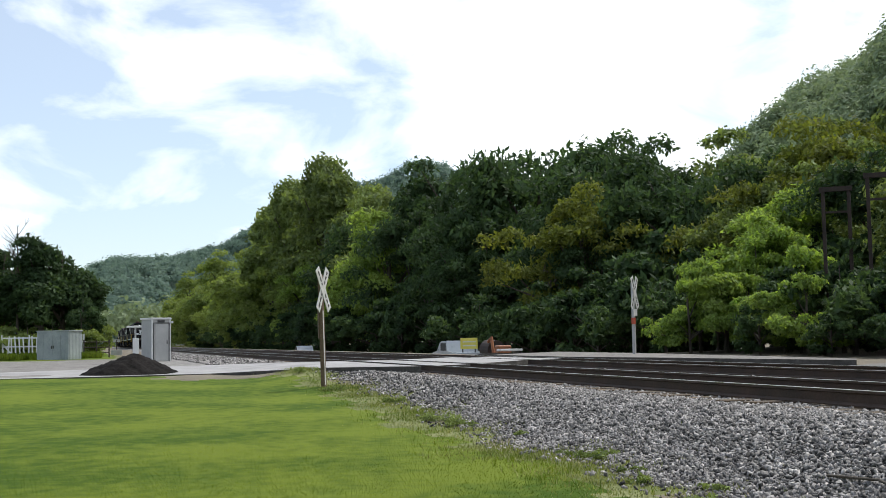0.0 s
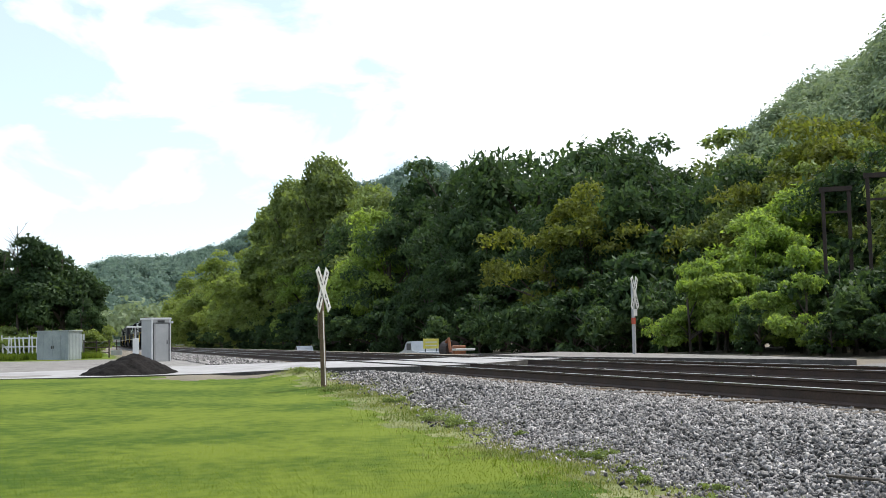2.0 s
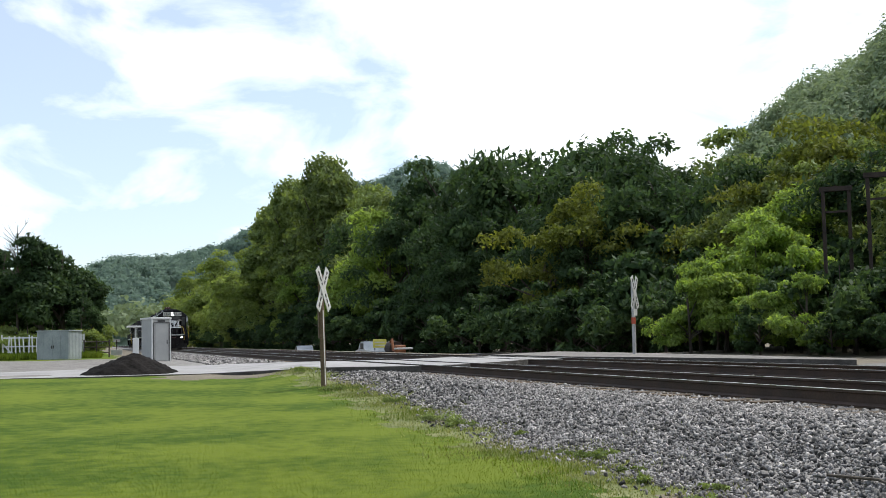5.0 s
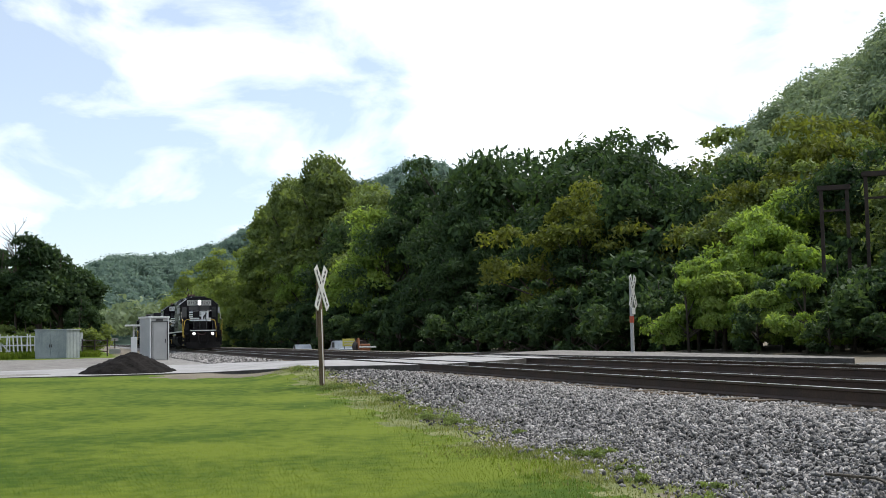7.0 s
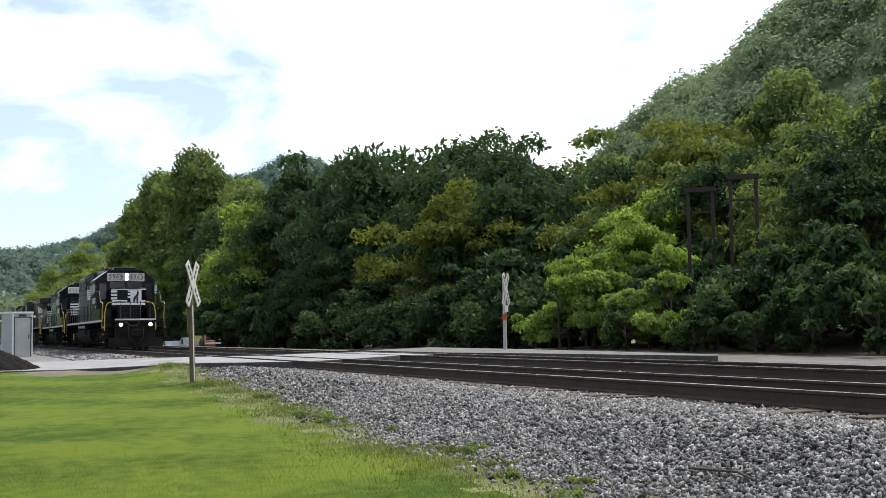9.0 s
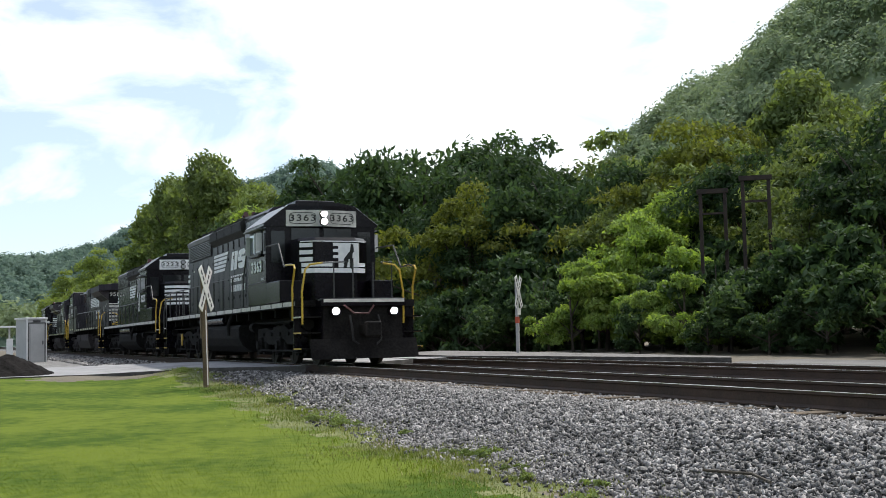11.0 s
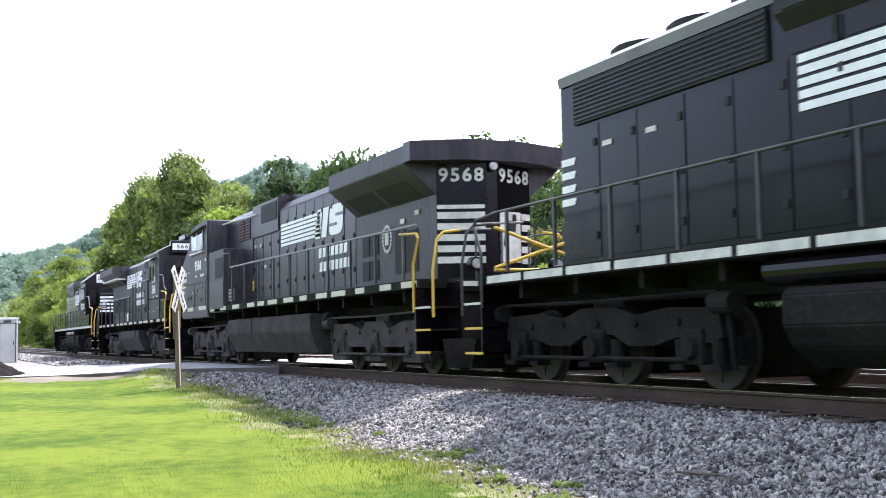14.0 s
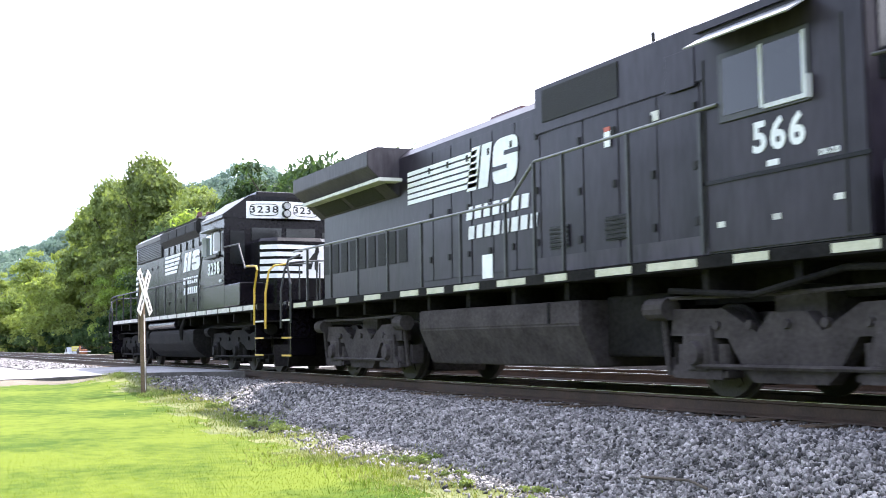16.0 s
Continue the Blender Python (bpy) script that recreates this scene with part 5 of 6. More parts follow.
    # cab
    h = 0.0 if lit else 0.2
    cab = prism("cab", [(4.02, 1.6), (4.02, 3.72 + h), (6.05, 3.72 + h), (6.05, 1.6)], -1.5, 1.5, M_BLACK, lo, "black square cab with a peaked roof", 0.015)
    sweep("cab_roof", [(y, z + h) for y, z in ((-1.56, 3.68), (-1.56, 3.75), (-0.9, 4.26), (-0.5, 4.34), (0.5, 4.34), (0.9, 4.26), (1.56, 3.75), (1.56, 3.68))], 3.98, 6.12, M_BLACK, cab, "black gabled cab roof")
    for s in (-1, 1):
        # lighter plates over the black roof stand for sky light on its slopes
        plate("roof_panel", [(-3.97, s * 1.57, 3.755 + h), (-3.97, s * 0.91, 4.265 + h), (-6.13, s * 0.91, 4.265 + h), (-6.13, s * 1.57, 3.755 + h)][::s], M_ROOF_PALE if lit else M_ROOF, cab, "roof slope with sky brightness painted in", 0.012)
    ubox("air_conditioner", 4.5, 5.7, -0.55, 0.55, 4.32 + h, 4.46 + h, M_BLACK, cab, "black roof unit", 0.04)
    for s in (-1, 1):
        fr = ubox("side_window_frame", 4.42, 5.72, s * 1.5, s * 1.53, 2.96, 3.6, M_RAILBLACK, cab, bevel=0.01)
        for a, b in ((4.5, 5.04), (5.12, 5.64)):
            ubox("pane", a, b, s * 1.53, s * 1.537, 3.02, 3.54, M_GLINT if a > 5 and number != "3223" else M_PANE, fr, "sliding side window glass")
        ubox("armrest", 4.45, 5.7, s * 1.53, s * 1.6, 2.91, 2.97, M_RAILBLACK, fr)
        ubox("window_divider", 5.04, 5.12, s * 1.53, s * 1.55, 3.0, 3.56, M_BLIND, fr, "pale window post")
        ubox("mirror", 5.68, 5.71, s * 1.53, s * 1.64, 3.0, 3.5, M_BLIND, fr, "pale wind deflector")
        ubox("wind_wing", 4.3, 4.33, s * 1.53, s * 1.68, 3.04, 3.52, M_BLIND, fr, "pale wind deflector")
        ubox("sun_visor", 4.35, 5.8, s * 1.5, s * 1.68, 3.62, 3.655, M_RAILGREY, cab)
        ubox("cab_seam", 3.99, 6.08, s * 1.5, s * 1.52, 2.17, 2.21, M_BLACK_DULL, cab)
        ubox("side_box", 2.62, 4.02, s * 0.9, s * 1.5, 1.6, 2.16, M_BLACK, lo, "black side locker beside the nose", 0.02)
        fw = ubox("windshield", 3.99, 4.02, s * 1.0, s * 1.36, 2.7, 3.55, M_PANE, cab, "narrow front cab glass")
    ubox("front_window", 3.985, 4.02, -0.82, -0.06, 3.3, 3.64, M_PANE, cab, "windshield glass")
    ubox("front_window", 3.985, 4.02, 0.06, 0.82, 3.3, 3.64, M_PANE, cab, "windshield glass")
    number_boards(cab, 3.8, 0.96, 3.68 + h, 4.12 + h, 0.2, number, M_WHITE if not lit else M_OFFWHITE, M_DARK, lit)
    bm = bmesh.new()
    ring = [(-3.805, 0.0), (-4.005, 0.97), (-4.2, 0.97), (-4.2, -0.97), (-4.005, -0.97)]
    a, b = [bm.verts.new((x, y, 3.66 + h)) for x, y in ring], [bm.verts.new((x, y, 4.24 + h)) for x, y in ring]
    bm.faces.new(a[::-1])
    bm.faces.new(b)
    for i in range(5):
        bm.faces.new((a[i], a[(i + 1) % 5], b[(i + 1) % 5], b[i]))
    part("brow", bm, M_BLACK, cab)
    # nose with chamfered front corners
    bm = bmesh.new()
    ring = [(-4.02, -0.92), (-3.02, -0.92), (-2.72, -0.56), (-2.72, 0.56), (-3.02, 0.92), (-4.02, 0.92)]
    lo_v = [bm.verts.new((x, y, 1.6)) for x, y in ring]
    hi_v = [bm.verts.new((x, y, 3.2)) for x, y in ring]
    tp_v = [bm.verts.new((x if x < -3.5 else x - 0.08, y * 0.93, 3.29)) for x, y in ring]
    for a, b in ((lo_v, hi_v), (hi_v, tp_v)):
        for i in range(6):
            bm.faces.new((a[i], a[(i + 1) % 6], b[(i + 1) % 6], b[i]))
    bm.faces.new(tp_v)
    bm.faces.new(lo_v[::-1])
    nose = part("short_hood", bm, M_BLACK, lo, "black chamfered short nose")

    def on_nose(y, z):
        """A point on the nose's folded front."""
        if abs(y) <= 0.56:
            return Vector((-2.712, y, z))
        k = (abs(y) - 0.56) / 0.36
        return Vector((-2.712 - 0.3 * k, y + math.copysign(0.004, y), z))

    def nose_strip(y0, y1, z0, z1, slant=0.0, what="nose_stripe", mt=M_WHITE, lift=0.006):
        cuts = [y0] + [q for q in (-0.56, 0.56) if y0 < q < y1] + [y1]
        for a, b in zip(cuts, cuts[1:]):
            sl = slant if b == y1 else 0.0
            plate(what, [on_nose(a, z0), on_nose(b, z0), on_nose(b + sl, z1), on_nose(a, z1)], mt, nose, "white painted stripe" if mt is M_WHITE else "", lift)

    if mask:
        for k in range(3):
            nose_strip(-0.88, -0.6, 2.6 + k * 0.185 + 0.06, 2.6 + k * 0.185 + 0.17)
        nose_strip(-0.84, -0.1, 2.52, 2.62)
        nose_strip(-0.84, 0.84, 2.36, 2.48)
        nose_strip(0.06, 0.62, 2.5, 3.14, what="emblem_patch")
        nose_strip(0.5, 0.84, 2.52, 2.62)
        for k in range(3):
            nose_strip(-0.08, 0.06, 2.74 + k * 0.16, 2.82 + k * 0.16)
        # white strip draws the sky's reflection along the nose top
        nose_strip(-0.86, 0.86, 3.17, 3.195, what="nose_top_sheen")
    else:
        for k in range(5):
            z = 2.28 + k * 0.18
            nose_strip(-0.9, 0.08, z, z + 0.11)
            nose_strip(0.66, 0.88, z, z + 0.11)
        nose_strip(0.06, 0.6, 2.28, 3.1, what="emblem_patch")
    for pts in ([(0.2, 2.5), (0.28, 2.5), (0.34, 2.75), (0.2, 2.72)], [(0.2, 2.72), (0.42, 2.72), (0.46, 2.95), (0.34, 2.9)], [(0.36, 2.9), (0.48, 2.9), (0.46, 3.1), (0.4, 3.12)], [(0.36, 2.5), (0.44, 2.42), (0.46, 2.74), (0.36, 2.74)]):
        plate("emblem_figure", [on_nose(y, z) + Vector((0.008, 0, 0)) for y, z in pts], M_DARK, nose, "", 0.003)
    ubox("nose_door", 2.695, 2.725, -0.58, -0.02, 1.7, 2.28, M_BLACK, nose, bevel=0.008)
    # rails and lamps
    handrail(lo, [(2.65, 3.09), (3.98, 3.12)], [], 1.6, M_RAILBLACK, 1.52, "black cab grab rail")
    for s in (-1, 1):
        tube("handrail", [(-2.65, s * 1.52, 3.09), (-2.1, s * 1.52, 2.47), (-1.5, s * 1.52, 2.5), (-1.25, s * 1.52, 2.45)], 0.021, M_RAILBLACK, lo)
        tube("handrail", [(-6.1, s * 1.52, 3.12), (-6.16, s * 1.52, 3.06), (-6.5, s * 1.52, 2.5)], 0.021, M_RAILBLACK, lo)
        h2 = disc("ditch_light", 0.52, s * 0.72, 1.3, 0.12, 0.16, M_BLACK, lo, "ditch lamp under the deck edge")
        disc("lens", 0.43, s * 0.72, 1.3, 0.085, 0.02, M_LIT if lit else M_LENS, h2, "lit lamp" if lit else "unlit lamp")
    handrail(lo, [(6.55, 2.5), (19.3, 2.5)], list(np.arange(6.6, 19.0, 1.36)), 1.6, M_RAILBLACK, 1.52, "long black walkway handrail")
    # rear end
    ubox("rear_stripe_panel", 18.3, 18.312, -0.86, 0.86, 2.3, 2.4, M_WHITE, lo)
    for k in range(1, 5):
        ubox("rear_stripe", 18.3, 18.312, -0.86, 0.86, 2.3 + k * 0.19, 2.4 + k * 0.19, M_WHITE, lo, "white painted stripe")
        side_shape("rear_stripe", [(18.28, 2.3 + k * 0.19), (17.95, 2.3 + k * 0.19), (17.9, 2.4 + k * 0.19), (18.28, 2.4 + k * 0.19)], 0.935, M_WHITE, lo)
    ubox("rear_lamp", 18.3, 18.4, -0.14, 0.14, 3.9, 4.3, M_BLACK, lo, bevel=0.03)
    # markings
    monogram(lo, 13.45, 8.8, 2.95, 3.55, 0.94, True)
    name_bars(lo, 10.9, 8.85, 2.2, 2.72, 0.94)
    lettering("road_number", number, 0.42, pose(-4.98, -1.522, 2.62) @ SIDE, M_WHITE, lo, "white numerals", 1.22, 0.035)
    lettering("model_code", "SD40-2", 0.09, pose(-4.3, -1.522, 2.28) @ SIDE, M_WHITE, lo, "small white lettering", 1.0, 0.02)
    for u, z in ((17.2, 3.2), (16.2, 3.2), (7.6, 2.5)):
        side_shape("placard", [(u, z), (u - 0.22, z), (u - 0.22, z + 0.07), (u, z + 0.07)], 0.94, M_OFFWHITE, lo, "small white placard")
    return lo, LEN


def ge_windows(cab, u0, u1, z0, z1, n, y):
    for s in (-1, 1):
        fr = ubox("side_window_frame", u0, u1, s * y, s * (y + 0.02), z0, z1, M_RAILBLACK, cab, bevel=0.008)
        w = (u1 - u0 - 0.08 * (n + 1)) / n
        for k in range(n):
            a = u0 + 0.08 + k * (w + 0.08)
            ubox("pane", a, a + w, s * (y + 0.02), s * (y + 0.028), z0 + 0.07, z1 - 0.07, M_GLINT if k == n - 1 and y > 1.51 else M_PANE, fr, "sliding side window glass")
        for k in range(1, n):
            a = u0 + k * (w + 0.08)
            ubox("window_divider", a + 0.015, a + 0.06, s * (y + 0.02), s * (y + 0.035), z0 + 0.05, z1 - 0.05, M_BLIND, fr, "pale window post")
        ubox("wind_deflector", u0 - 0.03, u0, s * (y + 0.02), s * (y + 0.08), z0 + 0.02, z0 + 0.24, M_BLIND, fr, "pale wind deflector")
        for b0, b1, c0, c1 in ((u0 + 0.05, u0 + 0.09 + w, z0 + 0.03, z0 + 0.075), (u0 + 0.04, u0 + 0.08, z0 + 0.075, z1 - 0.05)):
            ubox("sash_rail", b0, b1, s * (y + 0.02), s * (y + 0.034), c0, c1, M_BLIND, fr, "pale sash rail")


def wing_radiator(lo, u0, u1, z_low, z_side, z_top):
    """The broad radiator cab that overhangs the hood on both sides, with sloping screens below it."""
    wing = sweep("radiator_wing", [(-0.9, z_low), (-1.5, z_side), (-1.5, z_top - 0.08), (-1.3, z_top), (1.3, z_top), (1.5, z_top - 0.08), (1.5, z_side), (0.9, z_low)], u0, u1, M_DUST, lo, "broad black overhanging radiator housing", 0.012)
    for s in (-1, 1):
        n = 2
        w = (u1 - u0 - 0.9) / n
        for k in range(n):
            a = u0 + 0.55 + k * (w + 0.1)
            p0, p1 = Vector((0, s * 0.94, z_low + 0.04)), Vector((0, s * 1.44, z_side - 0.03))
            c = [(-a, p0.y, p0.z), (-a - w + 0.12, p0.y, p0.z), (-a - w + 0.02, p1.y, p1.z), (-a, p1.y, p1.z)]
            plate("radiator_screen", c[::-1] if s < 0 else c, M_DARK, wing, "dark radiator screen", 0.012)
    return wing


def dash_nine(number, label):
    """Six-axle wide-cab engine running radiator end first; its cab trails."""
    lo = locomotive(label)
    rng = random.Random(7)
    LEN = 22.3
    sill(lo, LEN, 1.52, 1.68, True)
    truck(lo, (2.25, 4.2, 6.15), "three_ge")
    truck(lo, (16.15, 18.1, 20.05), "three_ge")
    end_steps(lo, 0.6, 1.28, 1)
    end_steps(lo, LEN - 0.6, LEN - 1.28, -1)
    sweep("fuel_tank", [(-1.5, 1.24), (1.5, 1.24), (1.5, 0.85), (1.3, 0.36), (-1.3, 0.36), (-1.5, 0.85)], 7.2, 14.6, M_GEAR_DUSTY, lo, "long angular grey-black fuel tank", 0.02)
    for s in (-1, 1):
        ubox("tank_strap", 12.05, 12.1, s * 1.5, s * 1.512, 0.86, 1.24, M_GEAR, lo)
        tube("air_reservoir", [(-6.7, s * 1.15, 1.1), (-7.1, s * 1.15, 1.1)], 0.17, M_GEAR, lo, "dusty air reservoir", 14)
    top = [(-0.9, 1.68), (-0.9, 4.02), (-0.72, 4.22), (0.72, 4.22), (0.9, 4.02), (0.9, 1.68)]
    hood = sweep("long_hood", top, 1.75, 17.0, M_DUST, lo, "dusty black engine hood with tall doors")
    hood_doors(hood, [5.9, 6.6, 7.3, 8.0, 8.7, 9.4, 10.1, 10.8, 11.5], 1.8, 3.95, 0.9, M_BLACK_DULL, rng)
    hood_doors(hood, [11.6, 12.35, 13.1, 13.85, 14.6], 1.8, 3.45, 0.9, M_BLACK_DULL, rng)
    # folded end below the wing
    bm = bmesh.new()
    ring = [(-1.75, -0.9), (-1.42, -0.1), (-1.42, 0.1), (-1.75, 0.9)]
    a = [bm.verts.new((x, y, 1.68)) for x, y in ring]
    b = [bm.verts.new((x, y, 4.05)) for x, y in ring]
    for i in range(4):
        bm.faces.new((a[i], a[(i + 1) % 4], b[(i + 1) % 4], b[i]))
    bm.faces.new(b)
    bm.faces.new(a[::-1])
    end = part("hood_end", bm, M_BLACK, lo, "black folded hood end")

    def on_end(y, z, lift=0.008):
        if abs(y) <= 0.1:
            return Vector((-1.42 + lift, y, z))
        k = (abs(y) - 0.1) / 0.8
        return Vector((-1.42 - 0.33 * k + lift, y + math.copysign(lift, y), z))

    for k in range(5):
        z = 1.98 + k * 0.2
        for y0, y1 in ((-0.89, -0.13), (0.66, 0.88)):
            plate("end_stripe", [on_end(y0, z), on_end(y1, z), on_end(y1, z + 0.12), on_end(y0, z + 0.12)], M_OFFWHITE, end, "dusty white stripe", 0.004)
    plate("end_stripe", [on_end(-0.89, 2.96), on_end(-0.13, 2.96), on_end(-0.13, 3.03), on_end(-0.89, 3.03)], M_OFFWHITE, end, "dusty white stripe", 0.004)
    plate("emblem_patch", [on_end(0.14, 2.0), on_end(0.64, 2.0), on_end(0.64, 2.92), on_end(0.14, 2.92)], M_OFFWHITE, end, "dusty white emblem patch", 0.004)
    for pts in ([(0.2, 2.3), (0.28, 2.25), (0.36, 2.6), (0.26, 2.62)], [(0.26, 2.58), (0.5, 2.55), (0.52, 2.74), (0.36, 2.76)], [(0.42, 2.7), (0.54, 2.7), (0.52, 2.88), (0.44, 2.88)]):
        plate("emblem_figure", [on_end(y, z, 0.016) for y, z in pts], M_DARK, end, "", 0.003)
    for s in (-1, 1):
        mid = on_end(s * 0.5, 3.56)
        ang = math.atan2(0.33, 0.8) * s
        lettering("road_number", number, 0.34, Matrix.Translation(mid) @ Matrix.Rotation(ang, 4, "Z") @ FRONT, M_OFFWHITE, end, "white numerals", 1.0, 0.025)
    for z in (3.72, 3.92):
        rim = disc("headlight", 1.38, 0, z, 0.1, 0.08, M_BLACK, end, "twin end lamp")
        disc("lens", 1.33, 0, z, 0.075, 0.02, M_LENS, rim, "unlit headlamp")
    for s in (-1, 1):
        d = disc("ditch_light", 0.57, s * 0.75, 1.9, 0.12, 0.14, M_BLACK, lo, "round lamp on the deck edge")
        disc("lens", 0.49, s * 0.75, 1.9, 0.085, 0.02, M_LENS, d, "unlit lamp")
    wing = wing_radiator(lo, 1.75, 5.85, 3.22, 3.76, 4.16)
    bm = bmesh.new()
    ring = [(-1.77, -1.5), (-1.46, -1.5), (-1.3, -0.5), (-1.3, 0.5), (-1.46, 1.5), (-1.77, 1.5)]
    a = [bm.verts.new((x, y, 3.77 + (0.04 if abs(y) < 1 else 0))) for x, y in ring]
    b = [bm.verts.new((x, y, 4.12 + (0.06 if abs(y) < 1 else 0))) for x, y in ring]
    for i in range(6):
        bm.faces.new((a[i], a[(i + 1) % 6], b[(i + 1) % 6], b[i]))
    bm.faces.new(b)
    bm.faces.new(a[::-1])
    part("wing_front", bm, M_BLACK_DULL, wing, "folded front of the radiator housing")
    tube("roof_grab", [(-1.9, -0.3, 4.2), (-1.9, -0.3, 4.36), (-1.9, 0.2, 4.36), (-1.9, 0.2, 4.2)], 0.015, M_RAILBLACK, wing)
    for a, b, z0, z1 in ((2.6, 3.1, 1.9, 2.7), (3.2, 3.7, 1.9, 2.75), (4.6, 5.0, 2.35, 2.75), (5.1, 5.5, 2.35, 2.75), (4.6, 5.0, 1.85, 2.25), (5.1, 5.5, 1.85, 2.25)):
        for s in (-1, 1):
            ubox("filter_panel", a, b, s * 0.9, s * 0.918, z0, z1, M_DARK, hood, "dark filter panel", 0.005)
    bm = bmesh.new()
    for k in range(20):
        t0, t1 = 2 * math.pi * k / 20, 2 * math.pi * (k + 0.8) / 20
        for q in ((t0, t1),):
            vs = [bm.verts.new((-4.1 + r * math.cos(t), -0.925, 2.62 + r * 1.15 * math.sin(t))) for t, r in ((q[0], 0.19), (q[1], 0.19), (q[1], 0.25), (q[0], 0.25))]
            bm.faces.new(vs)
    add_box(bm, -4.2, -4.02, -0.927, -0.92, 2.5, 2.75)
    part("painted_badge", bm, M_OFFWHITE, hood, "faded white oval badge")
    # dynamic brake hump and blower section
    sweep("brake_hump", [(-0.94, 3.5), (-0.94, 4.38), (-0.7, 4.44), (0.7, 4.44), (0.94, 4.38), (0.94, 3.5)], 11.6, 14.1, M_BLACK_DULL, lo, "raised brake grid housing", 0.01)
    prism("hump_ramp", [(9.5, 4.2), (11.6, 4.2), (11.6, 4.44)], -0.6, 0.6, M_BLACK_DULL, lo)
    for s in (-1, 1):
        ubox("brake_screen", 11.72, 13.2, s * 0.94, s * 0.955, 3.82, 4.3, M_DARK, lo, "dark brake grid screen")
        for a in (14.3, 14.95):
            lv = ubox("louvre", a, a + 0.55, s * 0.94, s * 0.95, 3.5, 4.1, M_DARK, lo)
            for k in range(7):
                ubox("slat", a, a + 0.55, s * 0.95, s * 0.97, 3.54 + k * 0.08, 3.57 + k * 0.08, M_HORN, lv, "brown rusty slat")
    sweep("blower_housing", [(-0.94, 2.5), (-0.94, 4.2), (-0.7, 4.4), (0.7, 4.4), (0.94, 4.2), (0.94, 2.5)], 14.1, 17.0, M_BLACK_DULL, lo)
    bm = bmesh.new()
    for a, b in ((0.0, 0.4), (0.2, 0.34), (-0.2, 0.34)):
        add_tube(bm, [(-7.6, a, 4.42), (-7.6 - b, a, 4.44)], [0.02, 0.08], 8)
    add_box(bm, -7.7, -7.5, -0.24, 0.24, 4.2, 4.42)
    part("air_horn", bm, M_HORN, lo, "red-brown air horn cluster on the roof")
    # cab, wide nose trailing
    cab = prism("cab", [(17.0, 1.4), (17.0, 4.3), (17.4, 4.36), (19.3, 4.25), (19.6, 3.66), (20.6, 3.2), (20.72, 3.04), (20.72, 1.4)], -1.52, 1.52, M_DUST, lo, "dusty black wide-nosed cab", 0.03)
    ge_windows(cab, 17.5, 19.2, 3.44, 4.1, 2, 1.52)
    for s in (-1, 1):
        plate("sun_visor", [(-17.3, s * 1.5, 4.22), (-19.4, s * 1.5, 4.1), (-19.4, s * 1.7, 4.0), (-17.3, s * 1.7, 4.1)][::s], M_ROOF, cab, "pale worn sun visor", 0.015)
        for k in range(5):
            side = [(20.7, 2.0 + k * 0.19), (20.2 - 0.06 * k, 2.0 + k * 0.19), (20.12 - 0.06 * k, 2.12 + k * 0.19), (20.7, 2.12 + k * 0.19)]
            if s < 0:
                side_shape("nose_stripe", side, 1.525, M_OFFWHITE, cab, "dusty white stripe")
        for z in (2.2, 2.28, 2.36):
            ubox("vent_slot", 17.12, 17.26, s * 1.52, s * 1.53, z + 0.22, z + 0.26, M_DARK, cab)
        ubox("sticker", 17.24, 17.36, s * 1.52, s * 1.524, 3.1, 3.17, M_WHITE, cab, "small white sticker")
        ubox("cab_seam", 17.2, 20.5, s * 1.52, s * 1.535, 2.46, 2.5, M_BLACK, cab)
        ubox("access_door", 17.3, 18.7, s * 1.52, s * 1.532, 1.75, 2.4, M_BLACK_DULL, cab, bevel=0.005)
        ubox("access_door", 18.8, 20.3, s * 1.52, s * 1.532, 1.75, 2.4, M_BLACK_DULL, cab, bevel=0.005)
        ubox("side_cabinet", 15.1, 17.0, s * 0.9, s * 1.5, 1.5, 3.3, M_DUST, lo, "black equipment cabinet behind the cab", 0.02)
        ubox("cabinet_screen", 15.22, 16.1, s * 1.5, s * 1.51, 2.48, 3.06, M_DARK, lo)
        ubox("cabinet_door", 15.1, 16.9, s * 1.5, s * 1.512, 1.6, 2.4, M_BLACK_DULL, lo, "", 0.006)
        ubox("cab_sill_stripe", 17.2, 18.2, s * 1.525, s * 1.532, 1.62, 1.74, M_REFLECT, lo, "yellowed reflective stripe")
        ubox("cab_sill_stripe", 19.0, 19.8, s * 1.525, s * 1.532, 1.62, 1.74, M_REFLECT, lo, "yellowed reflective stripe")
    handrail(lo, [(1.15, 2.6), (14.2, 2.7)], list(np.arange(1.75, 14.2, 1.36)), 1.68, M_RAILGREY, 1.53, "long walkway handrail painted sunlit grey")
    for s in (-1, 1):
        tube("handrail", [(-14.2, s * 1.53, 2.7), (-14.3, s * 1.53, 3.1), (-15.0, s * 1.53, 3.14)], 0.021, M_RAILBLACK, lo)
        tube("handrail", [(-13.6, s * 1.0, 4.12), (-16.9, s * 1.1, 4.16)], 0.021, M_BLIND, lo, "pale roof grab rail")
    monogram(lo, 11.4, 6.65, 3.05, 3.62, 0.918, False)
    name_bars(lo, 8.4, 6.15, 2.22, 2.76, 0.918)
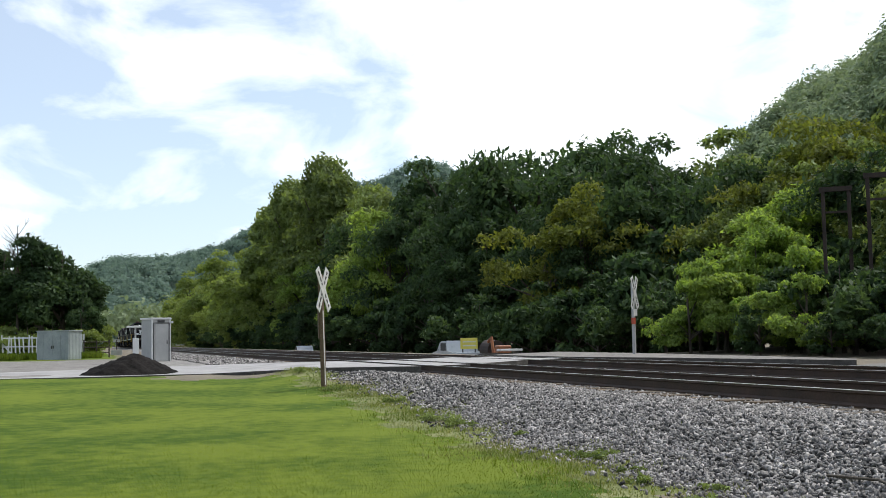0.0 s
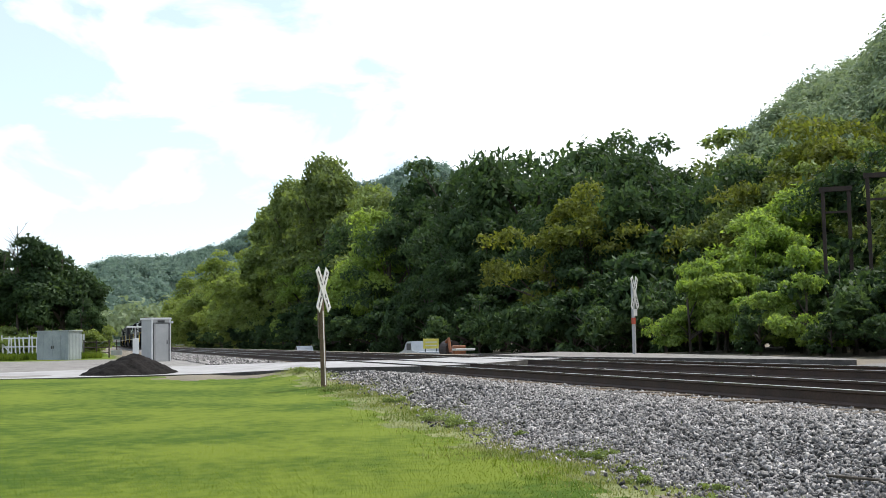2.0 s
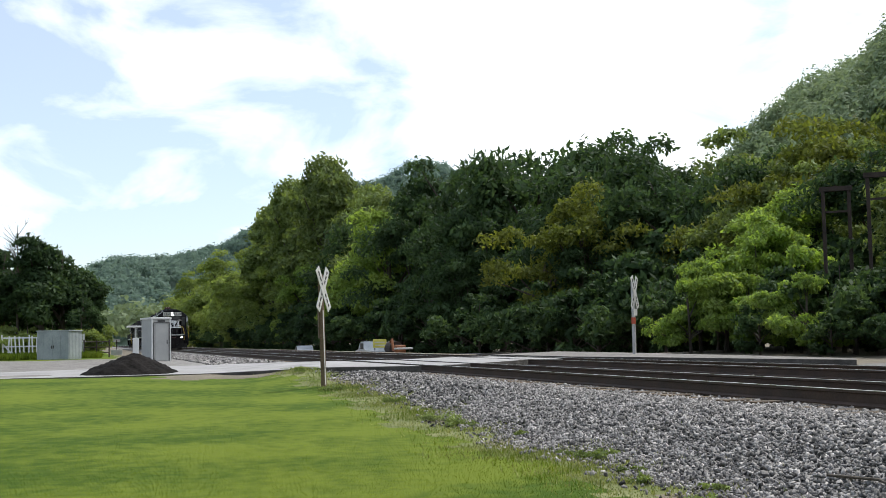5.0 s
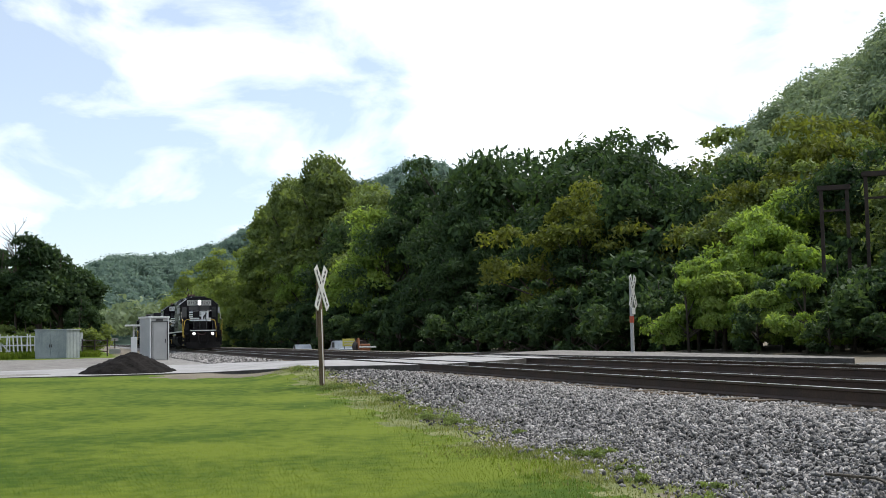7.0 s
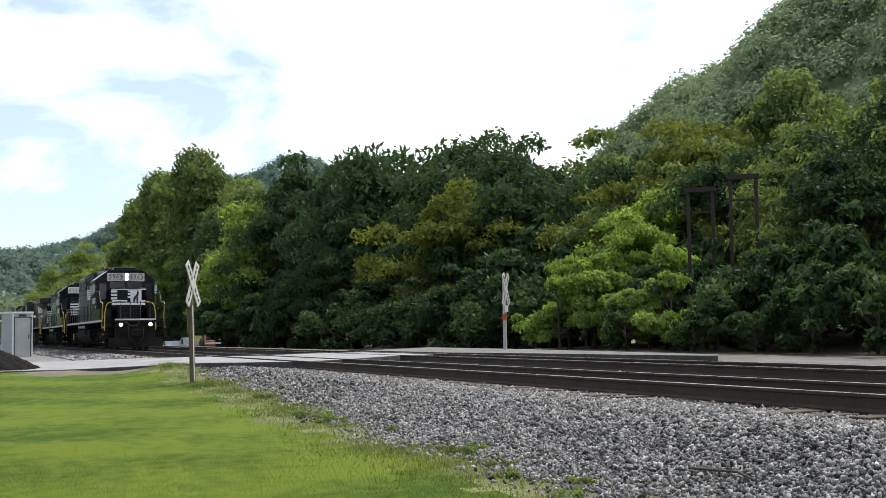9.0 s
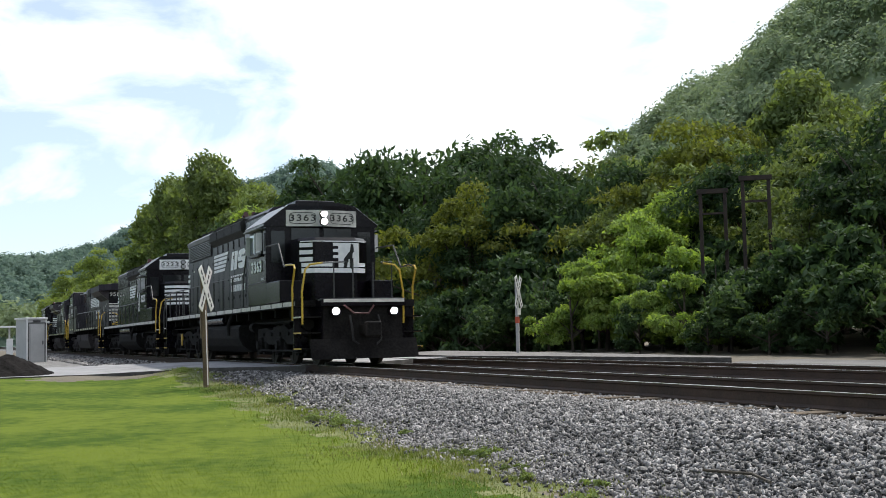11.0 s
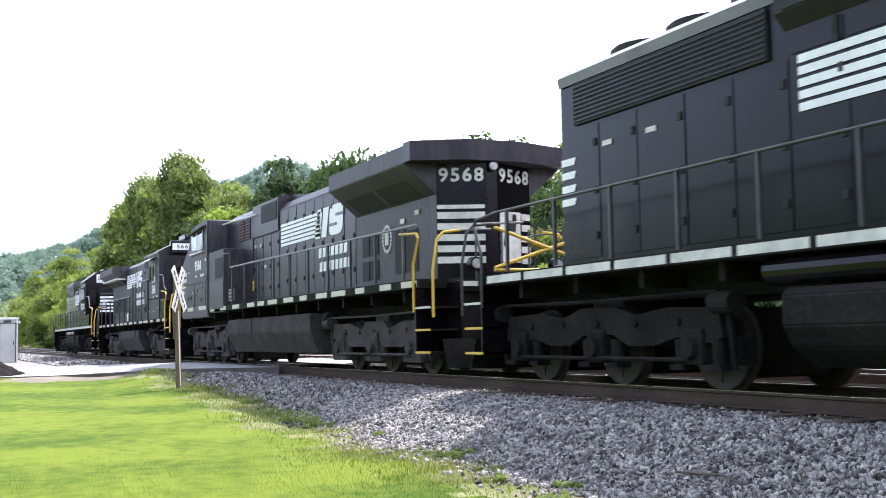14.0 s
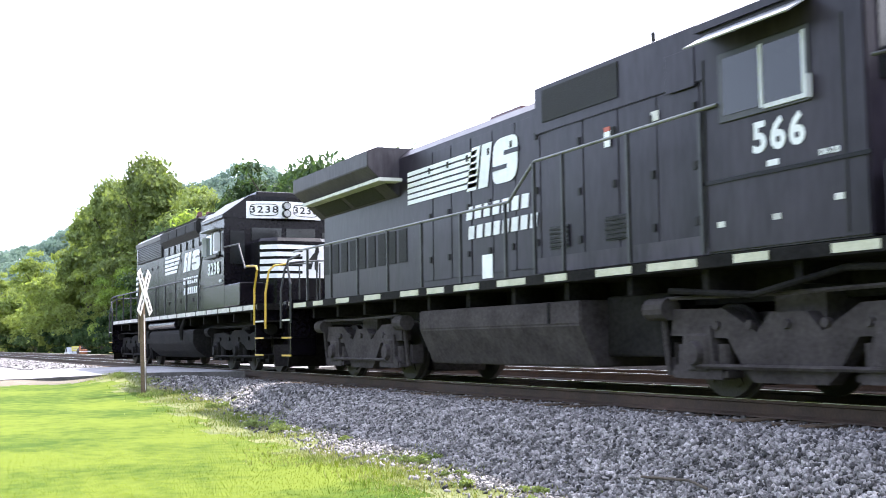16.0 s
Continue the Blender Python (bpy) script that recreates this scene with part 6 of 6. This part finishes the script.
    for s in (-1, 1):
        ubox("door_seam", 16.96, 17.0, s * 1.52, s * 1.535, 1.6, 4.2, M_DARK, cab)
        ubox("panel_seam", 18.74, 18.76, s * 1.532, s * 1.538, 1.75, 2.42, M_DARK, cab)
        ubox("window_sill", 17.45, 19.25, s * 1.52, s * 1.6, 3.38, 3.42, M_BLIND, cab, "pale window ledge")
        for u, z in ((17.6, 2.25), (18.3, 2.2), (18.55, 2.05), (19.2, 2.0), (19.6, 1.98), (17.75, 1.9)):
            ubox("latch", u, u + 0.05, s * 1.532, s * 1.545, z, z + 0.1, M_DARK, cab)
        ubox("sticker", 18.95, 19.05, s * 1.532, s * 1.536, 2.16, 2.21, M_WHITE, cab, "small white sticker")
        ubox("grab_iron", 19.45, 19.55, s * 1.52, s * 1.56, 2.84, 2.87, M_BLIND, cab)
        ubox("word_bar", 18.5, 18.64, s * 1.522, s * 1.527, 2.66, 2.72, M_WHITE, cab, "small white bar")
    lettering("road_number", number, 0.4, pose(-18.3, -1.526, 3.0) @ SIDE, M_WHITE, lo, "white numerals", 0.95, 0.03)
    lettering("model_code", "D9-40CW", 0.11, pose(-17.75, -1.526, 2.68) @ SIDE, M_WHITE, lo, "small white lettering", 1.0, 0.02)
    for u, z in ((3.4, 2.85), (2.7, 2.95), (13.4, 3.2), (14.0, 3.2), (13.0, 2.6)):
        side_shape("placard", [(u, z), (u - 0.2, z), (u - 0.2, z + 0.09), (u, z + 0.09)], 0.92, M_OFFWHITE, lo, "small white placard")
    vb = ubox("step_box", 14.5, 14.86, -1.42, -1.33, 1.78, 2.12, M_RAILGREY, lo, "pale perforated step box", 0.01)
    for zz in (1.85, 1.95, 2.05):
        for uu in (14.53, 14.61, 14.69, 14.77):
            ubox("hole", uu, uu + 0.05, -1.424, -1.42, zz - 0.025, zz + 0.025, M_DARK, vb)
    side_shape("placard", [(14.2, 2.05), (14.05, 2.05), (14.05, 2.32), (14.2, 2.32)], 0.918, M_YELLOW, lo, "small yellow placard")
    return lo, LEN


def dash_eight(number, label):
    """Four-axle engine with a narrow nose and an overhanging radiator at its back, cab first."""
    lo = locomotive(label)
    rng = random.Random(8)
    LEN = 19.4
    sill(lo, LEN, 1.4, 1.54, True)
    truck(lo, (2.6, 5.3), "two")
    truck(lo, (13.75, 16.45), "two")
    end_steps(lo, 0.6, 1.28, 1)
    end_steps(lo, LEN - 0.6, LEN - 1.28, -1, rails=M_RAILBLACK)
    sweep("fuel_tank", [(-1.45, 1.16), (1.45, 1.16), (1.45, 0.86), (1.22, 0.32), (-1.22, 0.32), (-1.45, 0.86)], 7.2, 11.9, M_GEAR_DUSTY, lo, "angular grey-black fuel tank", 0.02)
    ubox("battery_box", 5.9, 7.15, -1.1, 1.1, 0.45, 1.2, M_GEAR, lo, "dusty dark equipment box", 0.03)
    for s in (-1, 1):
        ubox("tank_strap", 7.9, 7.96, s * 1.45, s * 1.462, 0.88, 1.15, M_GEAR, lo)
        tube("brake_pipe", [(-5.6, s * 1.3, 1.2), (-4.2, s * 1.34, 1.1), (-3.0, s * 1.32, 1.3), (-1.8, s * 1.3, 1.25)], 0.035, M_GEAR, lo)
    top = [(-0.9, 1.54), (-0.9, 4.0), (-0.72, 4.16), (0.72, 4.16), (0.9, 4.0), (0.9, 1.54)]
    hood = sweep("long_hood", top, 4.5, 17.8, M_BLACK_DULL, lo, "dusty black engine hood with tall doors")
    hood_doors(hood, [9.0, 9.7, 10.4, 11.1, 11.8, 12.5, 13.3], 1.7, 3.9, 0.9, M_BLACK_DULL, rng)
    hood_doors(hood, [4.7, 5.5, 6.3, 7.1, 7.9, 8.8], 1.7, 3.6, 0.9, M_BLACK_DULL, rng)
    for s in (-1, 1):
        for a in np.arange(13.6, 17.5, 0.48):
            ubox("filter_panel", a, a + 0.34, s * 0.9, s * 0.914, 2.1, 2.7, M_DARK, hood, "dark tall filter opening", 0.004)
        for a in (6.94, 8.28):
            lv = ubox("louvre", a, a + 0.46, s * 0.912, s * 0.93, 1.93, 2.24, M_BLACK, hood)
            for k in range(5):
                ubox("slat", a, a + 0.46, s * 0.93, s * 0.945, 1.95 + k * 0.058, 1.98 + k * 0.058, M_DARK, lv)
        ubox("brake_screen", 7.05, 8.88, s * 0.93, s * 0.945, 3.74, 4.2, M_DARK, lo, "dark brake grid screen")
        ubox("gutter", 13.6, 17.7, s * 0.98, s * 1.4, 3.54, 3.6, M_OFFWHITE, lo, "pale ledge under the screens")
    sweep("brake_hump", [(-0.93, 3.6), (-0.93, 4.26), (-0.72, 4.36), (0.72, 4.36), (0.93, 4.26), (0.93, 3.6)], 4.7, 9.1, M_BLACK_DULL, lo, "raised housing behind the cab", 0.01)
    wing_radiator(lo, 13.9, 18.0, 3.3, 3.84, 4.2)
    sweep("exhaust_stack", [(-0.35, 4.16), (-0.3, 4.38), (0.3, 4.38), (0.35, 4.16)], 10.6, 11.6, M_HORN, lo, "rusty exhaust stack")
    tube("antenna", [(-6.9, -0.5, 4.3), (-6.9, -0.5, 4.58)], 0.03, M_DARK, lo)
    cab = prism("cab", [(2.5, 1.54), (2.5, 3.95), (4.7, 3.95), (4.7, 1.54)], -1.5, 1.5, M_BLACK_DULL, lo, "dusty black square cab", 0.02)
    sweep("cab_roof", [(-1.54, 3.9), (-1.54, 3.98), (-0.8, 4.38), (-0.5, 4.44), (0.5, 4.44), (0.8, 4.38), (1.54, 3.98), (1.54, 3.9)], 2.45, 4.75, M_BLACK_DULL, cab, "black cab roof with sloped sides")
    ubox("air_conditioner", 2.5, 3.7, -0.6, 0.6, 4.44, 4.64, M_BLACK, cab, "black roof unit", 0.04)
    ge_windows(cab, 3.15, 4.42, 2.87, 3.6, 2, 1.5)
    for s in (-1, 1):
        plate("sun_visor", [(-3.1, s * 1.5, 3.86), (-4.6, s * 1.5, 3.86), (-4.6, s * 1.8, 3.68), (-3.1, s * 1.8, 3.68)][::s], M_ROOF_PALE, cab, "pale sloping sun visor", 0.015)
        ubox("cab_seam", 2.47, 4.72, s * 1.5, s * 1.515, 2.26, 2.3, M_BLACK, cab)
        ubox("windshield", 2.48, 2.51, s * 0.95, s * 1.35, 2.95, 3.7, M_PANE, cab, "narrow front cab glass")
        ubox("front_window", 2.475, 2.51, min(s * 0.08, s * 0.74), max(s * 0.08, s * 0.74), 3.42, 3.82, M_PANE, cab, "windshield glass")
        ubox("side_box", 1.55, 2.35, s * 0.95, s * 1.5, 1.54, 2.2, M_BLACK, lo, "black side locker beside the nose", 0.02)
    bm = bmesh.new()
    add_box(bm, -2.5, -2.2, -1.15, 1.15, 3.9, 4.36, 0.03)
    brow = part("brow", bm, M_BLACK, cab)
    for s in (-1, 1):
        c = [(-2.185, s * 0.42, 4.02), (-2.195, s * 1.1, 4.02), (-2.195, s * 1.1, 4.26), (-2.185, s * 0.42, 4.26)]
        nb = plate("number_board", c if s > 0 else [c[1], c[0], c[3], c[2]], M_WHITE, cab, "white number board", 0.02)
        turn = Matrix.Translation((-2.162, s * 0.76, 4.14)) @ FRONT
        lettering("road_number", number, 0.2, turn, M_DARK, nb, "black numerals", 1.2)
        rim = disc("headlight", 2.15, s * 0.13, 4.12, 0.1, 0.08, M_BLACK, cab, "twin headlamp")
        disc("lens", 2.1, s * 0.13, 4.12, 0.075, 0.02, M_LENS, rim, "unlit headlamp")
        d = disc("ditch_light", 0.57, s * 0.75, 1.85, 0.12, 0.14, M_BLACK, lo, "round lamp on the deck edge")
        disc("lens", 0.49, s * 0.75, 1.85, 0.085, 0.02, M_LENS, d, "unlit lamp")
    nose = prism("short_hood", [(1.42, 1.54), (1.46, 3.2), (1.58, 3.34), (2.4, 3.42), (2.4, 1.54)], -0.9, 0.9, M_BLACK, lo, "black narrow nose", 0.04)
    for k in range(5):
        z = 1.98 + k * 0.19
        for y0, y1 in ((-0.86 + (4 - k) * 0.1, -0.02), (0.6, 0.86 - (4 - k) * 0.05)):
            plate("nose_stripe", [(-1.41, y0, z), (-1.41, y1, z), (-1.41, y1, z + 0.12), (-1.41, y0, z + 0.12)], M_WHITE, nose, "white painted stripe", 0.006)
    plate("emblem_patch", [(-1.41, 0.02, 1.98), (-1.41, 0.58, 1.98), (-1.41, 0.58, 2.86), (-1.41, 0.2, 2.86)], M_WHITE, nose, "white emblem patch", 0.005)
    plate("emblem_figure", [(-1.4, 0.2, 2.15), (-1.4, 0.36, 2.1), (-1.4, 0.5, 2.75), (-1.4, 0.38, 2.72)], M_DARK, nose, "", 0.005)
    plate("notice", [(-1.4, -0.72, 2.96), (-1.4, -0.4, 2.96), (-1.4, -0.4, 3.2), (-1.4, -0.72, 3.2)], M_WHITE, nose, "white notice plate", 0.005)
    for s in (-1, 1):
        tube("handrail", [(-2.4, s * 1.52, 3.12), (-1.75, s * 1.52, 3.08), (-1.5, s * 1.52, 2.65), (-1.1, s * 1.52, 2.5)], 0.021, M_RAILBLACK, lo)
        tube("handrail", [(-4.45, s * 1.52, 3.08), (-8.1, s * 1.52, 3.04), (-8.8, s * 1.52, 2.58)], 0.021, M_RAILGREY, lo, "raised handrail painted sunlit grey")
    handrail(lo, [(8.8, 2.58), (17.9, 2.6)], list(np.arange(8.9, 17.9, 1.36)), 1.54, M_RAILGREY, 1.52, "long walkway handrail painted sunlit grey")
    for u in (4.7, 6.0, 7.4, 8.1):
        ubox("handrail_post", u, u + 0.044, -1.54, -1.5, 1.54, 3.05, M_RAILBLACK, lo)
    for s in (-1, 1):
        for u, z in ((5.72, 3.64), (7.25, 3.14)):
            st = ubox("warning_sticker", u, u + 0.13, s * 0.93, s * 0.936, z, z + 0.2, M_WHITE, hood, "white warning sticker with a red top")
            ubox("sticker_top", u, u + 0.13, s * 0.93, s * 0.9365, z + 0.2, z + 0.26, M_RED, st)
        ubox("inspection_door", 5.55, 6.08, s * 0.93, s * 0.942, 3.56, 4.02, M_BLACK_DULL, hood, "small hinged door", 0.006)
        ubox("lower_lip", 4.72, 9.1, s * 0.914, s * 0.97, 1.6, 1.82, M_DUST, hood, "dusty lower panel")
        ubox("word_bar", 3.6, 3.76, s * 1.503, s * 1.508, 2.33, 2.39, M_WHITE, cab, "small white bar")
        for u, z in ((4.4, 1.8), (3.6, 1.8), (2.8, 1.9)):
            ubox("sticker", u, u + 0.11, s * 1.5, s * 1.506, z, z + 0.06, M_OFFWHITE, cab, "small pale sticker")
        for u in (2.75, 4.66):
            ubox("panel_seam", u, u + 0.025, s * 1.5, s * 1.508, 1.6, 3.6, M_DARK, cab)
    monogram(lo, 13.5, 9.6, 3.1, 3.68, 0.918, False)
    name_bars(lo, 11.3, 9.05, 2.28, 2.8, 0.918)
    lettering("model_code", "D8-32B", 0.08, pose(-2.95, -1.506, 2.36) @ SIDE, M_WHITE, lo, "small white lettering", 1.0, 0.02)
    lettering("road_number", number, 0.42, pose(-3.6, -1.506, 2.62) @ SIDE, M_WHITE, lo, "white numerals", 1.0, 0.03)
    side_shape("placard", [(9.6, 1.56), (9.3, 1.56), (9.3, 1.9), (9.6, 1.9)], 1.51, M_WHITE, lo, "white placard at the sill")
    for u, z in ((6.4, 3.3), (5.2, 2.1)):
        side_shape("placard", [(u, z), (u - 0.15, z), (u - 0.15, z + 0.12), (u, z + 0.12)], 0.92 if u > 4.6 else 1.51, M_OFFWHITE, lo, "small white placard")
    return lo, LEN


e1, n1 = sd_engine("3363", True, "black diesel locomotive with lit headlamps leading the train", True)
e2, n2 = sd_engine("3223", False, "glossy black diesel locomotive with a striped white nose", False)
e3, n3 = dash_nine("9568", "dusty black wide-cab diesel locomotive running radiator end first")
e4, n4 = dash_eight("566", "dusty black four-axle diesel locomotive with overhanging radiator")
e5, n5 = sd_engine("3238", False, "black diesel locomotive with striped nose, last of the train", False)
leaf = box("cab_door", -6.64, -6.1, -1.47, -1.43, 2.28, 3.78, M_BLIND, e2, "pale grey cab door standing open", 0.01)
box("pane", -6.56, -6.2, -1.478, -1.47, 2.98, 3.66, M_CHROME, leaf, "door window mirroring the sky")
for y0, y1 in ((-1.0, 0.9), (0.9, -1.0)):
    tube("end_brace", [(-20.3, y0, 1.75), (-20.3, y1, 2.4)], 0.03, M_YELLOW, e2, "yellow crossed end brace")
tube("end_brace", [(-20.3, -1.0, 1.72), (-20.3, 0.9, 1.72)], 0.03, M_YELLOW, e2, "yellow end bar")
bracket = box("yellow_bracket", -17.87, -17.6, -1.3, -1.26, 0.67, 0.92, M_YELLOW, e1, "yellow painted bracket on the truck", 0.008)
box("yellow_bracket", -17.79, -17.68, -1.3, -1.26, 0.5, 0.72, M_YELLOW, e1, "yellow painted bracket on the truck", 0.008)
TRAIN = [(e1, 0.0), (e2, 20.98), (e3, 41.96), (e4, 64.3), (e5, 83.7)]
# true heights over the rail
for loco, tall in ((e1, 0.975), (e2, 0.955), (e3, 0.957), (e4, 0.952), (e5, 0.96)):
    loco.scale = (1.0, 1.0, tall)

# ---- loose ballast and grass ----
def stones(name, seed, n, xr, yr, size, label, dens=None):
    """Broken stones: eight-cornered lumps, each turned and shaped at random, lying on the ground."""
    rng = np.random.default_rng(seed)
    x, y = rng.uniform(*xr, n), rng.uniform(*yr, n)
    keep = np.ones(n, bool) if dens is None else rng.random(n) < dens(x, y)
    x, y = x[keep], y[keep]
    n = len(x)
    s = size * rng.uniform(0.45, 1.25, n)
    cube = np.array([(a, b, c) for a in (-1, 1) for b in (-1, 1) for c in (-1, 1)], float)
    v = cube[None] * rng.uniform(0.45, 1.0, (n, 8, 3)) * np.stack([s * 1.1, s * rng.uniform(0.45, 0.95, n), s * rng.uniform(0.22, 0.55, n)], 1)[:, None]
    q = rng.normal(size=(n, 4))
    q /= np.linalg.norm(q, axis=1)[:, None]
    w, i, j, k = q.T
    rot = np.stack([1 - 2 * (j * j + k * k), 2 * (i * j - k * w), 2 * (i * k + j * w), 2 * (i * j + k * w), 1 - 2 * (i * i + k * k), 2 * (j * k - i * w), 2 * (i * k - j * w), 2 * (j * k + i * w), 1 - 2 * (i * i + j * j)], 1).reshape(n, 3, 3)
    v = np.einsum("nij,nkj->nki", rot, v)
    z = ground_z(x, y) + s * rng.uniform(0.0, 0.6, n)
    v += np.stack([x, y, z], 1)[:, None]
    quads = np.array([(0, 1, 3, 2), (4, 6, 7, 5), (0, 4, 5, 1), (2, 3, 7, 6), (0, 2, 6, 4), (1, 5, 7, 3)])
    f = (np.arange(n)[:, None, None] * 8 + quads[None]).reshape(-1, 4)
    ob = fast_mesh(name, v.reshape(-1, 3), f, M_STONE)
    return tagged(ob, label, "ballast", kind="stuff")


def foot_of_bank(x):
    return 5.15 + 1.05 * smoothstep(-12, -27, x)


def on_bank(x, y):
    d = y - foot_of_bank(x) - wob(x, y, 0.35)
    return np.clip(0.05 + 0.95 * smoothstep(-0.25, 0.75, d), 0, 1) * (d > -0.4) * ((x > -28.2 - (7.9 - y) * 2.02) | (x < -38 - (7.9 - y) * 1.02))


stones("near_ballast", 41, 66000, (-19, -4), (4.6, 7.75), 0.031, "loose grey broken ballast stones on the bank", on_bank)
stones("bank_ballast", 42, 24000, (-40, -19), (5.0, 7.7), 0.04, "loose grey broken ballast stones on the bank", on_bank)
stones("far_ballast", 43, 9000, (-110, -42.5), (5.0, 7.6), 0.07, "loose grey ballast beyond the crossing", None)
stones("shoulder_ballast", 45, 16000, (-30, -4), (7.3, 8.08), 0.036, "grey ballast heaped round the tie ends", None)
stones("crib_ballast", 44, 10000, (-60, -4), (7.4, 14.9), 0.045, "ballast between ties and tracks", lambda x, y: ((x > -28) | (x < -41)) * 1.0 * (abs(abs(y - 8.89) - 0.753) > 0.12) * (abs(abs(y - 13.25) - 0.753) > 0.12))


def blades(name, seed, n, xr, yr, h, w, material, label, dens, lean=0.5):
    rng = np.random.default_rng(seed)
    x, y = rng.uniform(*xr, n), rng.uniform(*yr, n)
    keep = rng.random(n) < dens(x, y)
    x, y = x[keep], y[keep]
    n = len(x)
    z = ground_z(x, y) - 0.01
    a = rng.uniform(0, 2 * np.pi, n)
    hh = h * rng.uniform(0.45, 1.3, n)
    dx, dy = np.cos(a), np.sin(a)
    b = rng.uniform(0, 2 * np.pi, n)
    lx, ly = np.cos(b) * hh * lean * rng.random(n), np.sin(b) * hh * lean * rng.random(n)
    base = np.stack([x, y, z], 1)
    side = np.stack([dx, dy, 0 * x], 1) * (w * rng.uniform(0.6, 1.3, n))[:, None]
    tip = base + np.stack([lx, ly, hh], 1)
    v = np.stack([base - side, base + side, tip], 1).reshape(-1, 3)
    ob = fast_mesh(name, v, np.arange(len(v)).reshape(-1, 3), material)
    return tagged(ob, label, "grass", kind="stuff")


def on_lawn(x, y):
    d = foot_of_bank(x) + wob(x, y, 0.4) - 0.6 + 0.35 * smoothstep(-20, -12, x) - y
    return smoothstep(-0.1, 0.5, d) * (x > -37.2 + wob(y, x, 0.4)) * ((x > -28.4 - (7.9 - y) * 2.02))


def near_lawn(x, y):
    r = np.hypot(x, y)
    return on_lawn(x, y) * np.clip(13.0 / r, 0.0, 1) ** 1.2 * smoothstep(27, 15, r)


def verge(x, y):
    d = y - foot_of_bank(x) - wob(x, y, 0.5)
    return np.exp(-((d + 0.25) / 0.55) ** 2) * (0.3 + 0.7 * (np.sin(x * 0.9) + np.sin(x * 2.3 + 1) > 0)) * (x > -36)


blades("lawn", 51, 190000, (-38, -7.5), (-4.5, 6.2), 0.018, 0.009, M_GRASS, "short mown bright green lawn", near_lawn)
blades("lawn_near", 52, 90000, (-17, -7.5), (-1.2, 5.2), 0.02, 0.0065, M_GRASS, "short mown bright green lawn", lambda x, y: on_lawn(x, y) * smoothstep(17.5, 10.0, np.hypot(x, y)))
blades("verge_weeds", 53, 120000, (-38, -8), (3.6, 7.0), 0.05, 0.009, M_WEED, "dry grass and weeds along the ballast's foot", verge, 0.9)
blades("verge_grass", 54, 26000, (-38, -8), (3.6, 6.6), 0.075, 0.007, M_GRASS, "longer green grass at the lawn's edge", lambda x, y: verge(x, y + 0.35) * (wob(x, y, 1.0) > -0.1), 0.8)
blades("yard_grass", 55, 30000, (-99, -82), (-9, 1.0), 0.4, 0.03, M_GRASS, "rough grass round the shed and fence", lambda x, y: 1.0 * ((x < -86) | (y < -3.6)), 0.6)


def tuft(x, y, r, n, seed):
    rng = np.random.default_rng(seed)
    cs = np.array([[x + rng.uniform(-r, r), y + rng.uniform(-r, r), float(ground_z(x, y)) + rng.uniform(0.01, 0.06)] for _ in range(8)])
    v, f = leaf_cloud(rng, cs, np.full(8, r * 0.4), n, 0.022)
    ob = fast_mesh("weed_tuft", v, f, M_LEAF)
    tagged(ob, "small green weed growing in the ballast", "weed", group="weeds in the ballast", kind="stuff")


for i, (x, y, r) in enumerate(((-10.9, 5.2, 0.1), (-9.4, 5.3, 0.09), (-10.1, 4.9, 0.13), (-12.6, 5.2, 0.1), (-28.6, 5.2, 0.3), (-8.9, 4.9, 0.14), (-14.8, 5.5, 0.09))):
    tuft(x, y, r, 26, 60 + i)
for i, (x, y, r) in enumerate(((-26.4, 5.35, 0.32), (-17.7, 5.25, 0.3), (-16.9, 5.3, 0.22), (-12.0, 5.35, 0.2), (-31.6, 5.6, 0.35), (-22.0, 5.6, 0.22))):
    tuft(x, y, r, 90, 80 + i)
tube("dead_stick", [(-8.6, 5.9, float(ground_z(-8.6, 5.9)) + 0.05), (-8.0, 5.95, float(ground_z(-8.0, 5.95)) + 0.06), (-7.7, 5.9, float(ground_z(-7.7, 5.9)) + 0.05)], 0.012, M_BARK)
tagged(bpy.data.objects["dead_stick"], "thin dark dead stick lying on the ballast", "stick")

def motions():
    """The train runs through at about 17 metres a second."""
    times = [0, 2, 4, 6, 8, 10, 11, 12, 13, 14, 15, 16]
    for loco, back in TRAIN:
        rows = []
        for t in times:
            d = t - 12
            s = -9.0 + 17.07 * d + 0.012 * d * d - back
            rows.append((t, pose(s, TRACK_Y[0], 0)))
        walk(loco, rows)

    # wheels roll without slipping
    for ws in WHEELSETS:
        spot = ws.location.copy()
        rows = []
        for k in range(481):
            t = k / 30
            d = t - 12
            turn = (17.07 * d + 0.012 * d * d) / 0.51
            rows.append((t, pose(*spot, 0, math.degrees(turn) % 360, 0)))
        walk(ws, rows)
    # the work truck and its trailer creep along the far road, away from the crossing
    drive = [(0.0, -66.4), (1.5, -72.2), (3.5, -80.5), (7.0, -98.1), (8.5, -105.4), (16.0, -151.8)]
    walk(pickup, [(t, pose(x, 20.9, ROAD_Z - 0.02)) for t, x in drive])
    walk(trailer, [(t, pose(x + 4.1, 20.9, ROAD_Z - 0.02)) for t, x in drive])


motions()
